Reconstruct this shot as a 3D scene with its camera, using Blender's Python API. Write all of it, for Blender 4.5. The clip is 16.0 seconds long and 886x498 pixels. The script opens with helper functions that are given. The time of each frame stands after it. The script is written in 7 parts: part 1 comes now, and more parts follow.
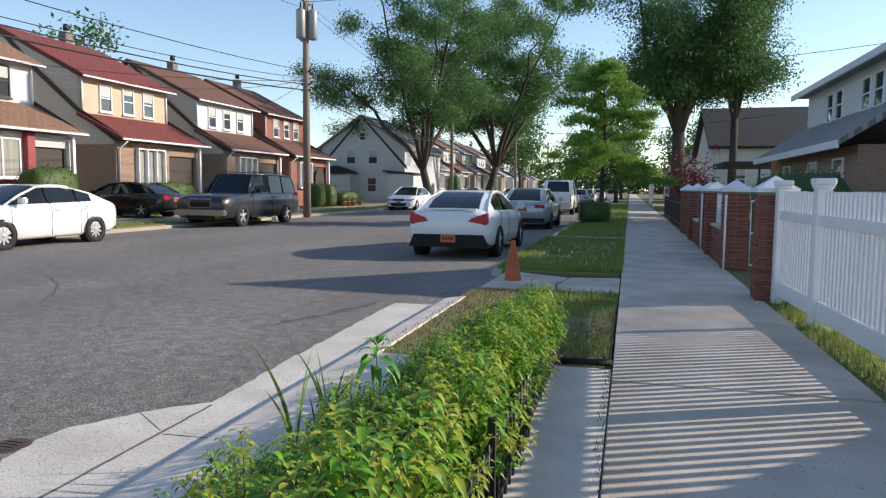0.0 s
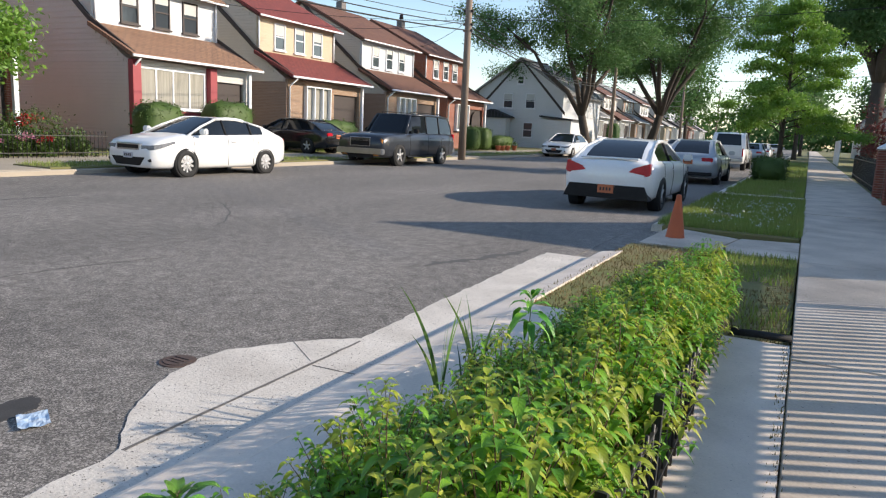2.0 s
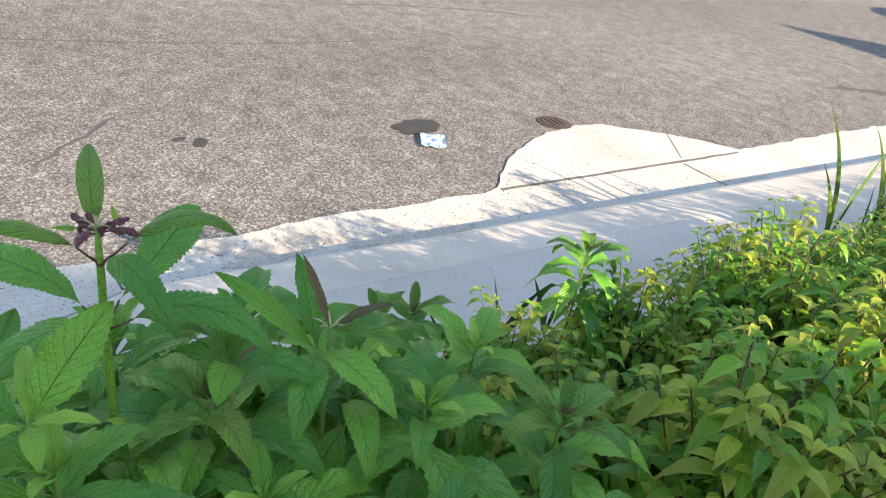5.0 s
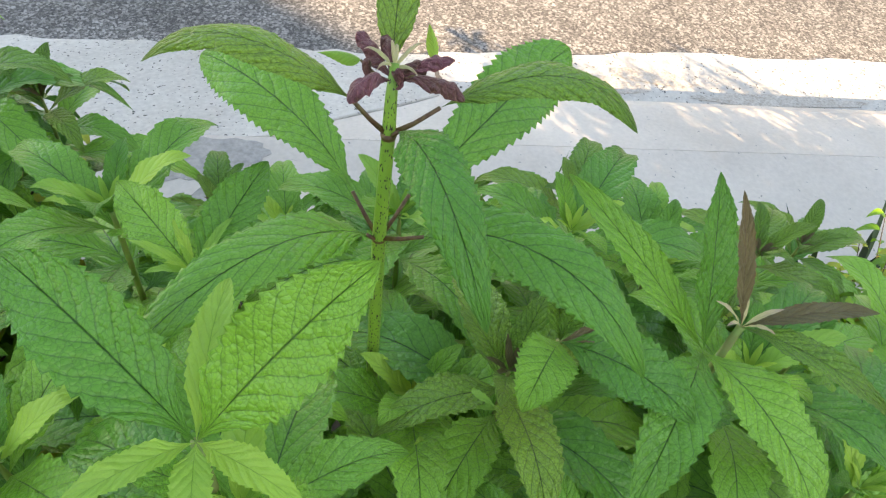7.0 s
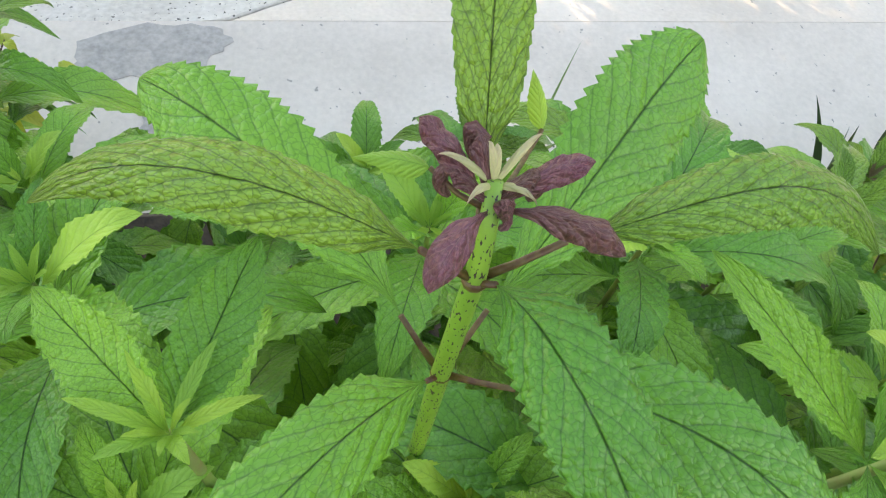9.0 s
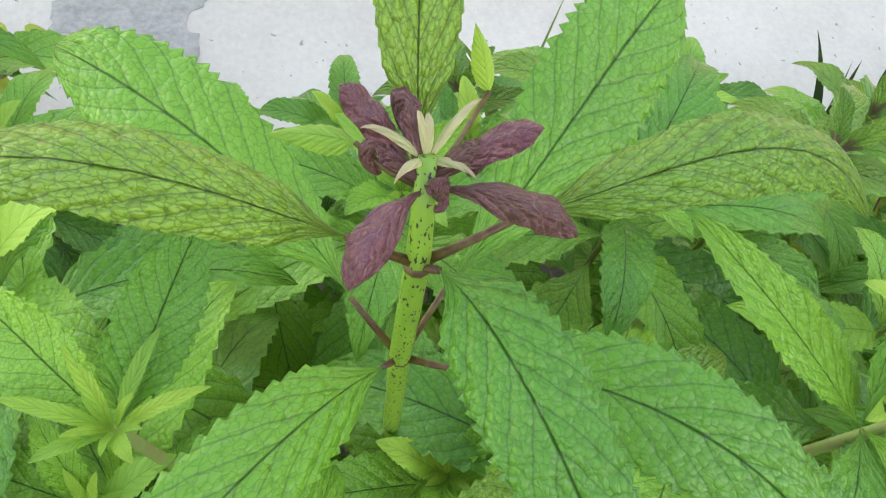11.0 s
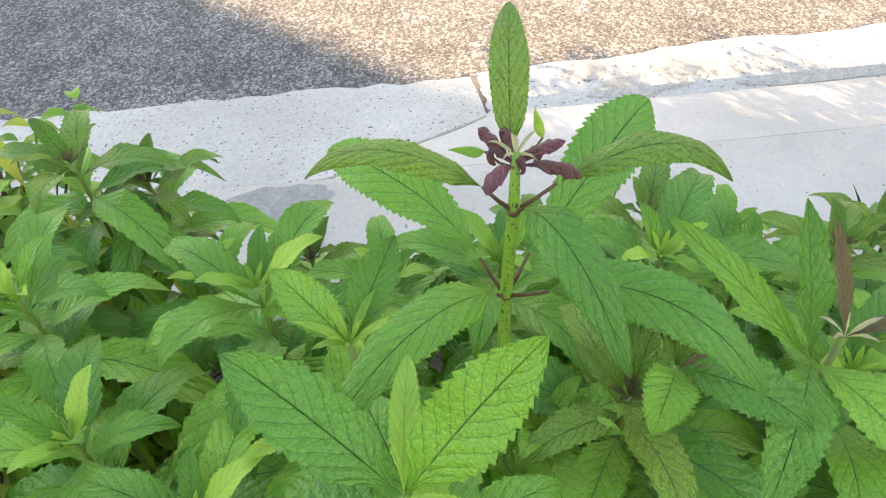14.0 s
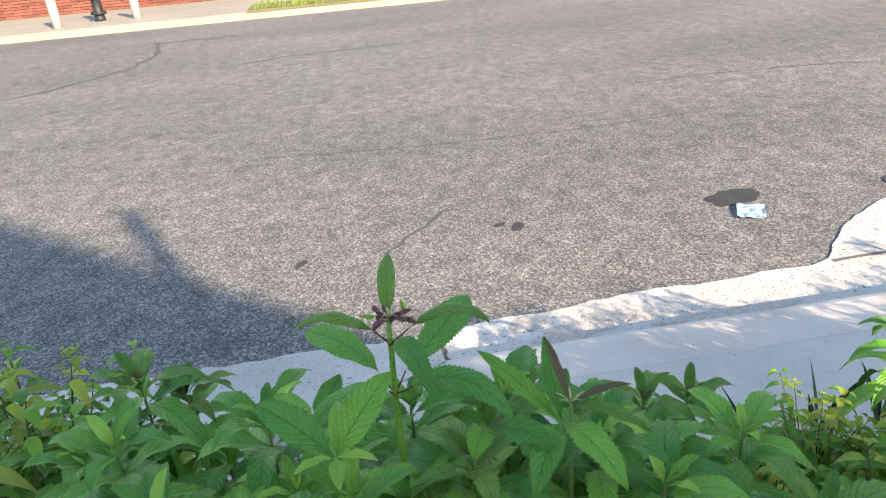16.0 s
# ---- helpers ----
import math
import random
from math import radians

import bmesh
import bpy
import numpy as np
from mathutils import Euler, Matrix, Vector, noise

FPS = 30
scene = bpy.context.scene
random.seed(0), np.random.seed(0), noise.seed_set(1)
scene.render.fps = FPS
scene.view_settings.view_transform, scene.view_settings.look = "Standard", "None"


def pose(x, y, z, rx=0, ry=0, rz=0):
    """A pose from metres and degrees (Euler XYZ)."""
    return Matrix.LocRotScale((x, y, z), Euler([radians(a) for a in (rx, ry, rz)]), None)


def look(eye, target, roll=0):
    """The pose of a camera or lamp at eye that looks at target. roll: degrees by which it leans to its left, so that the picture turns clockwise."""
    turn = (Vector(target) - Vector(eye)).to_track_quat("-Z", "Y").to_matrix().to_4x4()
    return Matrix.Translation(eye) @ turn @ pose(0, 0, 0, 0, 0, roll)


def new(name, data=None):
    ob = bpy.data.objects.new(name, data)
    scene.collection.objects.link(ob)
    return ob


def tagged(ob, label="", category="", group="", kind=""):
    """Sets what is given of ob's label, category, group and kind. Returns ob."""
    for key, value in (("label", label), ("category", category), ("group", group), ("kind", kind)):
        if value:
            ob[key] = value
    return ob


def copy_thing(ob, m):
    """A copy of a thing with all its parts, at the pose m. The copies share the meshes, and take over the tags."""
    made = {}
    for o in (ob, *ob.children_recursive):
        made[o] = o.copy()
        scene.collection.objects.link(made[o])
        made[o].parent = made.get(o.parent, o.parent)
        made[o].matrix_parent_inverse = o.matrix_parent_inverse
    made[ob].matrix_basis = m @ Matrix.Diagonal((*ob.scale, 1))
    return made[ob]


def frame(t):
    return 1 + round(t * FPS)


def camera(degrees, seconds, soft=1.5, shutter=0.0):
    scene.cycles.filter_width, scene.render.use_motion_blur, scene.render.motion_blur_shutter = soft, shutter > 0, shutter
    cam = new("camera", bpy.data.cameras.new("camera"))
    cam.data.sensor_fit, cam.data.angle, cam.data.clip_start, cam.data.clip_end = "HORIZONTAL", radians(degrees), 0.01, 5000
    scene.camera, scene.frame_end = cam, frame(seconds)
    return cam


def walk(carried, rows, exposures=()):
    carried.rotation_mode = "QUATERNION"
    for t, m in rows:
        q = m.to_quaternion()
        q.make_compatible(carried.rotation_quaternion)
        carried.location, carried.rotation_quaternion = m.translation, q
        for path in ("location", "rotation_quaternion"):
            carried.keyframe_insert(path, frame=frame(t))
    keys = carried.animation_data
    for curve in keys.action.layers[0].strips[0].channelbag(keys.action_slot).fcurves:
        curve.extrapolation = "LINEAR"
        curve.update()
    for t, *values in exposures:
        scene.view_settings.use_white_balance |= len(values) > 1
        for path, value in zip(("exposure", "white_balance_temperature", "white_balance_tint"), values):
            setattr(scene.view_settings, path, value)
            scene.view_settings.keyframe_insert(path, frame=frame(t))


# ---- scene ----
cam = camera(65.0, 16.0, 1.2)
PATH = [
    (0, (0.138, 2.956, 1.439), (-0.376, 4.881, 1.264), 0.5),
    (0.5, (0.103, 3.152, 1.443), (-0.49, 5.053, 1.261), 0.0),
    (1, (0.07, 3.202, 1.437), (-0.532, 5.096, 1.218), 0.5),
    (1.5, (0.024, 3.195, 1.424), (-0.706, 5.036, 1.143), 1.3),
    (2, (0.006, 3.176, 1.412), (-0.893, 4.93, 1.072), 2.7),
    (2.5, (-0.001, 3.167, 1.396), (-0.997, 4.847, 0.963), 5.0),
    (3, (-0.011, 3.161, 1.384), (-1.068, 4.766, 0.83), 6.5),
    (3.5, (-0.016, 3.137, 1.385), (-1.16, 4.643, 0.734), 7.5),
    (4, (-0.044, 3.129, 1.37), (-1.285, 4.515, 0.636), 8.9),
    (4.5, (-0.121, 3.101, 1.356), (-1.456, 4.337, 0.525), 9.8),
    (5, (-0.194, 3.07, 1.335), (-1.578, 4.116, 0.34), 10.1),
    (5.2, (-0.217, 3.06, 1.323), (-1.596, 4.043, 0.258), 10.3),
    (7.3, (-0.48, 3.117, 1.208), (-1.789, 3.327, -0.29), 8.3),
    (7.5, (-0.492, 3.091, 1.208), (-1.745, 3.416, -0.317), 10.8),
    (8, (-0.545, 3.091, 1.205), (-1.728, 3.426, -0.373), 11.3),
    (8.5, (-0.579, 3.084, 1.196), (-1.689, 3.413, -0.435), 11.8),
    (9, (-0.604, 3.092, 1.178), (-1.574, 3.4, -0.544), 12.5),
    (9.5, (-0.617, 3.096, 1.168), (-1.491, 3.382, -0.608), 13.1),
    (10, (-0.616, 3.098, 1.167), (-1.467, 3.395, -0.619), 13.3),
    (10.2, (-0.617, 3.1, 1.167), (-1.449, 3.398, -0.627), 13.1),
    (12.3, (-0.601, 3.117, 1.18), (-1.537, 3.33, -0.574), 4.8),
    (12.5, (-0.59, 3.114, 1.187), (-1.555, 3.32, -0.552), 3.7),
    (13, (-0.559, 3.111, 1.2), (-1.635, 3.287, -0.477), 1.1),
    (13.5, (-0.508, 3.093, 1.226), (-1.731, 3.227, -0.35), -1.1),
    (14, (-0.449, 3.075, 1.259), (-1.801, 3.17, -0.212), -2.9),
    (14.5, (-0.36, 3.056, 1.308), (-1.887, 3.118, 0.018), -5.2),
    (15, (-0.267, 3.049, 1.35), (-1.93, 3.141, 0.243), -7.6),
    (15.5, (-0.183, 3.08, 1.383), (-1.928, 3.264, 0.422), -7.2),
    (16, (-0.082, 3.114, 1.406), (-1.881, 3.331, 0.561), -5.0),
]
EXPOSURES = [(0.0, 0.55, 6700, 12), (2.0, 0.73, 6900, 12), (3.5, 1.12, 7200, 12), (4.5, 1.38, 7500, 11), (5.0, 1.62, 8000, 12), (7.5, 2.30, 10400, 16), (8.5, 2.42, 10700, 16), (10.0, 2.70, 11200, 17), (12.5, 2.70, 11200, 17), (13.5, 2.52, 11100, 18), (14.0, 2.45, 10500, 18), (14.5, 2.20, 9700, 18), (15.0, 1.92, 8700, 15), (16.0, 1.6, 7600, 13)]
walk(cam, [(t, look(eye, target, roll)) for t, eye, target, roll in PATH], EXPOSURES)

# ---------- sky and sun ----------
SUN_EL, SUN_AZ = radians(23), radians(25.5)
world = bpy.data.worlds.new("sky_world")
scene.world = world
world.use_nodes = True
wn = world.node_tree
sky = wn.nodes.new("ShaderNodeTexSky")
sky.sky_type, sky.sun_disc = "NISHITA", False
sky.sun_elevation, sky.sun_rotation = SUN_EL, radians(90) - SUN_AZ
sky.dust_density, sky.air_density, sky.ozone_density = 0.25, 1.0, 2.2
wn.links.new(sky.outputs[0], wn.nodes["Background"].inputs[0])
wn.nodes["Background"].inputs[1].default_value = 0.145
sun = new("sun", bpy.data.lights.new("sun", "SUN"))
sun.data.energy, sun.data.angle, sun.data.color = 3.8, radians(0.6), (1.0, 0.91, 0.79)
TO_SUN = Vector((math.cos(SUN_EL) * math.cos(SUN_AZ), math.cos(SUN_EL) * math.sin(SUN_AZ), math.sin(SUN_EL)))
sun.matrix_world = look(TO_SUN * 50, (0, 0, 0))


# ---------- materials ----------
def mat(name, a, b=None, rough=0.8, scale=8.0, metal=0.0, bump=0.0, fine=120.0, spots=None, spot_scale=60.0, spot_cut=0.62,
        trans=0.0, vary=0.0, coat=0.0, coord="Object", stretch=(1, 1, 1), spec=0.5, blotch=0.5):
    """Two-scale noise between colours a and b, optional specks, bump and per-object variation."""
    m = bpy.data.materials.new(name)
    m.use_nodes = True
    nt = m.node_tree
    n, l = nt.nodes, nt.links
    p = n["Principled BSDF"]
    b = b or tuple(c * 0.75 for c in a)
    tc = n.new("ShaderNodeTexCoord")
    mp = n.new("ShaderNodeMapping")
    mp.inputs["Scale"].default_value = stretch
    l.new(tc.outputs[coord], mp.inputs[0])
    n1, n2 = n.new("ShaderNodeTexNoise"), n.new("ShaderNodeTexNoise")
    n1.inputs["Scale"].default_value, n1.inputs["Detail"].default_value = scale, 4
    n2.inputs["Scale"].default_value, n2.inputs["Detail"].default_value = fine, 2
    for q in (n1, n2):
        l.new(mp.outputs[0], q.inputs["Vector"])
    add = n.new("ShaderNodeMix")
    add.inputs[0].default_value = blotch
    l.new(n2.outputs[0], add.inputs[2])
    l.new(n1.outputs[0], add.inputs[3])
    cr = n.new("ShaderNodeMapRange")
    cr.inputs[1].default_value, cr.inputs[2].default_value = 0.35, 0.65
    l.new(add.outputs[0], cr.inputs[0])
    mix = n.new("ShaderNodeMix")
    mix.data_type = "RGBA"
    l.new(cr.outputs[0], mix.inputs[0])
    mix.inputs[6].default_value, mix.inputs[7].default_value = (*a, 1), (*b, 1)
    col = mix.outputs[2]
    if spots:
        n3 = n.new("ShaderNodeTexNoise")
        n3.inputs["Scale"].default_value, n3.inputs["Detail"].default_value = spot_scale, 1
        l.new(mp.outputs[0], n3.inputs["Vector"])
        gt = n.new("ShaderNodeMapRange")
        gt.inputs[1].default_value, gt.inputs[2].default_value = spot_cut, spot_cut + 0.04
        l.new(n3.outputs[0], gt.inputs[0])
        mx = n.new("ShaderNodeMix")
        mx.data_type = "RGBA"
        l.new(gt.outputs[0], mx.inputs[0])
        l.new(col, mx.inputs[6])
        mx.inputs[7].default_value = (*spots, 1)
        col = mx.outputs[2]
    if vary:
        oi = n.new("ShaderNodeObjectInfo")
        hs = n.new("ShaderNodeHueSaturation")
        mr = n.new("ShaderNodeMapRange")
        mr.inputs[3].default_value, mr.inputs[4].default_value = 1 - vary, 1 + vary
        l.new(oi.outputs["Random"], mr.inputs[0])
        l.new(mr.outputs[0], hs.inputs["Value"])
        l.new(col, hs.inputs["Color"])
        col = hs.outputs[0]
    l.new(col, p.inputs["Base Color"])
    p.inputs["Roughness"].default_value, p.inputs["Metallic"].default_value = rough, metal
    p.inputs["Coat Weight"].default_value = coat
    p.inputs["Specular IOR Level"].default_value = spec
    if trans:
        p.inputs["Subsurface Weight"].default_value = 0.0
        tr = n.new("ShaderNodeBsdfTranslucent")
        ms = n.new("ShaderNodeMixShader")
        ms.inputs[0].default_value = trans
        l.new(col, tr.inputs[0])
        l.new(p.outputs[0], ms.inputs[1])
        l.new(tr.outputs[0], ms.inputs[2])
        l.new(ms.outputs[0], n["Material Output"].inputs[0])
    if bump:
        bp = n.new("ShaderNodeBump")
        bp.inputs["Strength"].default_value, bp.inputs["Distance"].default_value = bump, 0.01
        l.new(add.outputs[0], bp.inputs["Height"])
        l.new(bp.outputs[0], p.inputs["Normal"])
    return m


def glass_mat(name, colour, rough=0.03):
    m = bpy.data.materials.new(name)
    m.use_nodes = True
    p = m.node_tree.nodes["Principled BSDF"]
    p.inputs["Base Color"].default_value = (*colour, 1)
    p.inputs["Roughness"].default_value = rough
    p.inputs["Specular IOR Level"].default_value = 0.8
    p.inputs["Coat Weight"].default_value = 0.4
    return m


def asphalt_mat():
    """Worn asphalt: stone grains of many tones in dark binder, wide tone changes, thin crack lines."""
    m = mat("asphalt", (0.15, 0.145, 0.138), (0.10, 0.097, 0.093), 0.9, 0.6, bump=0.0, fine=40)
    n, l = m.node_tree.nodes, m.node_tree.links
    p = n["Principled BSDF"]
    tc = n.new("ShaderNodeTexCoord")

    def ranged(src, a, b, c, d):
        q = n.new("ShaderNodeMapRange")
        for i, v in enumerate((a, b, c, d)):
            q.inputs[i + 1].default_value = v
        l.new(src, q.inputs[0])
        return q.outputs[0]

    def grains(scale):
        v = n.new("ShaderNodeTexVoronoi")
        v.inputs["Scale"].default_value = scale
        l.new(tc.outputs["Object"], v.inputs["Vector"])
        s = n.new("ShaderNodeSeparateColor")
        l.new(v.outputs["Color"], s.inputs[0])
        pw = n.new("ShaderNodeMath")
        pw.operation, pw.inputs[1].default_value = "POWER", 2.6
        l.new(s.outputs[0], pw.inputs[0])
        return pw.outputs[0], v.outputs["Distance"]
    g1, d1 = grains(125)
    g2, _ = grains(300)
    ad = n.new("ShaderNodeMath")
    ad.operation, ad.inputs[1].default_value = "MULTIPLY_ADD", 0.45
    l.new(g2, ad.inputs[0])
    l.new(g1, ad.inputs[2])
    mix = n.new("ShaderNodeMix")
    mix.data_type = "RGBA"
    l.new(ad.outputs[0], mix.inputs[0])
    mix.inputs[6].default_value, mix.inputs[7].default_value = (0.076, 0.069, 0.062, 1), (0.40, 0.366, 0.33, 1)
    wob = n.new("ShaderNodeTexNoise")
    wob.inputs["Scale"].default_value = 1.2
    l.new(tc.outputs["Object"], wob.inputs["Vector"])
    va = n.new("ShaderNodeVectorMath")
    va.operation = "MULTIPLY_ADD"
    va.inputs[1].default_value = (0.9, 0.9, 0)
    l.new(wob.outputs["Color"], va.inputs[0])
    l.new(tc.outputs["Object"], va.inputs[2])
    vo = n.new("ShaderNodeTexVoronoi")
    vo.feature, vo.inputs["Scale"].default_value = "DISTANCE_TO_EDGE", 0.22
    l.new(va.outputs[0], vo.inputs["Vector"])
    crack = ranged(vo.outputs["Distance"], 0.0, 0.003, 0.72, 1.0)
    big = n.new("ShaderNodeTexNoise")
    big.inputs["Scale"].default_value, big.inputs["Detail"].default_value = 0.35, 6
    lane = n.new("ShaderNodeMapping")
    lane.inputs["Scale"].default_value = (1.6, 0.55, 1)
    l.new(tc.outputs["Object"], lane.inputs[0])
    l.new(lane.outputs[0], big.inputs["Vector"])
    mid = n.new("ShaderNodeTexNoise")
    mid.inputs["Scale"].default_value, mid.inputs["Detail"].default_value = 7.0, 6
    l.new(tc.outputs["Object"], mid.inputs["Vector"])
    tone = ranged(big.outputs[0], 0.32, 0.68, 0.76, 1.08)
    tone2 = ranged(mid.outputs[0], 0.3, 0.7, 0.72, 1.20)
    m1, m2 = n.new("ShaderNodeMath"), n.new("ShaderNodeMath")
    m1.operation = m2.operation = "MULTIPLY"
    l.new(crack, m1.inputs[0])
    l.new(tone, m1.inputs[1])
    l.new(m1.outputs[0], m2.inputs[0])
    l.new(tone2, m2.inputs[1])
    vm = n.new("ShaderNodeVectorMath")
    vm.operation = "SCALE"
    l.new(mix.outputs[2], vm.inputs[0])
    l.new(m2.outputs[0], vm.inputs["Scale"])
    l.new(vm.outputs[0], p.inputs["Base Color"])
    bp = n.new("ShaderNodeBump")
    bp.inputs["Strength"].default_value, bp.inputs["Distance"].default_value, bp.invert = 0.25, 0.004, True
    l.new(d1, bp.inputs["Height"])
    l.new(bp.outputs[0], p.inputs["Normal"])
    return m


def leaf_mat(name, top, vein, rough=0.45, trans=0.25, veins=11.0, crinkle=0.5, vary=0.15, edge=None, island=False, cells=(15, 48, 1)):
    """A leaf: midrib and side veins by the leaf's own u, v; fine crinkle between the veins."""
    m = bpy.data.materials.new(name)
    m.use_nodes = True
    n, l = m.node_tree.nodes, m.node_tree.links
    p = n["Principled BSDF"]
    uv = n.new("ShaderNodeUVMap")
    sp = n.new("ShaderNodeSeparateXYZ")
    l.new(uv.outputs[0], sp.inputs[0])

    def mth(op, a, b=None, c=None):
        q = n.new("ShaderNodeMath")
        q.operation = op
        for i, v in enumerate((a, b, c)):
            if v is None:
                continue
            if isinstance(v, (int, float)):
                q.inputs[i].default_value = v
            else:
                l.new(v, q.inputs[i])
        return q.outputs[0]
    side = mth("ABSOLUTE", mth("SUBTRACT", sp.outputs[0], 0.5))
    mid = mth("SMOOTH_MIN", mth("MULTIPLY", side, 62.0), 1.0, 0.1)
    wig = n.new("ShaderNodeTexNoise")
    wig.inputs["Scale"].default_value = 9.0
    l.new(uv.outputs[0], wig.inputs["Vector"])
    ph = mth("FRACT", mth("ADD", mth("SUBTRACT", mth("MULTIPLY", sp.outputs[1], veins), mth("MULTIPLY", side, veins * 0.5)), mth("MULTIPLY", wig.outputs[0], 0.35)))
    dist = mth("ABSOLUTE", mth("SUBTRACT", ph, 0.5))
    lat = mth("MINIMUM", mth("MULTIPLY", dist, 13.0), 1.0)
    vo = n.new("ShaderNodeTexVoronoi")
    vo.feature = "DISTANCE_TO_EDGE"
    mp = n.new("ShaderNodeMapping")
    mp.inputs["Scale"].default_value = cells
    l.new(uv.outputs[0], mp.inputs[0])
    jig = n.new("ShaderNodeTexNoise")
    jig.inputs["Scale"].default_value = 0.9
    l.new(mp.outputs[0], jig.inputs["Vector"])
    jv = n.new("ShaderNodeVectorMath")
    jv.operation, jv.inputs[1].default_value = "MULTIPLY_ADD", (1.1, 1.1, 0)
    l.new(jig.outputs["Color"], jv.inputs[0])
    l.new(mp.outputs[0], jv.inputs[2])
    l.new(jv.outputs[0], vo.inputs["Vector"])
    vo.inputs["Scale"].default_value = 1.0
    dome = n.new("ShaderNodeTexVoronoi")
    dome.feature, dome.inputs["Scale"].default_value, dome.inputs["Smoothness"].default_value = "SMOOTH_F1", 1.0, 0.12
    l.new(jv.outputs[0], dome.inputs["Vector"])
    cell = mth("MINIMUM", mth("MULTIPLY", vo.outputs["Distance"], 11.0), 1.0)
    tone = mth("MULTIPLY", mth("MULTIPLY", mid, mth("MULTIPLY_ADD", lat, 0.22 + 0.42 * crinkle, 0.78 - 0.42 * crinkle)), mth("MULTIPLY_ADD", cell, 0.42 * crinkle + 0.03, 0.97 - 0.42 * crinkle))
    puff = mth("ADD", mth("MULTIPLY", mth("SUBTRACT", 1.0, mth("POWER", dome.outputs["Distance"], 2.0)), 1.1 * crinkle), mth("ADD", mth("MULTIPLY", mth("MINIMUM", mth("MULTIPLY", dist, 3.0), 1.0), 0.55), mth("MULTIPLY", mid, 0.5)))
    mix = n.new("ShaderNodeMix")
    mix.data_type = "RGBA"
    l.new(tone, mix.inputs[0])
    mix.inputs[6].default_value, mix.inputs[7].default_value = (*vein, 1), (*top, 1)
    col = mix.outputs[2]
    tc = n.new("ShaderNodeTexCoord")
    ns = n.new("ShaderNodeTexNoise")
    ns.inputs["Scale"].default_value, ns.inputs["Detail"].default_value = 22, 3
    l.new(tc.outputs["Object"], ns.inputs["Vector"])
    hs = n.new("ShaderNodeHueSaturation")
    if island:
        rnd = n.new("ShaderNodeNewGeometry").outputs["Random Per Island"]
    else:
        rnd = n.new("ShaderNodeObjectInfo").outputs["Random"]
    l.new(mth("ADD", mth("MULTIPLY_ADD", rnd, 2 * vary, 1 - vary - 0.15), mth("MULTIPLY", ns.outputs[0], 0.3)), hs.inputs["Value"])
    l.new(mth("MULTIPLY_ADD", rnd, -0.035, 0.515), hs.inputs["Hue"])
    l.new(col, hs.inputs["Color"])
    col = hs.outputs[0]
    if edge:
        me = n.new("ShaderNodeMix")
        me.data_type = "RGBA"
        l.new(mth("MULTIPLY", mth("POWER", sp.outputs[1], 2.0), 0.8), me.inputs[0])
        l.new(col, me.inputs[6])
        me.inputs[7].default_value = (*edge, 1)
        col = me.outputs[2]
    l.new(col, p.inputs["Base Color"])
    p.inputs["Roughness"].default_value = rough
    p.inputs["Specular IOR Level"].default_value = 0.5
    bp = n.new("ShaderNodeBump")
    bp.inputs["Strength"].default_value, bp.inputs["Distance"].default_value = 0.45 + 0.40 * crinkle, 0.0014
    l.new(puff, bp.inputs["Height"])
    l.new(bp.outputs[0], p.inputs["Normal"])
    tr = n.new("ShaderNodeBsdfTranslucent")
    ms = n.new("ShaderNodeMixShader")
    ms.inputs[0].default_value = trans
    l.new(col, tr.inputs[0])
    l.new(p.outputs[0], ms.inputs[1])
    l.new(tr.outputs[0], ms.inputs[2])
    l.new(ms.outputs[0], n["Material Output"].inputs[0])
    return m


ASPHALT = asphalt_mat()
PAINTED = mat("white_painted_concrete", (0.77, 0.67, 0.575), (0.61, 0.525, 0.445), 0.75, 3.2, bump=0.3, fine=90, spots=(0.36, 0.32, 0.28), spot_scale=75, spot_cut=0.74, blotch=0.7)
GUTTER = mat("speckled_gutter_concrete", (0.70, 0.65, 0.58), (0.50, 0.455, 0.40), 0.9, 2.4, bump=0.8, fine=75, spots=(0.10, 0.09, 0.08), spot_scale=95, spot_cut=0.67, blotch=0.6)
WALKWAY = mat("sidewalk_concrete", (0.66, 0.565, 0.465), (0.41, 0.345, 0.28), 0.9, 1.6, bump=0.4, fine=70, spots=(0.27, 0.23, 0.19), spot_scale=34, spot_cut=0.70, blotch=0.7)
PAVE_FAR = mat("pale_sidewalk", (0.43, 0.37, 0.29), (0.33, 0.28, 0.22), 0.9, 1.0, bump=0.3, fine=70)
SOIL = mat("soil", (0.09, 0.065, 0.045), (0.045, 0.034, 0.026), 1.0, 6, bump=1.0, fine=60)
LAWN = mat("lawn_ground", (0.13, 0.16, 0.045), (0.20, 0.155, 0.075), 1.0, 1.5, bump=0.8, fine=45)
WHITE = mat("white_vinyl", (0.80, 0.81, 0.83), (0.74, 0.75, 0.77), 0.4, 3, bump=0.05)
BLACKMETAL = mat("black_painted_metal", (0.02, 0.02, 0.022), (0.035, 0.033, 0.03), 0.45, 20, bump=0.1)
BRICK = mat("red_brick", (0.27, 0.085, 0.055), (0.19, 0.06, 0.042), 0.85, 6, bump=0.5, fine=90, vary=0.25)
MORTAR = mat("mortar", (0.36, 0.31, 0.27), (0.28, 0.24, 0.21), 0.95, 10, bump=0.4)
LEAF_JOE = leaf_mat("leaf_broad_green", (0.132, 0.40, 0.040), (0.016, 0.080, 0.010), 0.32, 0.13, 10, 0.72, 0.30)
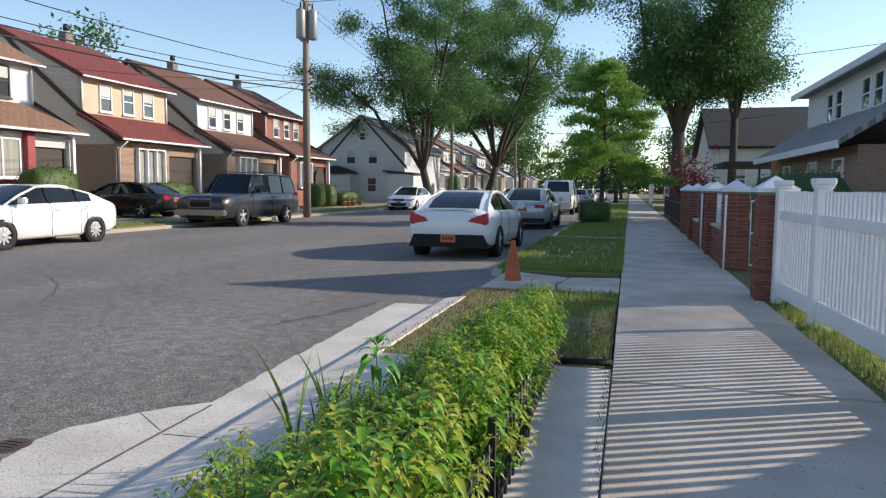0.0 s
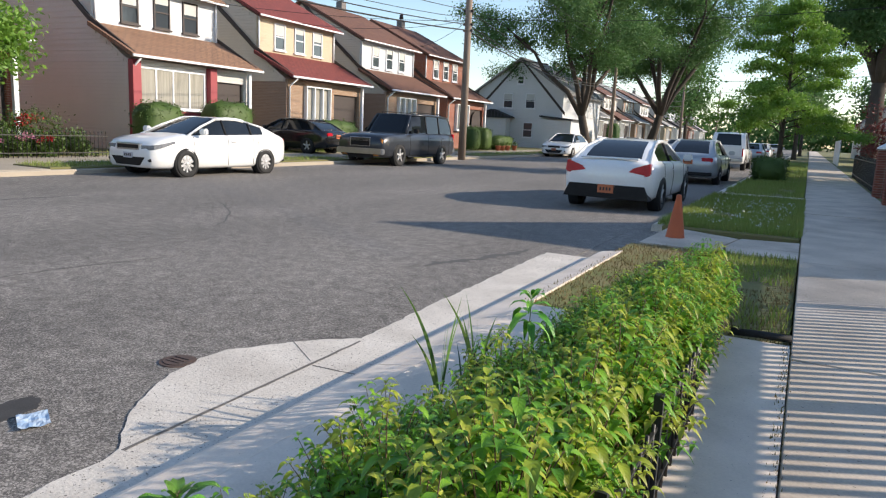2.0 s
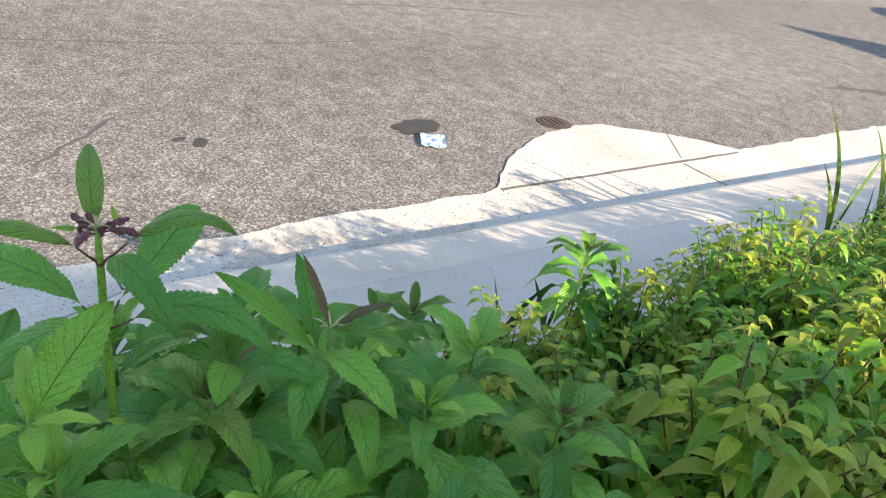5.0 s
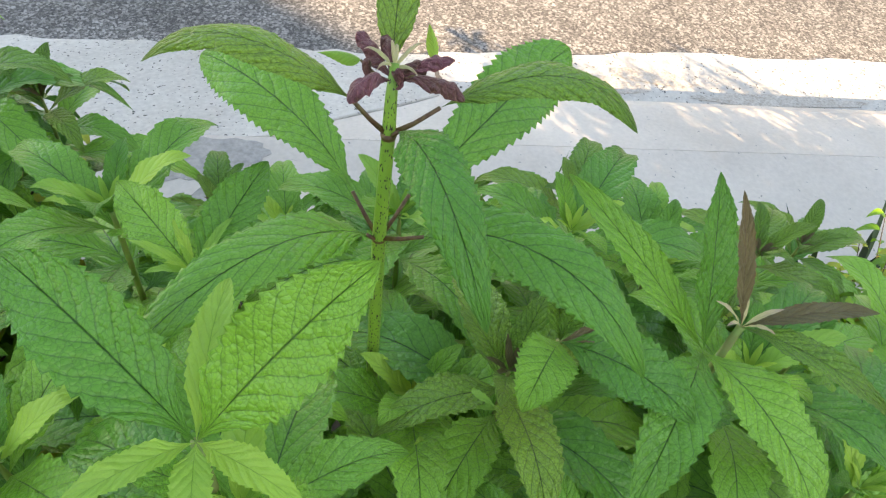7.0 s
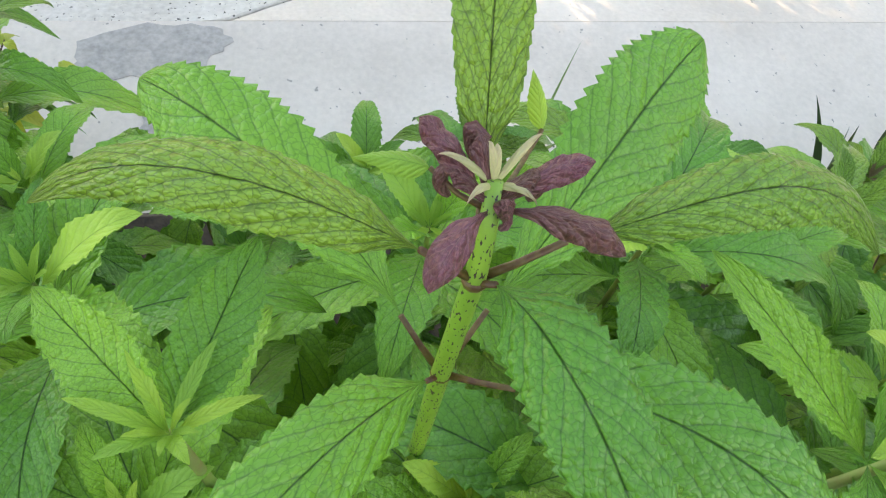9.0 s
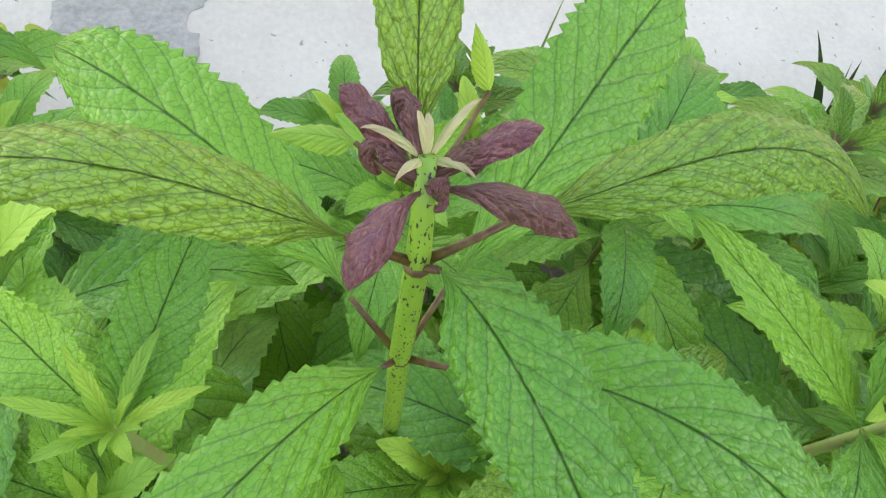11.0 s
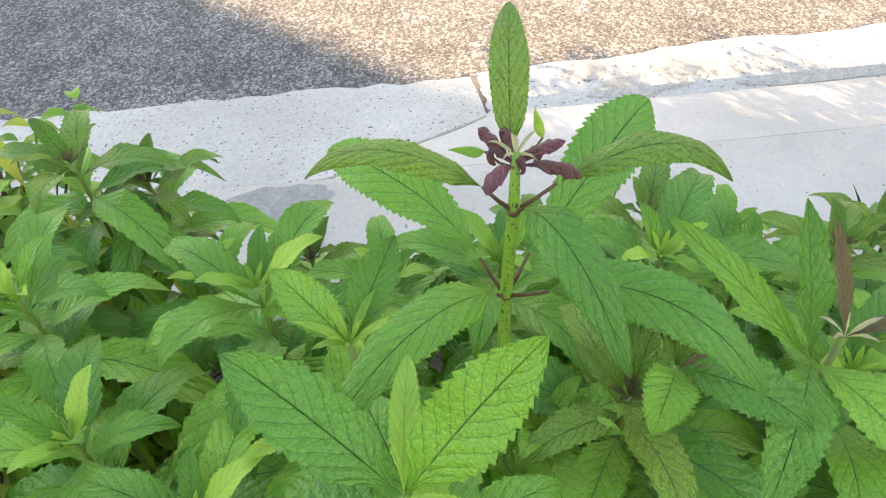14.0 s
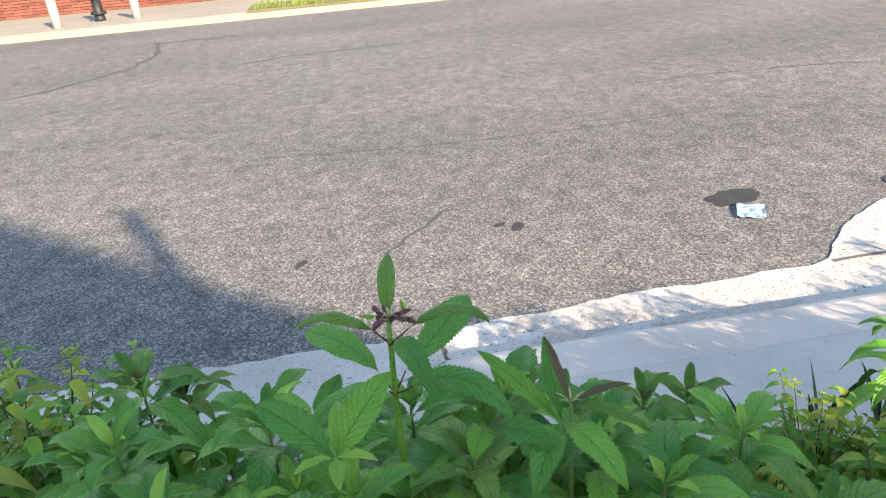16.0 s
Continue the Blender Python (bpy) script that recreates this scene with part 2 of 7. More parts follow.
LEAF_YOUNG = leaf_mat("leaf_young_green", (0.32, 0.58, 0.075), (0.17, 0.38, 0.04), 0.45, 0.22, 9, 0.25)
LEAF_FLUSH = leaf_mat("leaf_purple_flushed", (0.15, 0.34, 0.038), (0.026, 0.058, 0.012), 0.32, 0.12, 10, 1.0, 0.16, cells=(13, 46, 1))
LEAF_PURPLE = leaf_mat("leaf_purple_tip", (0.19, 0.15, 0.06), (0.10, 0.04, 0.03), 0.42, 0.2, 8, 0.5)
BRACT = leaf_mat("bract_purple", (0.165, 0.048, 0.050), (0.36, 0.19, 0.16), 0.46, 0.05, 6, 0.8, cells=(9, 18, 1))
BRACT_PALE = leaf_mat("bract_cream", (0.60, 0.58, 0.26), (0.58, 0.36, 0.30), 0.5, 0.2, 3, 0.1, edge=(0.55, 0.33, 0.30))
STEM = mat("spotted_stem", (0.23, 0.43, 0.05), (0.17, 0.35, 0.05), 0.42, 40, fine=200, spots=(0.03, 0.012, 0.016), spot_scale=1150, spot_cut=0.615, stretch=(1, 1, 0.42), bump=0.1)
PETIOLE = mat("red_petiole", (0.085, 0.022, 0.012), (0.16, 0.11, 0.03), 0.42, 90, fine=400, bump=0.15)
LEAF_SHRUB = leaf_mat("leaf_shrub", (0.160, 0.385, 0.030), (0.080, 0.21, 0.018), 0.36, 0.28, 6, 0.2, 0.36, island=True)
LEAF_SHRUB_TIP = leaf_mat("leaf_shrub_tip", (0.42, 0.54, 0.06), (0.28, 0.36, 0.04), 0.38, 0.36, 6, 0.2, 0.28, (0.34, 0.28, 0.05), island=True)
TWIG = mat("twig", (0.16, 0.10, 0.05), (0.10, 0.06, 0.03), 0.8, 40)


# ---------- mesh helpers ----------
def finish(name, bm, material, smooth=False):
    me = bpy.data.meshes.new(name)
    bm.normal_update()
    bm.to_mesh(me)
    bm.free()
    for m in (material if isinstance(material, (list, tuple)) else [material]):
        me.materials.append(m)
    if smooth:
        me.shade_smooth()
    return me


def part(name, bm, material, parent=None, label="", smooth=False, kind=""):
    ob = new(name, finish(name, bm, material, smooth))
    ob.parent = parent
    return tagged(ob, label, kind=kind)


def thing(name, m, label, category, group=""):
    ob = new(name)
    ob.empty_display_size = 0.1
    ob.matrix_world = m
    return tagged(ob, label, category, group)


def box(bm, x0, x1, y0, y1, z0, z1, m=None, mi=0):
    c = [(x, y, z) for x in (x0, x1) for y in (y0, y1) for z in (z0, z1)]
    v = [bm.verts.new(m @ Vector(p) if m else p) for p in c]
    for f in ((0, 1, 3, 2), (4, 6, 7, 5), (0, 4, 5, 1), (2, 3, 7, 6), (0, 2, 6, 4), (1, 5, 7, 3)):
        bm.faces.new([v[i] for i in f]).material_index = mi
    return v


def bevel(bm, w, seg=1):
    bmesh.ops.bevel(bm, geom=list(bm.edges), offset=w, segments=seg, affect="EDGES", clamp_overlap=True)
    return bm


def boxbm(x0, x1, y0, y1, z0, z1, w=0.0, seg=1):
    bm = bmesh.new()
    box(bm, x0, x1, y0, y1, z0, z1)
    return bevel(bm, w, seg) if w else bm


def prism(bm, pts, axis, a, b, mi=0):
    """Extrudes a closed outline of 2D points along an axis from a to b."""
    def put(p, t):
        return {"x": (t, p[0], p[1]), "y": (p[0], t, p[1]), "z": (p[0], p[1], t)}[axis]
    lo, hi = [bm.verts.new(put(p, a)) for p in pts], [bm.verts.new(put(p, b)) for p in pts]
    fs = [bm.faces.new(lo[::-1]), bm.faces.new(hi)]
    for i in range(len(pts)):
        j = (i + 1) % len(pts)
        fs.append(bm.faces.new((lo[i], lo[j], hi[j], hi[i])))
    for f in fs:
        f.material_index = mi
    return bm


def prismbm(pts, axis, a, b):
    bm = prism(bmesh.new(), pts, axis, a, b)
    bmesh.ops.recalc_face_normals(bm, faces=bm.faces)
    return bm


def tube(bm, pts, radii, seg=8, mi=0, cap=True):
    """A tapered tube along points."""
    pts = [Vector(p) for p in pts]
    rings, side = [], None
    for i, p in enumerate(pts):
        d = (pts[min(i + 1, len(pts) - 1)] - pts[max(i - 1, 0)]).normalized()
        if side is None:
            side = d.orthogonal().normalized()
        side = (side - d * side.dot(d)).normalized()
        up = d.cross(side)
        r = radii[i] if isinstance(radii, (list, tuple)) else radii
        rings.append([bm.verts.new(p + (side * math.cos(a) + up * math.sin(a)) * r) for a in [2 * math.pi * k / seg for k in range(seg)]])
    for a, b in zip(rings, rings[1:]):
        for k in range(seg):
            f = bm.faces.new((a[k], a[(k + 1) % seg], b[(k + 1) % seg], b[k]))
            f.material_index, f.smooth = mi, True
    if cap:
        for r, s in ((rings[0], -1), (rings[-1], 1)):
            bm.faces.new(r[::s]).material_index = mi
    return bm


def bez(pts, t):
    pts = [Vector(p) for p in pts]
    while len(pts) > 1:
        pts = [a.lerp(b, t) for a, b in zip(pts, pts[1:])]
    return pts[0]


def add_leaf(bm, spine, width, up=(0, 0, 1), n=10, m=4, teeth=0, fold=0.25, wave=0.0, shape=0.42, curl=0.0, mi=0, rng=None, taper=1.0, crumple=0.0, neck=0.0, tooth=0.15):
    """A leaf along the Bezier spine: broadest at shape, folded along its midrib, toothed and waved margins, with u across and v along."""
    uvl = bm.loops.layers.uv.verify()
    rng = rng or random
    ph = rng.uniform(0, 6.28)
    rows = []
    up = Vector(up)
    for i in range(n + 1):
        v = i / n
        c = bez(spine, v)
        d = bez(spine, min(v + 0.02, 1)) - bez(spine, max(v - 0.02, 0))
        d.normalize()
        s = d.cross(up)
        if s.length < 1e-4:
            s = d.orthogonal()
        s.normalize()
        nn = s.cross(d)
        k = math.log(0.5) / math.log(shape)
        w = width * 0.5 * max(math.sin(math.pi * min(max(v, 0.0), 1.0) ** k), 0.0) ** taper
        if neck:
            w *= min(1.0, 0.08 + v / neck)
        cut = tooth * ((v * teeth) % 1.0) * min(1.0, v * 5) if teeth else 0.0
        row = []
        for j in range(m + 1):
            u = j / m * 2 - 1
            h = fold * abs(u) * w - curl * u * u * w + wave * w * math.sin(v * 17 + ph + (2.1 if u > 0 else 0)) * abs(u) ** 1.5
            if abs(u) > 0.99:
                u *= 1 - cut
            if crumple:
                h += crumple * noise.noise((c + s * (u * w)) * 330) * (1 - abs(2 * v - 1) ** 4)
            row.append((bm.verts.new(c + s * (u * w) + nn * h), (j / m, v)))
        rows.append(row)
    for a, b in zip(rows, rows[1:]):
        for j in range(m):
            q = (a[j], a[j + 1], b[j + 1], b[j])
            try:
                f = bm.faces.new([x[0] for x in q])
            except ValueError:
                continue
            f.smooth, f.material_index = True, mi
            for lp, x in zip(f.loops, q):
                lp[uvl].uv = x[1]
    return bm


# ---------- ground, road, kerb, pavements ----------
def setting(name, bm, material, label, category, smooth=False):
    return tagged(part(name, bm, material, None, smooth=smooth), label, category, kind="structure")


bm = bmesh.new()
box(bm, -900, 900, -900, 900, -0.6, -0.05)
setting("ground", bm, LAWN, "flat grassy earth reaching to the horizon", "ground")
bm = bmesh.new()
box(bm, -14.8, -2.3, -60, 420, -0.3, 0.0)
box(bm, -2.3, -0.6, 10.9, 14.2, -0.3, -0.004)
box(bm, -2.3, -1.85, 14.2, 420, -0.3, -0.002)
setting("road", bm, ASPHALT, "worn grey asphalt street with pale aggregate and cracks", "road")
# gutter with its rounded patch
rng = random.Random(4)


def ragged(a, b, step=0.07, amount=0.014):
    """Points from a to b on the plan, with an uneven edge."""
    n = max(2, int(math.dist(a, b) / step))
    return [(a[0] + (b[0] - a[0]) * k / n + rng.uniform(-amount, amount), a[1] + (b[1] - a[1]) * k / n) for k in range(n)]


edge = ragged((-2.33, 3.322), (-2.40, 4.1)) + ragged((-2.40, 4.1), (-2.42, 5.0)) + [(-2.45, 5.03)]
patch = [(-2.46, 5.03), (-2.70, 5.27), (-2.87, 5.52), (-2.99, 5.77), (-3.05, 6.05), (-3.03, 6.26), (-2.92, 6.42), (-2.82, 6.60), (-2.68, 6.78), (-2.50, 6.93)]
for a, b in zip(patch, patch[1:]):
    edge += ragged(a, b, 0.06, 0.010)
edge += ragged((-2.50, 6.93), (-2.57, 8.3)) + ragged((-2.57, 8.3), (-2.65, 11.05)) + [(-2.65, 11.1), (-2.06, 11.1)]
bm = bmesh.new()
prism(bm, edge + [(-2.06, 3.322)], "z", -0.1, 0.006)
bmesh.ops.recalc_face_normals(bm, faces=bm.faces)
gutter = setting("gutter", bm, GUTTER, "pale speckled concrete gutter with a rounded patch", "gutter")
# dropped kerb: a speckled apron that rises from the asphalt to the pad
def apron_line(y):
    return -1.755 - max(0.0, min(1.0, (y - 2.86) / 0.46)) * 0.225 + 0.012 * noise.noise(Vector((y * 7, 3.3, 0)))


bm = bmesh.new()
rows = []
for k in range(162):
    y = -8 + 11.32 * k / 161 if k < 100 else -8 + 11.32 * 99 / 161 + (11.32 * 62 / 161) * (k - 99) / 62
    x0, x1 = -2.325 + rng.uniform(-0.014, 0.014), apron_line(y)
    z1 = 0.122 - 0.012 * max(0.0, min(1.0, (y - 2.86) / 0.46))
    pts = [(x0, -0.1), (x0, 0.006), (x0 + 0.03, 0.014), (x0 * 0.5 + x1 * 0.5, 0.066), (x1 - 0.004, z1), (x1, z1 - 0.003), (x1, -0.1)]
    rows.append([bm.verts.new((x, y, z)) for x, z in pts])
for a, b in zip(rows, rows[1:]):
    for i in range(7):
        bm.faces.new((a[i], a[(i + 1) % 7], b[(i + 1) % 7], b[i]))
bm.faces.new(rows[0])
bm.faces.new(rows[-1][::-1])
bmesh.ops.recalc_face_normals(bm, faces=bm.faces)
setting("dropped_kerb", bm, GUTTER, "pale speckled concrete dropped kerb rising from the road", "kerb")
bm = bmesh.new()
rows = []
for k in range(25):
    y = 2.85 + 0.47 * k / 24
    z0 = 0.120 - 0.012 * k / 24
    x0 = apron_line(y)
    rows.append([bm.verts.new(p) for p in ((x0 + 0.006, y, z0), (-1.7485, y, 0.1392), (-1.7485, y, -0.1), (x0 + 0.006, y, -0.1))])
for a, b in zip(rows, rows[1:]):
    for i in range(4):
        bm.faces.new((a[i], a[(i + 1) % 4], b[(i + 1) % 4], b[i]))
bm.faces.new(rows[0])
bm.faces.new(rows[-1][::-1])
bmesh.ops.recalc_face_normals(bm, faces=bm.faces)
setting("kerb_return", bm, PAINTED, "white painted concrete beside the dropped kerb", "kerb")
# kerb: steep face and rounded arris, cut in lengths
bm = bmesh.new()
for y0, y1 in ((3.3202, 6.325), (6.332, 8.9), (8.908, 11.1)):
    prism(bm, [(-2.12, -0.1), (-2.11, 0.01), (-2.04, 0.068), (-2.015, 0.09), (-1.98, 0.103), (-1.7485, 0.1392), (-1.7485, -0.1)], "y", y0, y1)
bmesh.ops.recalc_face_normals(bm, faces=bm.faces)
setting("kerb", bm, PAINTED, "white painted concrete kerb", "kerb")
bm = bmesh.new()
prism(bm, [(-2.05, -0.1), (-2.02, 0.1), (-1.98, 0.12), (-1.85, 0.125), (-1.85, -0.1)], "y", 14.2, 420)
bmesh.ops.recalc_face_normals(bm, faces=bm.faces)
setting("kerb_far", bm, GUTTER, "grey concrete kerb along the grass", "kerb")
# planting strip pad, grass strips, sidewalk
setting("pad", boxbm(-1.748, 0.048, -8, 8.05, -0.1, 0.14, 0.002), PAINTED, "white painted concrete pad round the planting bed", "pavement")
for i, (y0, y1) in enumerate(((-8, -4.9), (-4.89, -1.7), (-1.69, 1.5), (1.51, 4.7), (4.71, 7.7), (7.71, 9.6), (9.61, 11.72), (11.73, 13.3), (13.31, 15.0), (15.02, 18.0), (18.03, 19.5), (19.52, 22.4), (22.42, 26), (26.02, 30), (30.02, 36), (36.02, 46), (46.02, 60), (60.02, 90), (90.02, 200))):
    bm = boxbm(0.055, 1.70, y0, y1, -0.1, 0.15 + rng.uniform(-0.006, 0.006), 0.006)
    if i == 0:
        pavement = setting("pavement", bm, WALKWAY, "grey concrete sidewalk slabs", "pavement")
    else:
        part("slab", bm, WALKWAY, pavement)
setting("grass_strip", boxbm(-1.85, 0.04, 8.06, 11.93, -0.1, 0.12, 0.02), LAWN, "patchy dry grass strip beside the sidewalk", "grass")
for y0, y1 in ((14.1, 21.5), (22.6, 30.5), (31.5, 120)):
    setting("grass_strip", boxbm(-1.85, 0.04, y0, y1, -0.1, 0.12, 0.02), LAWN, "green grass strip between kerb and sidewalk", "grass")
apron = tagged(new("driveway_apron"), "cracked concrete driveway apron", "pavement", kind="structure")
for pts in ([(-1.75, 11.98), (-0.75, 11.96), (-0.82, 12.5), (-0.7, 13.3), (-1.7, 13.9)], [(-0.72, 11.96), (0.04, 11.95), (0.04, 12.6), (-0.79, 12.52)], [(-0.78, 12.54), (0.04, 12.63), (0.04, 13.5), (-0.67, 13.35)]):
    bm = bmesh.new()
    prism(bm, pts, "z", -0.1, 0.13)
    bmesh.ops.recalc_face_normals(bm, faces=bm.faces)
    part("slab", bm, WALKWAY, apron)
for y0, y1 in ((21.5, 22.6), (30.5, 31.5)):
    setting("driveway", boxbm(-1.85, 0.04, y0, y1, -0.1, 0.13, 0.01), WALKWAY, "concrete driveway crossing", "pavement")
setting("yard", boxbm(1.71, 40, -12, 11.9, -0.2, 0.13), LAWN, "grass yard behind the white fence", "grass")
setting("yard_far", boxbm(1.71, 40, 11.91, 200, -0.2, 0.12), LAWN, "front lawns behind brick walls", "grass")
# far side
setting("kerb_opposite", boxbm(-14.98, -14.8, -40, 200, -0.2, 0.11, 0.02), PAVE_FAR, "low concrete kerb across the street", "kerb")
setting("pavement_opposite", boxbm(-19.2, -15.0, -40, 200, -0.2, 0.12, 0.01), PAVE_FAR, "pale concrete sidewalk across the street", "pavement")
setting("yards_opposite", boxbm(-60, -19.21, -40, 200, -0.2, 0.13), LAWN, "front yards across the street", "grass")
for y0, y1 in ((1.4, 5.0), (13.0, 18.8), (20.5, 24.6), (26.0, 33.0), (36, 44), (47, 60)):
    setting("verge", boxbm(-16.4, -15.0, y0, y1, 0.0, 0.15, 0.02), LAWN, "grass verge along the opposite kerb", "grass")


# ---------- the tall plant ----------
def spaced(a, b, sag, k=1):
    """A spine from a to b that rises by sag on its way."""
    a, b = Vector(a), Vector(b)
    return [a, a.lerp(b, 0.35) + Vector((0, 0, sag)), a.lerp(b, 0.72) + Vector((0, 0, sag * 0.9)), b]


def stem_part(pts, radii, parent, material=STEM, name="stem"):
    bm = bmesh.new()
    tube(bm, pts, radii, 10)
    return part(name, bm, material, parent, smooth=True)


def leaf_part(spine, width, parent, material, up=(0, 0, 1), n=60, m=8, teeth=20, name="leaf", label="", **kw):
    bm = bmesh.new()
    add_leaf(bm, spine, width, up, n, m, teeth, **kw)
    return part(name, bm, material, parent, label, smooth=True)


hero = thing("tall_plant", pose(-0.674, 3.12, 0.14), "tall leafy perennial with crumpled purple bud and spotted stem", "plant")
HB = Vector((-0.674, 3.12, 0.14))


def hv(*p):
    return Vector(p) - HB


N2, N1, BUD = hv(-0.676, 3.123, 0.971), hv(-0.678, 3.125, 1.031), hv(-0.687, 3.1265, 1.059)
stem_part([(0, 0, 0), hv(-0.675, 3.121, 0.6), N2, N1, hv(-0.681, 3.1255, 1.048), BUD], [0.005, 0.0040, 0.0033, 0.0029, 0.0024, 0.0018], hero)
for q in (N2, N1):
    stem_part([q - Vector((0, 0, 0.0015)), q, q + Vector((0, 0, 0.0015))], [0.0031, 0.0035, 0.0031], hero, PETIOLE, "node")
HERO_LEAVES = [
    # node, then the blade's base, two points on its midrib and its tip; width, up, material, broadest at, bow
    (N1, (-0.692, 3.1258, 1.050), (-0.715, 3.128, 1.071), (-0.742, 3.132, 1.083), (-0.7655, 3.136, 1.089), 0.0198, (0.7, 0, 0.7), LEAF_FLUSH, 0.48, 0.15),
    (N1, (-0.677, 3.1103, 1.0485), (-0.680, 3.088, 1.0640), (-0.686, 3.060, 1.0690), (-0.690, 3.031, 1.0525), 0.0170, (0.25, 0, 1), LEAF_FLUSH, 0.46, 0.45),
    (N1, (-0.680, 3.1450, 1.0440), (-0.680, 3.172, 1.0585), (-0.683, 3.202, 1.0570), (-0.674, 3.2265, 1.0395), 0.0185, (0.30, 0, 1), LEAF_FLUSH, 0.52, 0.45),
    (N1, (-0.6735, 3.1285, 1.0365), (-0.651, 3.138, 1.0440), (-0.622, 3.148, 1.0375), (-0.594, 3.159, 1.012), 0.0255, (0.35, -0.2, 0.9), LEAF_JOE, 0.42, 0.3),
    (N2, (-0.6885, 3.1105, 0.9890), (-0.717, 3.090, 1.0010), (-0.744, 3.062, 1.0080), (-0.768, 3.034, 1.006), 0.036, (0.55, 0.1, 0.85), LEAF_JOE, 0.62, 0.2),
    (N2, (-0.6890, 3.1370, 0.9880), (-0.722, 3.171, 1.0010), (-0.752, 3.199, 1.0100), (-0.776, 3.224, 1.014), 0.042, (0.6, 0, 0.8), LEAF_JOE, 0.6, 0.2),
    (N2, (-0.6715, 3.1175, 0.9780), (-0.650, 3.091, 1.0000), (-0.620, 3.060, 1.0075), (-0.585, 3.031, 0.998), 0.0275, (0.25, 0.2, 1), LEAF_JOE, 0.42, 0.3),
    (N2, (-0.6645, 3.1420, 0.9850), (-0.652, 3.172, 0.9990), (-0.628, 3.204, 0.9985), (-0.598, 3.230, 0.974), 0.033, (0.45, 0, 0.95), LEAF_JOE, 0.46, 0.25),
]
rng = random.Random(11)
for a, b, c, d, e, w, up, material, shp, bow in HERO_LEAVES:
    saw = 0.07 if material is LEAF_FLUSH else 0.14
    tp = 0.62 if shp > 0.58 else 0.72
    p0, p1, p2, p3 = hv(*b), hv(*c), hv(*d), hv(*e)
    stem_part([Vector(a), Vector(a).lerp(p0, 0.5) - Vector((0, 0, 0.001)), p0], [0.0014, 0.0010, 0.0009], hero, PETIOLE, "petiole")
    blade = [p0, (-5 * p0 + 18 * p1 - 9 * p2 + 2 * p3) / 6, (2 * p0 - 9 * p1 + 18 * p2 - 5 * p3) / 6, p3]
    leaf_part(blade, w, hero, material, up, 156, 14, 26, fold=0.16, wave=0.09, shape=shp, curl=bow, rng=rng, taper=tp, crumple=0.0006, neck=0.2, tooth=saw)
CROWN = hv(-0.684, 3.126, 1.052)
for tip, w, rise in (((-0.7025, 3.1115, 1.0620), 0.0066, 0.005), ((-0.692, 3.1505, 1.0580), 0.0066, 0.006), ((-0.662, 3.1095, 1.0575), 0.0078, 0.011), ((-0.669, 3.1525, 1.0555), 0.0076, 0.009)):
    t = hv(*tip)
    leaf_part([CROWN, CROWN.lerp(t, 0.4) + Vector((0, 0, rise)), CROWN.lerp(t, 0.85) + Vector((0, 0, rise)), t], w, hero, BRACT, (0.3, 0, 1), 46, 14, 0, "bract", "crumpled dark purple bract", fold=-0.2, wave=0.2, shape=0.6, curl=0.8, rng=rng, taper=0.38, crumple=0.0016, neck=0.4)
for tip, w in (((-0.690, 3.1175, 1.0565), 0.0048), ((-0.6955, 3.1235, 1.0625), 0.0048), ((-0.6795, 3.1275, 1.0590), 0.0048), ((-0.687, 3.1355, 1.0580), 0.0048)):
    t = hv(*tip)
    out = (t - CROWN) * 1.0
    out.z = 0
    leaf_part([CROWN + Vector((0, 0, 0.003)), t + Vector((0, 0, 0.006)), t + out * 0.3 + Vector((0, 0, 0.004)), t + out * 0.2 - Vector((0, 0, 0.006)), t - out * 0.1 - Vector((0, 0, 0.006))], w, hero, BRACT, (0.3, 0, 1), 30, 10, 0, "bract", "small rolled purple bract", fold=-0.3, wave=0.15, curl=0.7, rng=rng, taper=0.45, crumple=0.0010)
for tip, w in (((-0.6935, 3.1145, 1.0600), 0.0019), ((-0.6975, 3.1385, 1.0610), 0.0019), ((-0.6815, 3.1195, 1.0585), 0.0019), ((-0.6830, 3.1360, 1.0545), 0.0019), ((-0.6945, 3.1275, 1.0615), 0.0022), ((-0.6935, 3.1250, 1.0640), 0.0016)):
    a = hv(-0.687, 3.1265, 1.057)
    t = hv(*tip)
    leaf_part([a, a.lerp(t, 0.4) + Vector((0, 0, 0.005)), a.lerp(t, 0.9) + Vector((0, 0, 0.004)), t], w, hero, BRACT_PALE, (0.3, 0, 1), 18, 8, 0, "bract", "narrow cream bract with pink tip", fold=0.1, curl=0.8, shape=0.3, wave=0.1, rng=rng, crumple=0.0003)
for base, tip, w in (((-0.694, 3.1135, 1.055), (-0.697, 3.0965, 1.0555), 0.0065), ((-0.711, 3.1445, 1.046), (-0.722, 3.142, 1.056), 0.0055)):
    a, t = hv(*base), hv(*tip)
    stem_part([CROWN, CROWN.lerp(a, 0.5) - Vector((0, 0, 0.002)), a], [0.0008, 0.0007, 0.0006], hero, PETIOLE, "petiole")
    leaf_part([a, a.lerp(t, 0.5) + Vector((0, 0, 0.003)), t], w, hero, LEAF_YOUNG, (0.3, 0, 1), 24, 6, 8, fold=-0.2, curl=0.6, shape=0.3, rng=rng)


GREENSTEM = mat("green_stem", (0.16, 0.30, 0.05), (0.20, 0.20, 0.05), 0.5, 30)


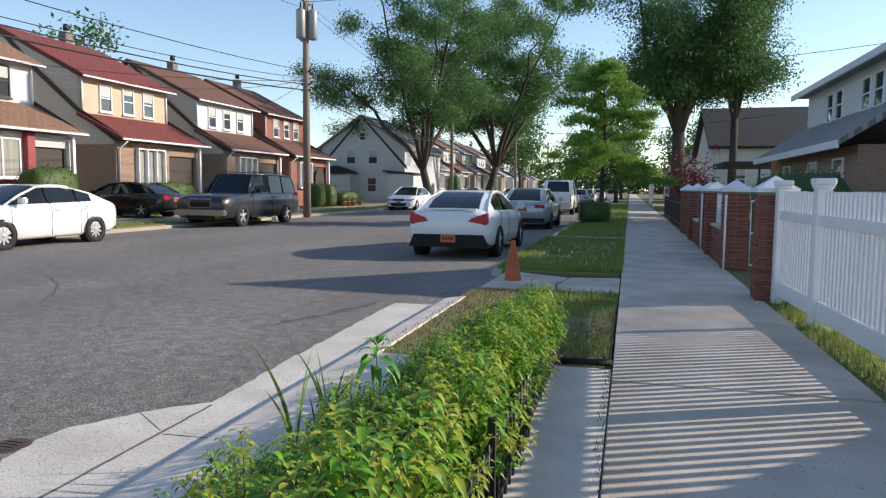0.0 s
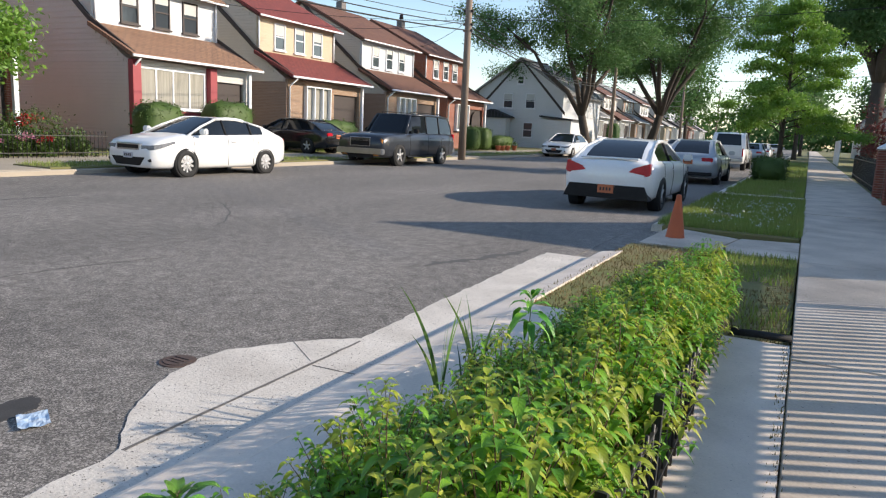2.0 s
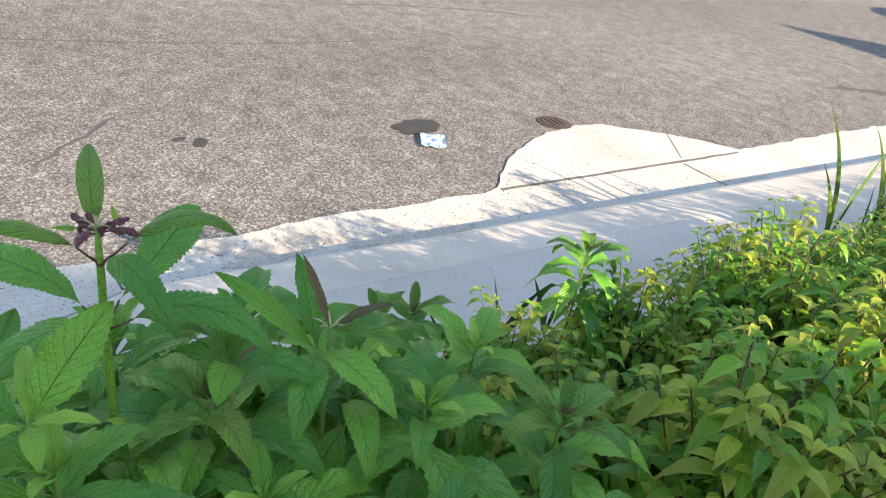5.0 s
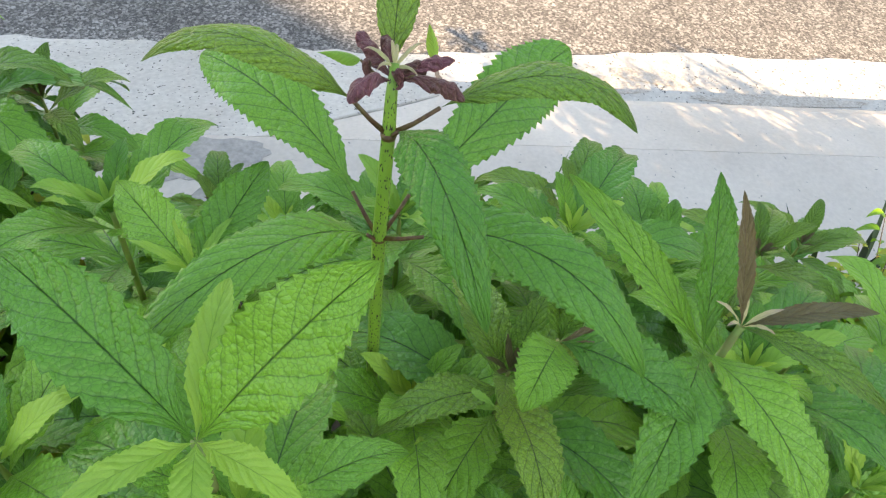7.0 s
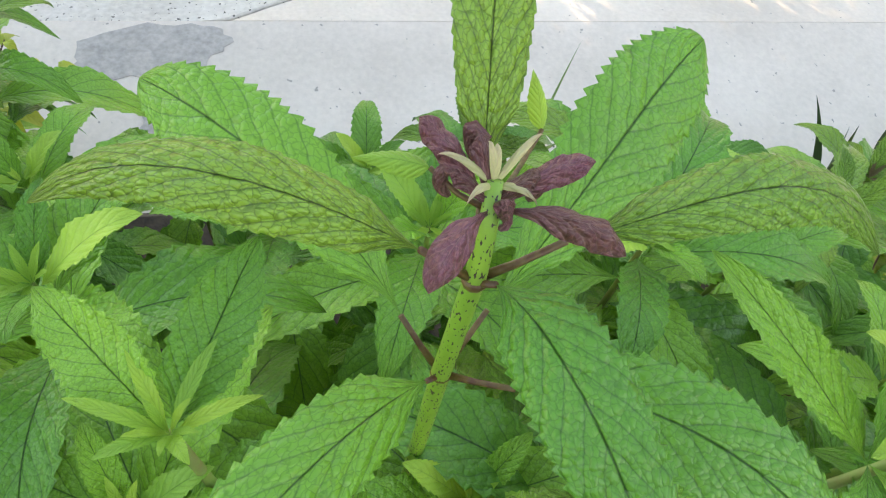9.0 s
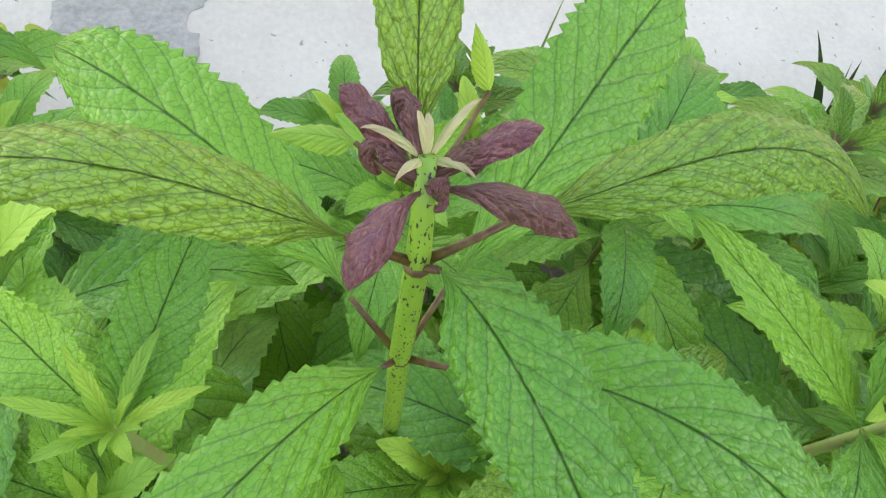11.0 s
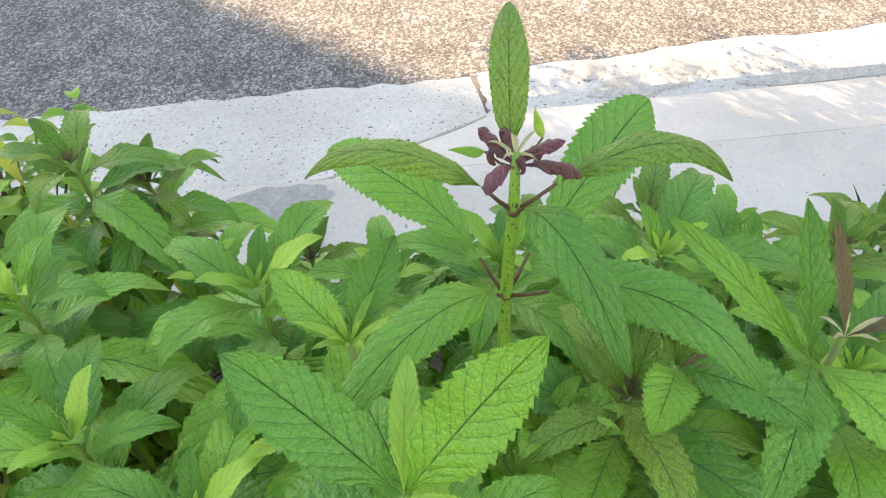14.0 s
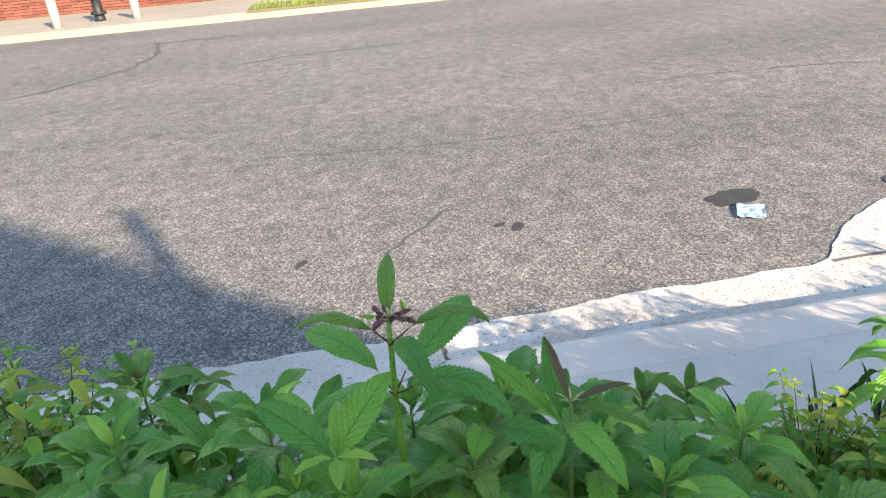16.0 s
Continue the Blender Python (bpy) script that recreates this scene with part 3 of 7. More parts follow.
# ---------- leafy shoots of the same plant ----------
def shoot(seed, height, label, flushed=False, young=True, nodes=6, group="leafy shoots of the tall perennial", size=1.0, name="leafy_plant"):
    """A stem with whorls of toothed leaves, smaller and steeper towards its tip."""
    rng = random.Random(seed)
    root = thing(name, Matrix(), label, "plant", group)
    lean = Vector((rng.uniform(-0.02, 0.02), rng.uniform(-0.02, 0.02), 0))
    stem_part([(0, 0, 0), lean + Vector((0, 0, height * 0.5)), lean + Vector((0, 0, height - 0.02)), lean + Vector((0, 0, height))], [0.004, 0.0034, 0.0018, 0.001], root, GREENSTEM)
    turn = rng.uniform(0, 6.28)
    for k in range(nodes):
        drop = (0.0, 0.006, 0.020, 0.046, 0.080, 0.120, 0.165, 0.21)[k] * size
        c = lean + Vector((0, 0, height - drop))
        count = 4 if k else 6
        ln = (0.020, 0.062, 0.105, 0.125, 0.125, 0.115, 0.1, 0.1)[k] * size * rng.uniform(0.9, 1.1)
        rise = (0.75, 0.80, 0.48, 0.2, 0.02, -0.15, -0.2, -0.2)[k]
        turn += 0.75
        for i in range(count):
            a = turn + 2 * math.pi * i / count + rng.uniform(-0.25, 0.25)
            r = rise + rng.uniform(-0.18, 0.18)
            l2 = ln * rng.uniform(0.8, 1.12)
            d = Vector((math.cos(a) * math.cos(r), math.sin(a) * math.cos(r), math.sin(r)))
            tip = c + d * l2 - Vector((0, 0, l2 * 0.16 * k))
            sp = [c, c + d * l2 * 0.3 + Vector((0, 0, l2 * 0.08)), c + d * l2 * 0.7 + Vector((0, 0, l2 * 0.10)), tip]
            material = LEAF_YOUNG if (young and k < 1 + (i % 2) * (k < 2)) else (LEAF_FLUSH if flushed and k < 3 else LEAF_JOE)
            if flushed and k == 0:
                material = LEAF_PURPLE
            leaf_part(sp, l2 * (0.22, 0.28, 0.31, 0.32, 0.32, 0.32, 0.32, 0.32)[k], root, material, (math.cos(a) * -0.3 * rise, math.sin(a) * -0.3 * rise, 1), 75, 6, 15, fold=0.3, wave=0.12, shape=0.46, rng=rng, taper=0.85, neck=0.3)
    return root


PLAIN = "leafy green perennial shoot with toothed leaves and pale young tip"
RED = "leafy green perennial shoot with purple-flushed tip leaves"
protos = [shoot(1, 0.80, PLAIN), shoot(2, 0.80, PLAIN), shoot(3, 0.80, RED, True, False), shoot(4, 0.80, RED, True, False), shoot(5, 0.80, PLAIN, young=True, nodes=7)]
SHOOTS = [
    (-0.640, 3.00, 0.880, 0, 20), (-0.727, 2.955, 0.922, 1, 80), (-0.552, 3.063, 0.955, 4, 60), (-0.643, 3.212, 0.895, 3, 10), (-0.642, 3.310, 0.89, 1, 70),
    (-1.017, 2.743, 0.814, 2, 0), (-1.07, 2.80, 0.76, 3, 120), (-0.86, 3.03, 0.79, 1, 30), (-1.05, 4.115, 0.64, 2, 50), (-0.93, 2.86, 0.73, 4, 15), (-0.80, 2.80, 0.86, 1, 200),
    (-0.88, 3.20, 0.76, 4, 70), (-0.95, 3.33, 0.74, 2, 160), (-0.78, 3.36, 0.83, 1, 220), (-0.86, 3.50, 0.76, 3, 40), (-0.70, 3.43, 0.81, 4, 130), (-0.58, 3.40, 0.87, 0, 100),
    (-0.55, 3.22, 0.86, 4, 170), (-0.47, 3.30, 0.84, 1, 60), (-0.48, 3.12, 0.86, 0, 140), (-0.50, 2.98, 0.86, 4, 10), (-0.60, 2.92, 0.87, 1, 90), (-0.68, 2.84, 0.86, 4, 45),
    (-0.98, 3.10, 0.68, 1, 20), (-1.04, 3.25, 0.64, 3, 75), (-1.06, 2.95, 0.61, 2, 190), (-0.78, 3.14, 0.87, 4, 110), (-0.76, 3.25, 0.87, 0, 15), (-1.03, 3.45, 0.63, 1, 10), (-0.95, 3.60, 0.69, 3, 99),
    (-0.66, 3.12, 0.86, 1, 35), (-0.58, 3.14, 0.84, 4, 66), (-0.42, 2.90, 0.8, 0, 5), (-0.42, 3.45, 0.8, 1, 55), (-0.55, 3.55, 0.82, 2, 12), (-0.73, 3.58, 0.77, 0, 72), (-0.88, 2.68, 0.8, 1, 44), (-1.0, 5.95, 0.72, 1, 9),
]


def posed_shoot(top, leaves, label, base=None):
    """A shoot whose chief leaves are given one by one: base, tip, width, rise, material."""
    top = Vector(top)
    o = Vector((top.x, top.y, 0.14))
    root = thing("leafy_plant", Matrix.Translation(o), label, "plant", "leafy shoots of the tall perennial")
    stem_part([(0, 0, 0), (0, 0, (top.z - 0.14) * 0.6), top - o], [0.005, 0.004, 0.002], root, GREENSTEM)
    rng = random.Random(int(top.y * 1000))
    for a, b, w, rise, material, up in leaves:
        a, b = Vector(a) - o, Vector(b) - o
        leaf_part([a, a.lerp(b, 0.35) + Vector((0, 0, rise)), a.lerp(b, 0.7) + Vector((0, 0, rise)), b], w, root, material, up, 102, 8, 17, fold=0.28, wave=0.12, shape=0.46, rng=rng, taper=0.8, crumple=0.0005, neck=0.25)
    return root


F = (-0.562, 3.063, 0.998)
posed_shoot(F, [(F, (-0.618, 2.994, 1.026), 0.034, 0.008, LEAF_JOE, (0.6, 0.2, 0.8)), (F, (-0.586, 3.120, 1.060), 0.034, 0.006, LEAF_JOE, (0.7, -0.2, 0.7)), (F, (-0.612, 3.070, 1.020), 0.013, 0.012, LEAF_YOUNG, (0.7, 0, 0.7)),
                (F, (-0.535, 3.030, 1.010), 0.012, 0.006, LEAF_YOUNG, (0, 0, 1)), (F, (-0.535, 3.100, 1.010), 0.012, 0.006, LEAF_YOUNG, (0, 0, 1)), (F, (-0.53, 3.065, 0.99), 0.014, 0.004, LEAF_YOUNG, (0, 0, 1))], PLAIN)
F = (-0.670, 3.038, 0.950)
posed_shoot(F, [(F, (-0.718, 2.995, 0.964), 0.027, 0.003, LEAF_JOE, (0.6, 0.1, 0.8)), (F, (-0.731, 3.067, 0.968), 0.027, 0.003, LEAF_JOE, (0.7, -0.1, 0.7))]
            + [(F, (-0.670 + 0.022 * math.cos(q) - 0.008, 3.038 + 0.03 * math.sin(q), 0.962), 0.0055, 0.005, LEAF_YOUNG, (0, 0, 1)) for q in (0.3, 1.5, 2.6, 3.6, 4.6, 5.6)]
            + [(F, (-0.670 + 0.010 * math.cos(q), 3.038 + 0.012 * math.sin(q), 0.962), 0.003, 0.004, LEAF_YOUNG, (0, 0, 1)) for q in (0, 1.2, 2.4, 3.7, 5.0)], PLAIN)
F = (-0.643, 3.290, 0.925)
G = (-0.642, 3.300, 0.948)
posed_shoot(G, [(F, (-0.706, 3.216, 0.988), 0.022, 0.006, LEAF_JOE, (0.7, 0.3, 0.7)), (F, (-0.698, 3.288, 0.999), 0.025, 0.004, LEAF_JOE, (0.7, 0.2, 0.6)), (G, (-0.666, 3.280, 1.017), 0.010, 0.004, LEAF_PURPLE, (0.8, 0.1, 0.5)),
                (G, (-0.640, 3.365, 0.962), 0.011, 0.008, LEAF_PURPLE, (0.2, 0, 1)), (G, (-0.600, 3.370, 0.93), 0.018, 0.012, LEAF_FLUSH, (0.2, 0, 1)), (F, (-0.560, 3.330, 0.90), 0.036, 0.02, LEAF_JOE, (0.2, 0, 1)), (F, (-0.57, 3.24, 0.90), 0.034, 0.02, LEAF_JOE, (0.2, 0, 1))]
            + [(G, (-0.642 + 0.014 * math.cos(q), 3.300 + 0.018 * math.sin(q), 0.960), 0.003, 0.004, BRACT_PALE, (0, 0, 1)) for q in (0.4, 1.7, 3.0, 4.2, 5.3)], RED)
F = (-0.643, 3.212, 0.934)
posed_shoot(F, [(F, (-0.660, 3.205, 0.975), 0.014, 0.002, LEAF_FLUSH, (0.7, 0, 0.6)), (F, (-0.655, 3.222, 0.972), 0.014, 0.002, LEAF_FLUSH, (0.7, 0, 0.6)), (F, (-0.610, 3.190, 0.925), 0.03, 0.012, LEAF_JOE, (0.3, 0, 1)), (F, (-0.600, 3.270, 0.93), 0.034, 0.014, LEAF_JOE, (0.3, 0, 1)), (F, (-0.64, 3.25, 0.945), 0.010, 0.006, LEAF_PURPLE, (0.3, 0, 1))], RED)
for x, y, z, k, a in SHOOTS:
    copy_thing(protos[k], pose(x, y, z - 0.80, 0, 0, a))
for p in protos:
    for o in (*p.children_recursive, p):
        bpy.data.objects.remove(o)


# ---------- low shrubs ----------
def shrub(seed, r, h, label):
    """Many arching twigs with pairs of drooping pointed leaves, fresher at the tips."""
    rng = random.Random(seed)
    root = thing("shrub", Matrix(), label, "shrub", "shrubs of the planting bed")
    twigs, leaves, heads = bmesh.new(), bmesh.new(), bmesh.new()
    for k in range(84):
        a, e = rng.uniform(0, 6.283), math.acos(rng.uniform(0.0, 1.0))
        ro = rng.uniform(0.66, 1.24)
        tip = Vector((math.cos(a) * math.sin(e) * r * ro, math.sin(a) * math.sin(e) * r * ro, h * (0.42 + 0.58 * math.cos(e)) * rng.uniform(0.80, 1.16)))
        base = Vector((rng.uniform(-0.06, 0.06), rng.uniform(-0.06, 0.06), 0))
        sp = [base, Vector((tip.x * 0.35, tip.y * 0.35, tip.z * 0.75)), tip]
        tube(twigs, [bez(sp, t) for t in (0, 0.35, 0.7, 1)], [0.004, 0.003, 0.002, 0.001], 4)
        turn = rng.uniform(0, 3.14)
        fresh = rng.random() < 0.36
        for q in (0.62, 0.72, 0.82, 0.9, 0.96, 1.0):
            c = bez(sp, q)
            turn += 1.57
            for s in (0, math.pi):
                b = turn + s + rng.uniform(-0.3, 0.3)
                ln = rng.uniform(0.042, 0.082) * (0.7 if q > 0.95 else 1)
                up = 0.35 if q > 0.95 else rng.uniform(-0.25, 0.15)
                d = Vector((math.cos(b), math.sin(b), up)).normalized()
                tp = c + d * ln * 0.92 - Vector((0, 0, ln * rng.uniform(0.2, 0.7)))
                add_leaf(leaves, [c + d * 0.006, c + d * ln * 0.5 + Vector((0, 0, ln * 0.12)), tp], ln * 0.37, (0, 0, 1), 5, 2, 0, 0.35, 0.0, 0.38, rng=rng, mi=1 if (fresh and q > 0.8) else 0)
        if rng.random() < 0.10:
            for _ in range(26):
                o = Vector((rng.gauss(0, 0.008), rng.gauss(0, 0.008), rng.uniform(0.008, 0.016)))
                bmesh.ops.create_icosphere(heads, subdivisions=1, radius=0.0022, matrix=Matrix.Translation(tip + o))
    part("stem", twigs, TWIG, root, kind="stuff")
    part("foliage", leaves, [LEAF_SHRUB, LEAF_SHRUB_TIP], root, kind="stuff")
    part("flower_head", heads, FLOWER, root, "flat yellow-green flower buds", kind="stuff")
    return root


FLOWER = mat("green_buds", (0.40, 0.50, 0.08), (0.30, 0.42, 0.06), 0.6, 100)
TXT = "low bushy shrub with pointed bright green leaves"
sp = [shrub(21, 0.24, 0.52, TXT), shrub(22, 0.26, 0.55, TXT), shrub(23, 0.24, 0.56, TXT)]
rng = random.Random(8)
y, k = 3.62, 0
while y < 8.5:
    top = 0.62 if y < 5 else 0.62 - 0.03 * (y - 5)
    for x in (-0.52, -0.78, -1.0):
        if x < -0.9 and y < 3.85:
            continue
        s = top / 0.56 * rng.uniform(0.84, 1.10) * ((0.76 if y < 6 else 0.62) if x < -0.9 else 0.86 if x < -0.6 else 1)
        copy_thing(sp[k % 3], pose(x + rng.uniform(-0.05, 0.05), y + rng.uniform(-0.06, 0.06), 0.13, 0, 0, rng.uniform(0, 360)) @ Matrix.Scale(1, 4)).scale = (s, s, s)
        k += 1
    y += 0.31
for x, y in ((-0.62, 2.62), (-0.92, 2.55), (-1.12, 2.52), (-0.5, 2.35), (-0.8, 2.25), (-1.05, 2.22), (-0.55, 2.0), (-0.9, 1.95), (-0.44, 2.72), (-1.1, 1.9), (-0.6, 1.65), (-0.95, 1.6)):
    s = rng.uniform(1.1, 1.22)
    copy_thing(sp[k % 3], pose(x, y, 0.13, 0, 0, rng.uniform(0, 360))).scale = (s, s, s)
    k += 1
for p in sp:
    for o in (*p.children_recursive, p):
        bpy.data.objects.remove(o)
setting("bed_soil", boxbm(-1.28, -0.36, 1.3, 8.6, 0.10, 0.17, 0.02), SOIL, "dark soil of the planting bed", "soil")


# ---------- white picket fence ----------
fence = thing("picket_fence", pose(1.83, 11.66, 0.14, 0, 0, 2.5), "white vinyl picket fence with square capped posts beside the sidewalk", "fence")
rng = random.Random(2)


def fence_post(y, parent):
    p = part("post", boxbm(-0.065, 0.065, y - 0.065, y + 0.065, 0, 1.36, 0.006), WHITE, parent)
    bm = bmesh.new()
    box(bm, -0.09, 0.09, y - 0.09, y + 0.09, 1.36, 1.42)
    prism(bm, [(-0.075, 1.32), (0.075, 1.32), (0.085, 1.362), (-0.085, 1.362)], "y", y - 0.075, y + 0.075)
    part("cap", bevel(bm, 0.008), WHITE, p)


picket = finish("picket", bevel(prismbm([(-0.016, 0.27), (0.016, 0.27), (0.016, 1.26), (0.011, 1.295), (-0.011, 1.295), (-0.016, 1.26)], "y", -0.024, 0.024), 0.003), WHITE)
ends = [0.0, -1.45, -3.85, -6.25, -8.65, -11.05, -13.45]
for y in ends:
    fence_post(y, fence)
for a, b in zip(ends, ends[1:]):
    part("rail", boxbm(-0.025, 0.025, b + 0.066, a - 0.066, 0.09, 0.265, 0.008), WHITE, fence)
    part("rail", boxbm(-0.035, 0.035, b + 0.066, a - 0.066, 0.975, 1.075, 0.008), WHITE, fence)
    k = round((a - b - 0.2) / 0.098)
    for i in range(k):
        o = new("picket", picket)
        o.parent = fence
        o.location = (0.0, b + 0.1 + (a - b - 0.2) * (i + 0.5) / k, rng.uniform(-0.003, 0.003))


# ---------- brick pillars, low wall and gate ----------
BRICK_ME = finish("brick", bevel(boxbm(-0.096, 0.096, -0.046, 0.046, -0.028, 0.028), 0.004), BRICK)


def laid(parent, x, y, z, turn, rng):
    o = new("brick", BRICK_ME)
    o.parent = parent
    o.location = (x + rng.uniform(-0.003, 0.003), y + rng.uniform(-0.003, 0.003), z)
    o.rotation_euler = (0, 0, turn + rng.uniform(-0.01, 0.01))


def pillar():
    rng = random.Random(31)
    root = thing("brick_pillar", Matrix(), "square red brick gate pillar with white pyramid cap", "pillar", "brick pillars along the sidewalk")
    part("core", boxbm(-0.178, 0.178, -0.178, 0.178, 0, 1.29), MORTAR, root)
    for c in range(19):
        z = 0.035 + c * 0.067
        s = 1 if c % 2 else -1
        for k in range(4):
            a = k * math.pi / 2
            for off in ((-0.1, 0.102) if s > 0 else (-0.102, 0.1)):
                px, py = off + 0.046 * s * 0.0, -0.146
                laid(root, px * math.cos(a) - py * math.sin(a), px * math.sin(a) + py * math.cos(a), z, a, rng)
    bm = bmesh.new()
    box(bm, -0.225, 0.225, -0.225, 0.225, 1.30, 1.35)
    v = [bm.verts.new(p) for p in ((-0.215, -0.215, 1.351), (0.215, -0.215, 1.351), (0.215, 0.215, 1.351), (-0.215, 0.215, 1.351), (0, 0, 1.50))]
    for i in range(4):
        bm.faces.new((v[i], v[(i + 1) % 4], v[4]))
    bm.faces.new(v[3::-1])
    part("cap", bm, WHITE, root, "white painted pyramid cap")
    return root


base_pillar = pillar()
for y in (15.4, 18.1, 19.3, 22.2, 25.2):
    copy_thing(base_pillar, pose(1.84, y, 0.12))
base_pillar.matrix_world = pose(1.80, 11.95, 0.12)
for y0, y1, h in ((15.65, 17.85, 0.62), (19.55, 21.95, 0.55)):
    rng = random.Random(int(y0))
    w = thing("brick_wall", pose(1.84, y0, 0.12), "low red brick garden wall with a stone coping", "wall")
    part("core", boxbm(-0.08, 0.08, 0, y1 - y0, 0, h - 0.01), MORTAR, w)
    for c in range(int(h / 0.067)):
        n = int((y1 - y0) / 0.2)
        for i in range(n):
            laid(w, -0.052, 0.1 + i * (y1 - y0 - 0.2) / (n - 1) + (0.05 if c % 2 else -0.0) * (i < n - 1), 0.035 + c * 0.067, math.pi / 2, rng)
    part("coping", boxbm(-0.12, 0.12, -0.01, y1 - y0 + 0.01, h, h + 0.05, 0.008), WALKWAY, w)


def grille(y0, y1, z0, z1, label, name, x=1.84, step=0.12, hoop=False):
    root = thing(name, pose(x, y0, 0.12), label, "gate")
    w = y1 - y0
    for z in (z0, z1, (z0 + z1) / 2):
        part("rail", boxbm(-0.012, 0.012, 0, w, z - 0.012, z + 0.012), WHITE, root)
    n = max(2, int(w / step))
    for i in range(n + 1):
        bm = bmesh.new()
        y = w * i / n
        tube(bm, [(0, y, z0), (0, y, z1 + (0.12 * math.sin(math.pi * i / n) if hoop else 0))], 0.009, 6)
        part("bar", bm, WHITE, root, smooth=True)
    if hoop:
        bm = bmesh.new()
        tube(bm, [(0, w * i / 12, z1 + 0.12 * math.sin(math.pi * i / 12)) for i in range(13)], 0.012, 6)
        part("arch", bm, WHITE, root, smooth=True)
    return root


gate = grille(13.9, 15.1, 0.1, 1.15, "open white painted metal gate with an arched top", "metal_gate", hoop=True)
gate.matrix_world = pose(2.06, 15.22, 0.12, 0, 0, -96)
grille(15.65, 17.85, 0.7, 1.25, "white painted metal grille above the wall", "metal_grille")
for y in (15.12, 19.02):
    t = thing("downpipe", pose(1.66, y, 0.12), "thin white post beside the brick pillar", "post")
    bm = bmesh.new()
    tube(bm, [(0, 0, 0), (0, 0, 1.25)], 0.018, 8)
    part("tube", bm, WHITE, t)
dark = thing("iron_fence", pose(1.84, 25.6, 0.12), "black iron front garden fence", "fence")
for z in (0.15, 0.85):
    part("rail", boxbm(-0.015, 0.015, 0, 14, z, z + 0.03), BLACKMETAL, dark)
for i in range(94):
    part("bar", boxbm(-0.009, 0.009, i * 0.15, i * 0.15 + 0.018, 0, 1.0), BLACKMETAL, dark)


# ---------- houses ----------
def siding(name, colour, step=0.13):
    m = mat(name, colour, tuple(c * 0.9 for c in colour), 0.7, 0.8, bump=0.0, fine=30)
    n, l = m.node_tree.nodes, m.node_tree.links
    tc, wv, bp = n.new("ShaderNodeTexCoord"), n.new("ShaderNodeTexWave"), n.new("ShaderNodeBump")
    wv.bands_direction, wv.wave_profile = "Z", "SAW"
    wv.inputs["Scale"].default_value = 0.314 / step
    l.new(tc.outputs["Object"], wv.inputs["Vector"])
    l.new(wv.outputs["Fac"], bp.inputs["Height"])
    bp.inputs["Strength"].default_value, bp.inputs["Distance"].default_value = 1.0, 0.03
    l.new(bp.outputs[0], n["Principled BSDF"].inputs["Normal"])
    return m


def coursed(name, a, b, joint, w=0.21, h=0.07, rough=0.85, flat=False):
    """Bricks or shingles as a fine pattern with recessed joints, for far walls and roofs."""
    m = mat(name, a, b, rough, 1.0)
    n, l = m.node_tree.nodes, m.node_tree.links
    p = n["Principled BSDF"]
    tc, mp, br = n.new("ShaderNodeTexCoord"), n.new("ShaderNodeMapping"), n.new("ShaderNodeTexBrick")
    sp, cb, ad = n.new("ShaderNodeSeparateXYZ"), n.new("ShaderNodeCombineXYZ"), n.new("ShaderNodeMath")
    l.new(tc.outputs["Object"], sp.inputs[0])
    l.new(sp.outputs[0], ad.inputs[0])
    l.new(sp.outputs[1], ad.inputs[1])
    l.new(sp.outputs[1] if flat else ad.outputs[0], cb.inputs[0])
    l.new(sp.outputs[0] if flat else sp.outputs[2], cb.inputs[1])
    l.new(cb.outputs[0], br.inputs["Vector"])
    br.inputs["Scale"].default_value = 1.0
    br.inputs["Brick Width"].default_value, br.inputs["Row Height"].default_value = w, h
    br.inputs["Mortar Size"].default_value = h * 0.09
    br.inputs["Color1"].default_value, br.inputs["Color2"].default_value, br.inputs["Mortar"].default_value = (*a, 1), (*b, 1), (*joint, 1)
    l.new(br.outputs["Color"], p.inputs["Base Color"])
    bp = n.new("ShaderNodeBump")
    bp.inputs["Strength"].default_value, bp.inputs["Distance"].default_value = 0.6, 0.01
    bp.invert = True
    l.new(br.outputs["Fac"], bp.inputs["Height"])
    l.new(bp.outputs[0], p.inputs["Normal"])
    return m


SID_GREY, SID_WHITE, SID_CREAM = siding("grey_siding", (0.72, 0.70, 0.66)), siding("white_siding", (0.70, 0.72, 0.74)), siding("cream_siding", (0.64, 0.53, 0.38))
SID_BROWN = siding("tan_siding", (0.66, 0.60, 0.53))
BR_TAN = coursed("tan_brick", (0.34, 0.22, 0.14), (0.28, 0.17, 0.11), (0.40, 0.34, 0.28))
BR_RED = coursed("far_red_brick", (0.30, 0.10, 0.06), (0.24, 0.08, 0.05), (0.36, 0.28, 0.24))
BR_BROWN = coursed("brown_brick", (0.34, 0.22, 0.16), (0.28, 0.18, 0.13), (0.38, 0.30, 0.25))
RF_RED = coursed("red_shingles", (0.23, 0.05, 0.04), (0.18, 0.04, 0.033), (0.09, 0.02, 0.02), 0.3, 0.16, flat=True)
RF_BROWN = coursed("brown_shingles", (0.19, 0.09, 0.06), (0.14, 0.065, 0.045), (0.07, 0.035, 0.025), 0.3, 0.16, flat=True)
RF_TAN = coursed("tan_shingles", (0.30, 0.17, 0.10), (0.24, 0.13, 0.08), (0.12, 0.07, 0.05), 0.3, 0.16, flat=True)
RF_DARK = coursed("dark_shingles", (0.05, 0.05, 0.055), (0.035, 0.035, 0.04), (0.02, 0.02, 0.02), 0.3, 0.16, flat=True)
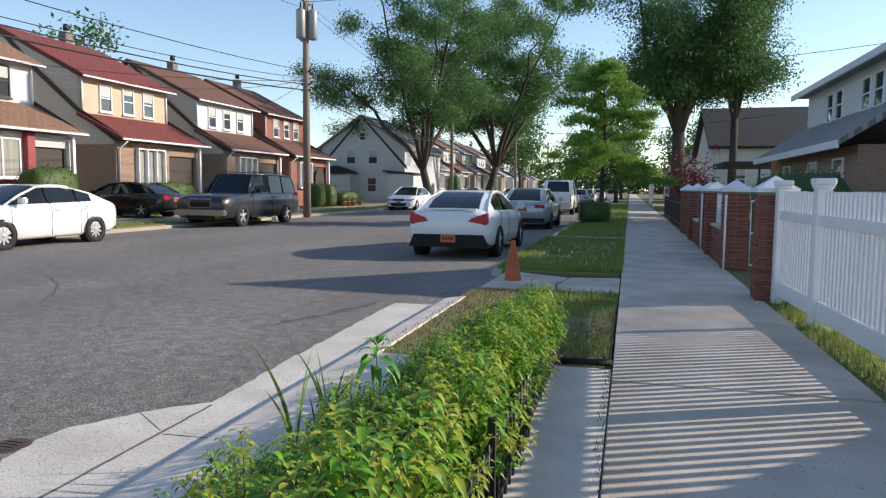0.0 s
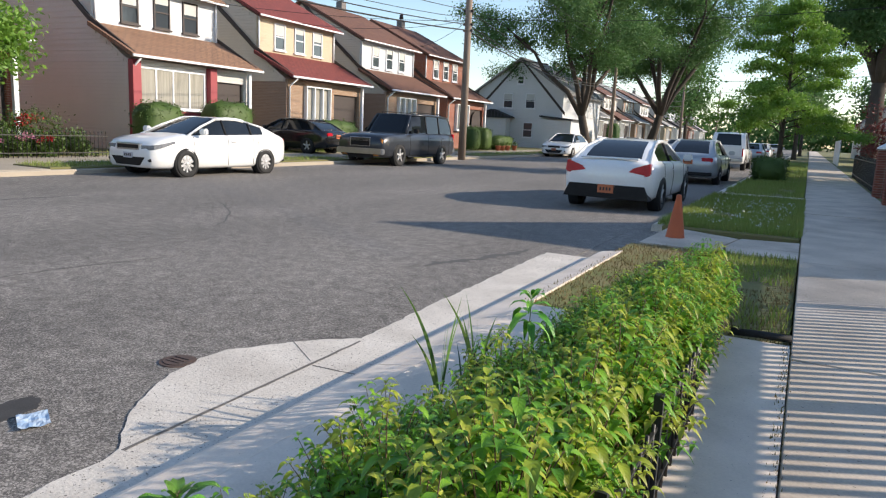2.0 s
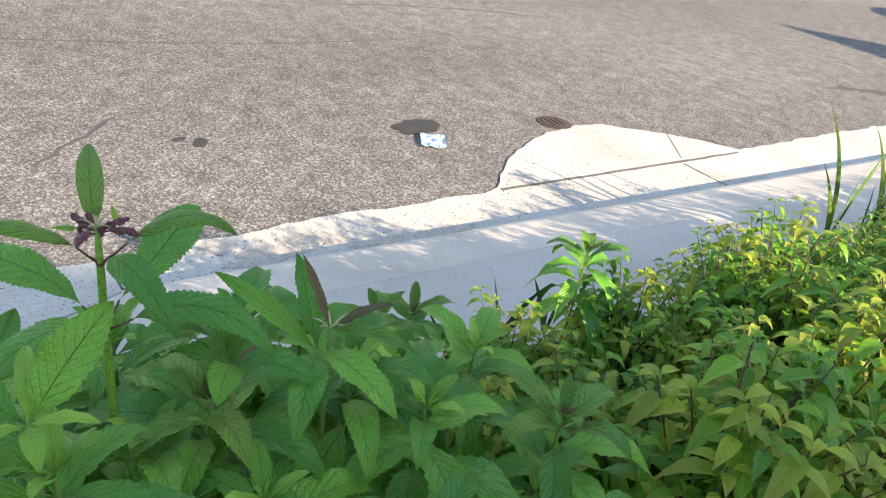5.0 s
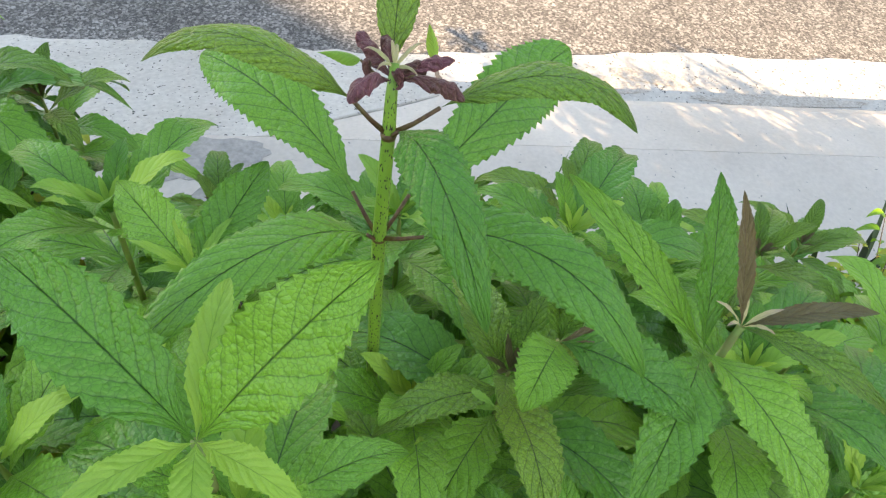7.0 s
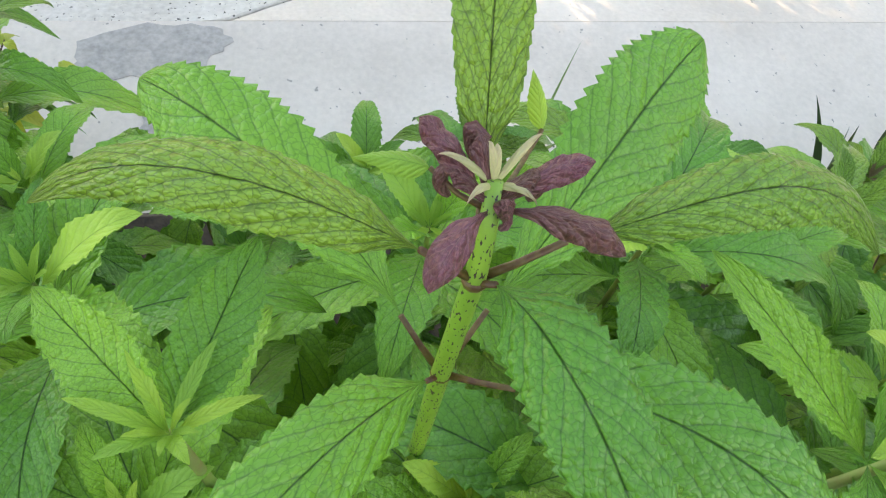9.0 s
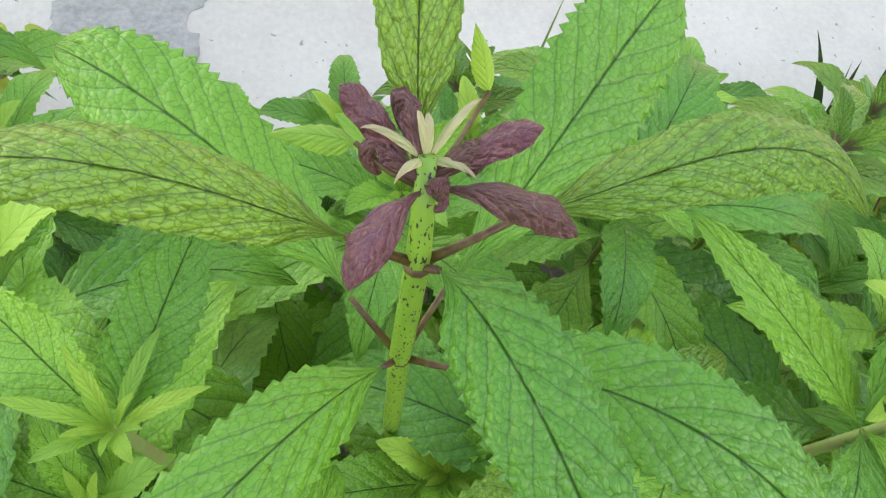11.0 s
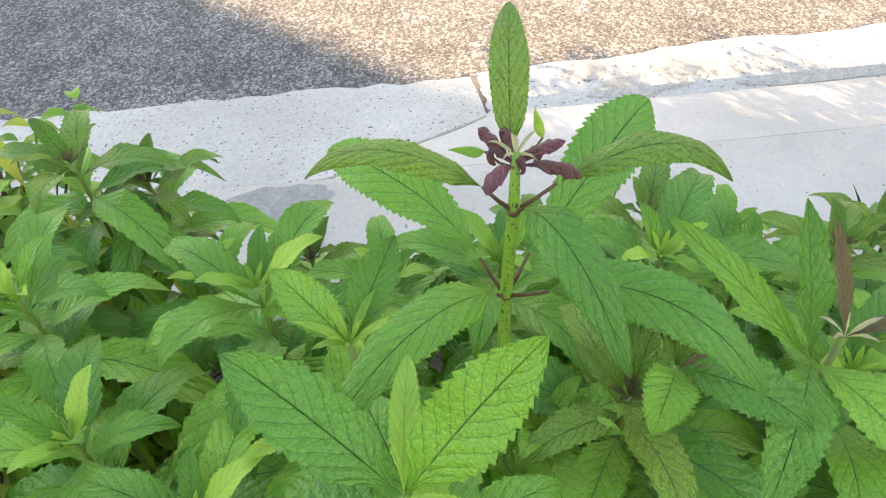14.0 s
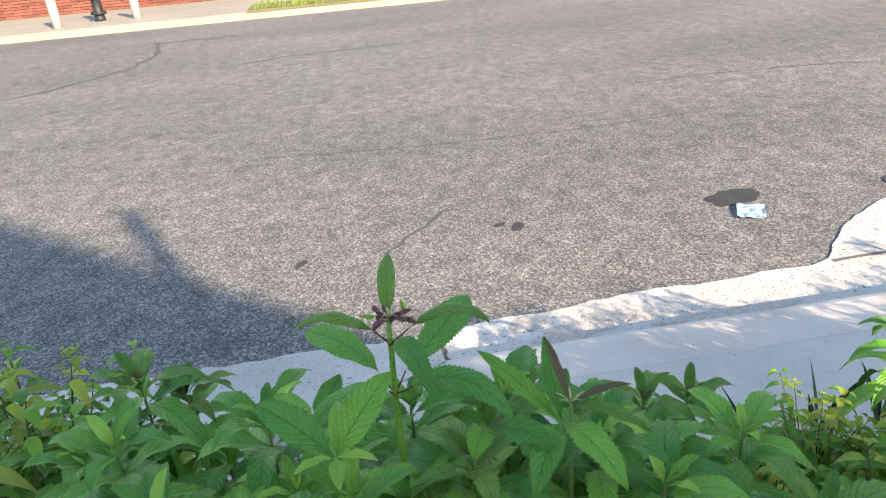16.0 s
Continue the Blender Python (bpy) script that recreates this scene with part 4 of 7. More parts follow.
RF_GREY = coursed("grey_shingles", (0.34, 0.33, 0.32), (0.28, 0.27, 0.26), (0.15, 0.15, 0.15), 0.3, 0.16, flat=True)
# Dark trim; the same colour paints the shade of porch openings.
TRIM_SHADE_DARK = mat("dark_trim_and_porch_shade", (0.035, 0.025, 0.022), (0.05, 0.035, 0.03), 0.6)
TRIM_RED = mat("red_painted_wood", (0.34, 0.05, 0.06), (0.28, 0.04, 0.05), 0.55, 3)
CHIM = coursed("grey_chimney_brick", (0.20, 0.18, 0.17), (0.15, 0.14, 0.13), (0.25, 0.23, 0.22))
PANE = glass_mat("window_glass", (0.05, 0.06, 0.07))
BLIND = mat("pale_blinds", (0.55, 0.55, 0.52), (0.45, 0.45, 0.43), 0.7, 1.0)
CURTAIN = mat("pale_curtain", (0.42, 0.40, 0.34), (0.22, 0.21, 0.18), 0.9, 2.0, stretch=(1, 8, 0.3))


def window(parent, face, y0, y1, z0, z1, sashes=2, across=1, frame_mat=None, proud=0.06, axis="x", blind=False, sign=1, sill=True):
    """A framed window on the wall plane x = face (or y = face), with its frame, panes and sill."""
    frame_mat = frame_mat or WHITE

    def bx(bm, a0, a1, u0, u1, w0, w1):
        lo, hi = sorted((face + sign * a0, face + sign * a1))
        if axis == "x":
            box(bm, lo, hi, u0, u1, w0, w1)
        else:
            box(bm, u0, u1, lo, hi, w0, w1)
    t = 0.06
    f = bmesh.new()
    loops = []
    for a in (-0.02, proud):
        for k in (0, t):
            ring = []
            for u, w in ((y0 + k, z0 + k), (y1 - k, z0 + k), (y1 - k, z1 - k), (y0 + k, z1 - k)):
                c = face + sign * a
                ring.append(f.verts.new((c, u, w) if axis == "x" else (u, c, w)))
            loops.append(ring)
    for p, q in ((0, 1), (2, 3), (0, 2), (1, 3)):
        for k in range(4):
            f.faces.new((loops[p][k], loops[p][(k + 1) % 4], loops[q][(k + 1) % 4], loops[q][k]))
    bmesh.ops.recalc_face_normals(f, faces=f.faces)
    w = part("window", f, frame_mat, parent)
    for i in range(1, sashes):
        z = z0 + (z1 - z0) * i / sashes
        bm = bmesh.new()
        bx(bm, -0.02, proud - 0.01, y0 + t, y1 - t, z - 0.025, z + 0.025)
        part("sash_rail", bm, frame_mat, w)
    for i in range(1, across):
        y = y0 + (y1 - y0) * i / across
        bm = bmesh.new()
        bx(bm, -0.02, proud - 0.005, y - 0.035, y + 0.035, z0 + t, z1 - t)
        part("mullion", bm, frame_mat, w)
    bm = bmesh.new()
    bx(bm, 0.006, 0.02, y0 + t, y1 - t, z0 + t, z1 - t)
    part("pane", bm, PANE, w)
    if blind:
        bm = bmesh.new()
        bx(bm, 0.021, 0.026, y0 + t, y1 - t, z1 - t - (z1 - z0) * blind, z1 - t)
        part("blind", bm, CURTAIN if blind > 0.7 else BLIND, w)
    if sill:
        bm = bmesh.new()
        bx(bm, -0.01, proud + 0.05, y0 - 0.05, y1 + 0.05, z0 - 0.06, z0)
        part("sill", bm, frame_mat, w)
    return w


def row_house(y0, w, label, upper, side, lower, roof, trim=None, porch=None, arch=False, chimney=True, lower_side=None, x=-21.5, wide=False, pillar_mat=None):
    """A narrow gabled house with a full-width front dormer over a deep porch roof; it fronts +x. Built with its base at the front left corner."""
    root = thing("house", pose(x, y0, 0.12), label, "house", "row of gabled houses")
    X = 0.0
    porch = porch or roof
    trim = trim or WHITE
    bm = prismbm([(X - 0.25, 0), (X - 0.25, 3.25), (X - 2.0, 4.45), (X - 2.0, 6.12), (X - 6.2, 8.25), (X - 11.5, 4.2), (X - 11.5, 0)], "y", 0, w)
    part("wall", bm, side, root)
    part("wall", boxbm(X - 2.0, X - 1.93, 0.01, w - 0.01, 4.3, 6.1), upper, root)
    lo = bmesh.new()
    box(lo, X - 0.25, X - 0.12, 0.02, w * 0.60, 0, 3.25)
    box(lo, X - 0.25, X - 0.12, w - 0.32, w - 0.02, 0, 3.25)
    box(lo, X - 0.25, X - 0.12, w * 0.60, w - 0.32, 2.75, 3.25)
    part("front_wall", lo, lower, root)
    part("wall", boxbm(X - 5.5, X - 0.13, -0.03, 0.0, 0, 3.1), lower_side or lower, root)
    # Thin dark panel that paints the shade of the open porch.
    part("porch_recess", boxbm(X - 0.249, X - 0.24, w * 0.6, w - 0.32, 0, 2.75), TRIM_SHADE_DARK, root)
    if side in (SID_GREY, SID_BROWN, SID_WHITE):
        bm = bmesh.new()
        z = 3.12 if (lower_side or lower) is not side else 0.12
        while z < 7.9:
            zt = z + 0.2
            right = X - 0.25 if zt < 3.25 else X - 0.25 - 1.75 * (zt - 3.25) / 1.2 if zt < 4.45 else X - 2.0 if zt < 6.12 else X - 2.0 - 4.2 * (zt - 6.12) / 2.13
            left = X - 11.4 if zt < 4.2 else X - 11.4 + 5.2 * (zt - 4.2) / 4.05
            if right - left > 0.2:
                prism(bm, [(0.0, z), (-0.028, z), (-0.006, zt + 0.01), (0.0, zt + 0.01)], "x", left, right)
            z = zt
        bmesh.ops.recalc_face_normals(bm, faces=bm.faces)
        part("siding", bm, side, root, "overlapping horizontal siding boards", kind="stuff")
    # roofs
    part("roof", prismbm([(X - 1.55, 6.02), (X - 1.55, 6.17), (X - 6.2, 8.5), (X - 12.0, 4.1), (X - 12.0, 3.95), (X - 6.2, 8.32)], "y", -0.22, w + 0.22), roof, root)
    part("porch_roof", prismbm([(X + 0.42, 3.25), (X + 0.42, 3.40), (X - 1.92, 4.52), (X - 1.92, 4.36)], "y", -0.25, w + 0.25), porch, root)
    part("gutter", boxbm(X + 0.42, X + 0.50, -0.27, w + 0.27, 3.27, 3.36, 0.015), WHITE, root)
    part("gutter", boxbm(X - 1.55, X - 1.47, -0.24, w + 0.24, 6.04, 6.12, 0.015), WHITE, root)
    for y in (-0.10, w + 0.02):
        part("rake", prismbm([(X + 0.3, 3.28), (X + 0.3, 3.46), (X - 2.0, 4.72), (X - 4.2, 6.55), (X - 6.2, 8.48), (X - 6.2, 8.25), (X - 4.2, 6.32), (X - 2.0, 4.5)], "y", y, y + 0.08), TRIM_SHADE_DARK, root)
    for y in (0.06, w - 0.14):
        bm = bmesh.new()
        tube(bm, [(X - 1.88, y, 6.05), (X - 1.88, y, 4.55)], 0.045, 6)
        part("downpipe", bm, WHITE, root)
    bm = bmesh.new()
    tube(bm, [(X + 0.4, 0.1, 3.25), (X - 0.05, 0.1, 2.9), (X - 0.05, 0.1, 0)], 0.045, 6)
    part("downpipe", bm, WHITE, root)
    for i, u in enumerate((0.17, 0.42, 0.66)):
        window(root, X - 1.93, w * u + 0.12, w * u + 0.90, 4.68, 5.92, frame_mat=trim, blind=(0.4, 0.2, 0.35)[i])
    if wide:
        window(root, X - 0.12, 0.35, w * 0.58, 1.55, 3.0, 1, 4, blind=0.92)
    else:
        window(root, X - 0.12, w * 0.2, w * 0.52, 1.25, 3.0, 1, 3, proud=0.2, blind=0.9)
    if arch:
        # Flat dark plate that paints the shade inside the arched opening.
        part("arch", prismbm([(w * 0.62 + 0.2, 0.0)] + [(w * 0.78 + 0.75 * math.cos(a), 1.9 + 0.75 * math.sin(a)) for a in [math.pi - k * math.pi / 10 for k in range(11)]] + [(w * 0.78 + 0.75, 0.0)], "x", X - 0.121, X - 0.10), TRIM_SHADE_DARK, root)
    if pillar_mat:
        for y in (-0.02, w * 0.6):
            part("pillar", boxbm(X - 0.13, X + 0.12, y, y + 0.36, 0, 3.22, 0.01), pillar_mat, root)
        part("panel", boxbm(X - 0.119, X - 0.06, 0.35, w * 0.6, 0.5, 1.48, 0.01), pillar_mat, root)
    part("post", boxbm(X + 0.0, X + 0.14, w - 0.25, w - 0.1, 0, 3.2, 0.01), WHITE, root)
    if chimney:
        c = part("chimney", boxbm(X - 6.6, X - 6.15, w * 0.62 + 0.12, w * 0.62 + 0.62, 7.6, 9.05, 0.02), CHIM, root)
        bm = bmesh.new()
        tube(bm, [(X - 6.35, w * 0.62 + 0.37, 9.15), (X - 6.35, w * 0.62 + 0.37, 9.45)], [0.16, 0.13], 10)
        part("flue", bm, TRIM_SHADE_DARK, c)
    return root


row_house(20.4, 6.0, "white sided house with tan porch roof and red pillars", SID_WHITE, SID_GREY, SID_GREY, RF_TAN, TRIM_SHADE_DARK, wide=True, pillar_mat=TRIM_RED, lower_side=SID_GREY, chimney=False)
row_house(28.9, 6.0, "cream and brick house with red shingle roof", SID_CREAM, SID_BROWN, BR_TAN, RF_RED, lower_side=BR_BROWN)
row_house(37.4, 6.1, "white sided house with brown shingle roof", SID_WHITE, SID_BROWN, BR_TAN, RF_BROWN, lower_side=BR_BROWN)
row_house(45.0, 5.9, "red brick house with an arched porch opening", BR_RED, BR_RED, BR_RED, RF_BROWN, arch=True, lower_side=BR_RED)
row_house(9.4, 7.0, "red brick house behind a flower garden", BR_RED, BR_RED, BR_RED, RF_BROWN, lower_side=BR_RED, chimney=False)
row_house(-8.5, 7.0, "brick corner house across the street", BR_RED, BR_RED, BR_RED, RF_BROWN, lower_side=BR_RED, chimney=False)


def gable_house(y0, y1, x0, x1, eave, peak, label, wall, roof, windows=True, wing=True, porch=True):
    """A house whose gable faces -y, with lower side wings."""
    xm = (x0 + x1) / 2
    root = thing("house", pose(xm, y0, 0.12), label, "house")
    h = (x1 - x0) / 2
    part("wall", prismbm([(-h, 0), (-h, eave), (0, peak), (h, eave), (h, 0)], "y", 0, y1 - y0), wall, root)
    for s in (-1, 1):
        part("roof", prismbm([(0, peak + 0.02), (0, peak + 0.2), (s * (h + 0.4), eave - 0.12), (s * (h + 0.4), eave - 0.28)], "y", -0.35, y1 - y0 + 0.35), roof, root)
        if wing:
            part("rake", prismbm([(s * 0.25, peak - 0.2), (s * 0.05, peak - 0.2), (s * (h + 0.2), 2.9), (s * (h + 0.2), 3.2)], "y", -0.05, 0.0), TRIM_SHADE_DARK, root)
    if windows:
        for x in (-1.1, 1.0):
            window(root, 0, x - 0.45, x + 0.45, 3.4, 4.7, axis="y", sign=-1, blind=0.4)
        window(root, 0, -0.3, 0.3, 5.5, 6.2, axis="y", sign=-1)
        for x in (-2.9, 0.9, 2.9):
            window(root, 0, x - 0.45, x + 0.45, 0.9, 2.2, axis="y", sign=-1)
    if porch:
        part("porch_roof", prismbm([(-h - 0.2, 2.5), (-h - 0.2, 2.62), (-h * 0.55, 3.25), (-h * 0.1, 2.62), (-h * 0.1, 2.5)], "y", -1.2, 0.0), RF_DARK, root)
        part("porch_wall", boxbm(-h, -h * 0.2, -1.0, 0.0, 0, 2.5), wall, root)
        part("porch_roof", prismbm([(h * 0.55, 2.7), (h * 0.55, 2.85), (h + 1.2, 2.6), (h + 1.2, 2.45)], "y", -0.8, 2.0), RF_DARK, root)
        part("porch_wall", boxbm(h * 0.6, h + 1.0, -0.6, 2.0, 0, 2.5), wall, root)
    return root


gable_house(62, 74, -27.2, -19.2, 4.9, 7.6, "white sided gable house with a small hipped porch", SID_WHITE, RF_GREY)
for i, (y, m1, rf) in enumerate(((77, SID_WHITE, RF_GREY), (87, SID_GREY, RF_BROWN), (97, BR_TAN, RF_GREY), (107, SID_WHITE, RF_BROWN), (118, SID_CREAM, RF_GREY), (130, SID_WHITE, RF_DARK), (143, BR_RED, RF_BROWN), (158, SID_GREY, RF_GREY))):
    row_house(y, 6.4, ("white sided", "grey sided", "brick", "pale sided")[i % 4] + " house further down the street", m1, SID_GREY, m1, rf, lower_side=m1, x=-20.5, chimney=i % 2 == 0)

# right-hand side of the street
root = thing("house", pose(7, 24.5, 0.12), "white sided house with grey hipped roof and brick porch", "house")
part("wall", boxbm(0.4, 9.5, 0.6, 11.6, 0, 5.35), SID_WHITE, root)
part("roof", prismbm([(-0.15, 5.3), (-0.15, 5.45), (4.9, 7.9), (9.9, 5.45), (9.9, 5.3)], "y", 0.1, 12.1), RF_GREY, root)
part("fascia", boxbm(-0.2, -0.12, 0.1, 12.1, 5.2, 5.42), WHITE, root)
part("porch_wall", boxbm(-0.9, 0.4, -0.2, 12.0, 0, 2.6), BR_BROWN, root)
part("porch_roof", prismbm([(-1.5, 2.55), (-1.5, 2.72), (0.45, 4.0), (0.45, 3.8)], "y", -0.6, 12.4), RF_GREY, root)
part("fascia", boxbm(-1.56, -1.48, -0.6, 12.4, 2.48, 2.7), WHITE, root)
part("gable", prismbm([(0.4, 2.6), (5.0, 7.3), (9.4, 2.6)], "y", -0.6, 0.6), SID_WHITE, root)
part("roof", prismbm([(0.0, 2.45), (0.0, 2.65), (5.0, 7.65), (10.0, 2.65), (10.0, 2.45), (5.0, 7.4)], "y", -0.9, 0.75), RF_GREY, root)
for y in (2.2, 3.4, 6.4, 7.6):
    window(root, 0.4, y, y + 0.9, 3.9, 5.0, sign=-1)
for y in (1.0, 4.0, 8.0):
    window(root, -0.9, y, y + 1.1, 0.9, 2.3, sign=-1)
ac = part("air_conditioner", boxbm(-1.35, -0.95, 9.4, 10.0, 0.95, 1.4, 0.02), WHITE, root)
for i in range(8):
    part("slat", boxbm(-1.362, -1.351, 9.44, 9.96, 1.0 + i * 0.045, 1.02 + i * 0.045), BLIND, ac)
black_roofed = thing("house", pose(5.2, 52, 0.12), "pale house with a wide black roof", "house")
part("wall", prismbm([(0, 0), (0, 4.1), (6, 7.0), (12, 4.1), (12, 0)], "x", 0.2, 8.1), SID_WHITE, black_roofed)
part("roof", prismbm([(-0.45, 4.0), (-0.45, 4.18), (6, 7.3), (12.45, 4.18), (12.45, 4.0), (6, 7.1)], "x", -0.2, 8.5), RF_DARK, black_roofed)
for x in (1.2, 3.6, 6.0):
    window(black_roofed, 0, x, x + 1.0, 1.3, 2.8, axis="y", sign=-1, blind=0.3)
part_roof = thing("carport", pose(6.2, 42, 0.12), "dark flat carport on thin posts", "carport")
part("roof", boxbm(-1.6, 2.8, -2, 3, 2.5, 2.75, 0.03), RF_DARK, part_roof)
for x in (-1.4, 0.0, 1.4, 2.6):
    part("post", boxbm(x, x + 0.1, -1.9, -1.8, 0, 2.5), BLACKMETAL, part_roof)
gable_house(78, 90, 5, 13, 4.2, 7.2, "pale gabled house far along the street", SID_WHITE, RF_GREY)
gable_house(100, 112, 5, 13, 4.2, 7.2, "grey gabled house far along the street", SID_GREY, RF_BROWN)
board = thing("board_fence", pose(1.9, 60, 0.12), "plain white board fence far along the sidewalk", "fence")
for i in range(12):
    part("board", boxbm(-0.03, 0.03, i * 0.9, i * 0.9 + 0.88, 0, 1.8), WHITE, board)
# unseen houses behind the camera's shoulder, shaped to shade the bed and the sidewalk
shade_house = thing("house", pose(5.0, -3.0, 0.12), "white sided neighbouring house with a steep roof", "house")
part("wall", prismbm([(0.25, 0), (0.25, 2.45), (6.5, 7.9), (12.7, 2.45), (12.7, 0)], "y", 0, 10.85), SID_WHITE, shade_house)
for s in (0, 1):
    pts = [(0.0, 2.3), (0.0, 2.5), (6.5, 8.2), (6.5, 7.95)]
    part("roof", prismbm([((13 - px) if s else px, pz) for px, pz in pts], "y", -0.2, 11.0), RF_GREY, shade_house)
shade_house.scale = (1, 1, 0.94)
part("vent_pipe", boxbm(2.1, 2.2, 10.1, 10.2, 3.0, 5.55, 0.02), BLACKMETAL, shade_house)
# Unseen wedge added to carry the roof's shadow edge down to the sidewalk.
part("lean_to", prismbm([(-1.8, 0), (-1.8, 0.85), (0.2, 2.6), (0.2, 0)], "y", 6.0, 11.0), SID_WHITE, shade_house)
mid_house = thing("house", pose(6.4, 14.2, 0.12), "grey sided neighbouring house with its gable to the street", "house")
mid_house.scale = (1, 1, 0.93)
part("wall", prismbm([(-1.0, 0), (-1.0, 2.3), (3.4, 5.6), (6.6, 2.7), (6.6, 0)], "x", 0.2, 9), SID_GREY, mid_house)
for s in (0, 1):
    part("roof", prismbm([((6.8 - py) if s else py, pz) for py, pz in ((-0.2, 2.25), (-0.2, 2.45), (3.4, 5.9), (3.4, 5.68))], "x", -0.1, 9.3), RF_GREY, mid_house)


# ---------- cars ----------
PAINT_WHITE = mat("white_car_paint", (0.82, 0.82, 0.81), (0.78, 0.78, 0.77), 0.25, 0.7, coat=0.6, bump=0.0, fine=20)
PAINT_SILVER = mat("silver_car_paint", (0.42, 0.44, 0.47), (0.38, 0.40, 0.43), 0.3, 0.7, metal=0.5, coat=0.6, fine=20)
PAINT_GREY = mat("dark_grey_car_paint", (0.03, 0.034, 0.042), (0.022, 0.026, 0.034), 0.3, 0.7, metal=0.1, coat=0.5, fine=20)
PAINT_BLACK = mat("black_car_paint", (0.012, 0.012, 0.014), (0.018, 0.018, 0.02), 0.2, 0.7, coat=0.6, fine=20)
CARGLASS = glass_mat("car_glass", (0.012, 0.015, 0.018), 0.06)
CARGLASS.node_tree.nodes["Principled BSDF"].inputs["Specular IOR Level"].default_value = 0.45
CARGLASS.node_tree.nodes["Principled BSDF"].inputs["Coat Weight"].default_value = 0.0
RUBBER = mat("tyre_rubber", (0.018, 0.018, 0.018), (0.03, 0.029, 0.028), 0.85, 12, bump=0.2)
ALLOY = mat("alloy_wheel", (0.62, 0.62, 0.62), (0.50, 0.50, 0.51), 0.4, 8, metal=0.4)
PLASTIC = mat("black_plastic", (0.009, 0.009, 0.01), (0.016, 0.016, 0.017), 0.6, 10, spec=0.25)
CHROME = mat("chrome", (0.48, 0.49, 0.51), (0.38, 0.39, 0.41), 0.28, 5, metal=0.9)
REDLAMP = mat("red_lamp_glass", (0.55, 0.015, 0.03), (0.40, 0.01, 0.02), 0.12, 12, coat=0.8)
CLEARLAMP = mat("clear_lamp_glass", (0.30, 0.31, 0.33), (0.12, 0.125, 0.135), 0.1, 25, coat=0.8)
AMBERLAMP = mat("amber_lamp_glass", (0.5, 0.22, 0.06), (0.4, 0.16, 0.04), 0.15, 20, coat=0.6)
PLATE = mat("orange_plate", (0.55, 0.15, 0.06), (0.48, 0.13, 0.05), 0.5, 10)
PLATE_W = mat("pale_plate", (0.5, 0.5, 0.55), (0.4, 0.4, 0.45), 0.5, 10)


def revolve(bm, prof, seg=24, x0=0.0, mi=0):
    """Turns (radius, x) pairs round the x axis."""
    rings = [[bm.verts.new((x0 + x, r * math.cos(2 * math.pi * k / seg), r * math.sin(2 * math.pi * k / seg))) for k in range(seg)] for r, x in prof]
    for a, b in zip(rings, rings[1:]):
        for k in range(seg):
            f = bm.faces.new((a[k], a[(k + 1) % seg], b[(k + 1) % seg], b[k]))
            f.smooth, f.material_index = True, mi
    return bm


def wheel_meshes(r, w, spokes):
    t = bmesh.new()
    revolve(t, [(r * 0.70, -w / 2), (r * 0.9, -w / 2), (r * 0.97, -w * 0.42), (r, -w * 0.25), (r, w * 0.25), (r * 0.97, w * 0.42), (r * 0.9, w / 2), (r * 0.64, w / 2), (r * 0.62, w * 0.3)])
    m = bmesh.new()
    revolve(m, [(r * 0.73, w * 0.46), (r * 0.69, w * 0.48), (r * 0.65, w * 0.2), (0.001, w * 0.12)])
    revolve(m, [(r * 0.16, w * 0.1), (r * 0.15, w * 0.42), (0.001, w * 0.44)], 12)
    for k in range(spokes):
        q = Matrix.Rotation(2 * math.pi * k / spokes, 4, "X")
        for s in (-1, 1):
            box(m, w * 0.2, w * 0.40, s * r * 0.07 - r * 0.035, s * r * 0.07 + r * 0.035, r * 0.1, r * 0.69, q @ Matrix.Rotation(s * 0.06, 4, "X"))
    return finish("wheel", t, RUBBER), finish("rim", m, ALLOY)


SEDAN = [(-.5, .40, .74, .82, .78), (-.485, .30, .84, .96, .91), (-.44, .24, .89, 1.02, .975), (-.36, .21, .92, 1.04, 1), (-.2, .19, .92, 1.01, 1), (0, .19, .91, .99, 1), (.18, .19, .89, .98, 1), (.28, .19, .87, .965, 1), (.38, .20, .83, .90, .985), (.45, .21, .77, .82, .93), (.485, .22, .68, .73, .83), (.5, .26, .58, .63, .70)]
BOXY = [(-.5, .45, .95, 1.05, .90), (-.49, .35, 1.0, 1.12, .97), (-.4, .32, 1.06, 1.16, 1), (0, .30, 1.06, 1.15, 1), (.2, .30, 1.05, 1.13, 1), (.3, .30, 1.02, 1.12, 1), (.42, .30, .98, 1.08, .99), (.475, .32, .92, 1.03, .96), (.5, .42, .85, .93, .90)]


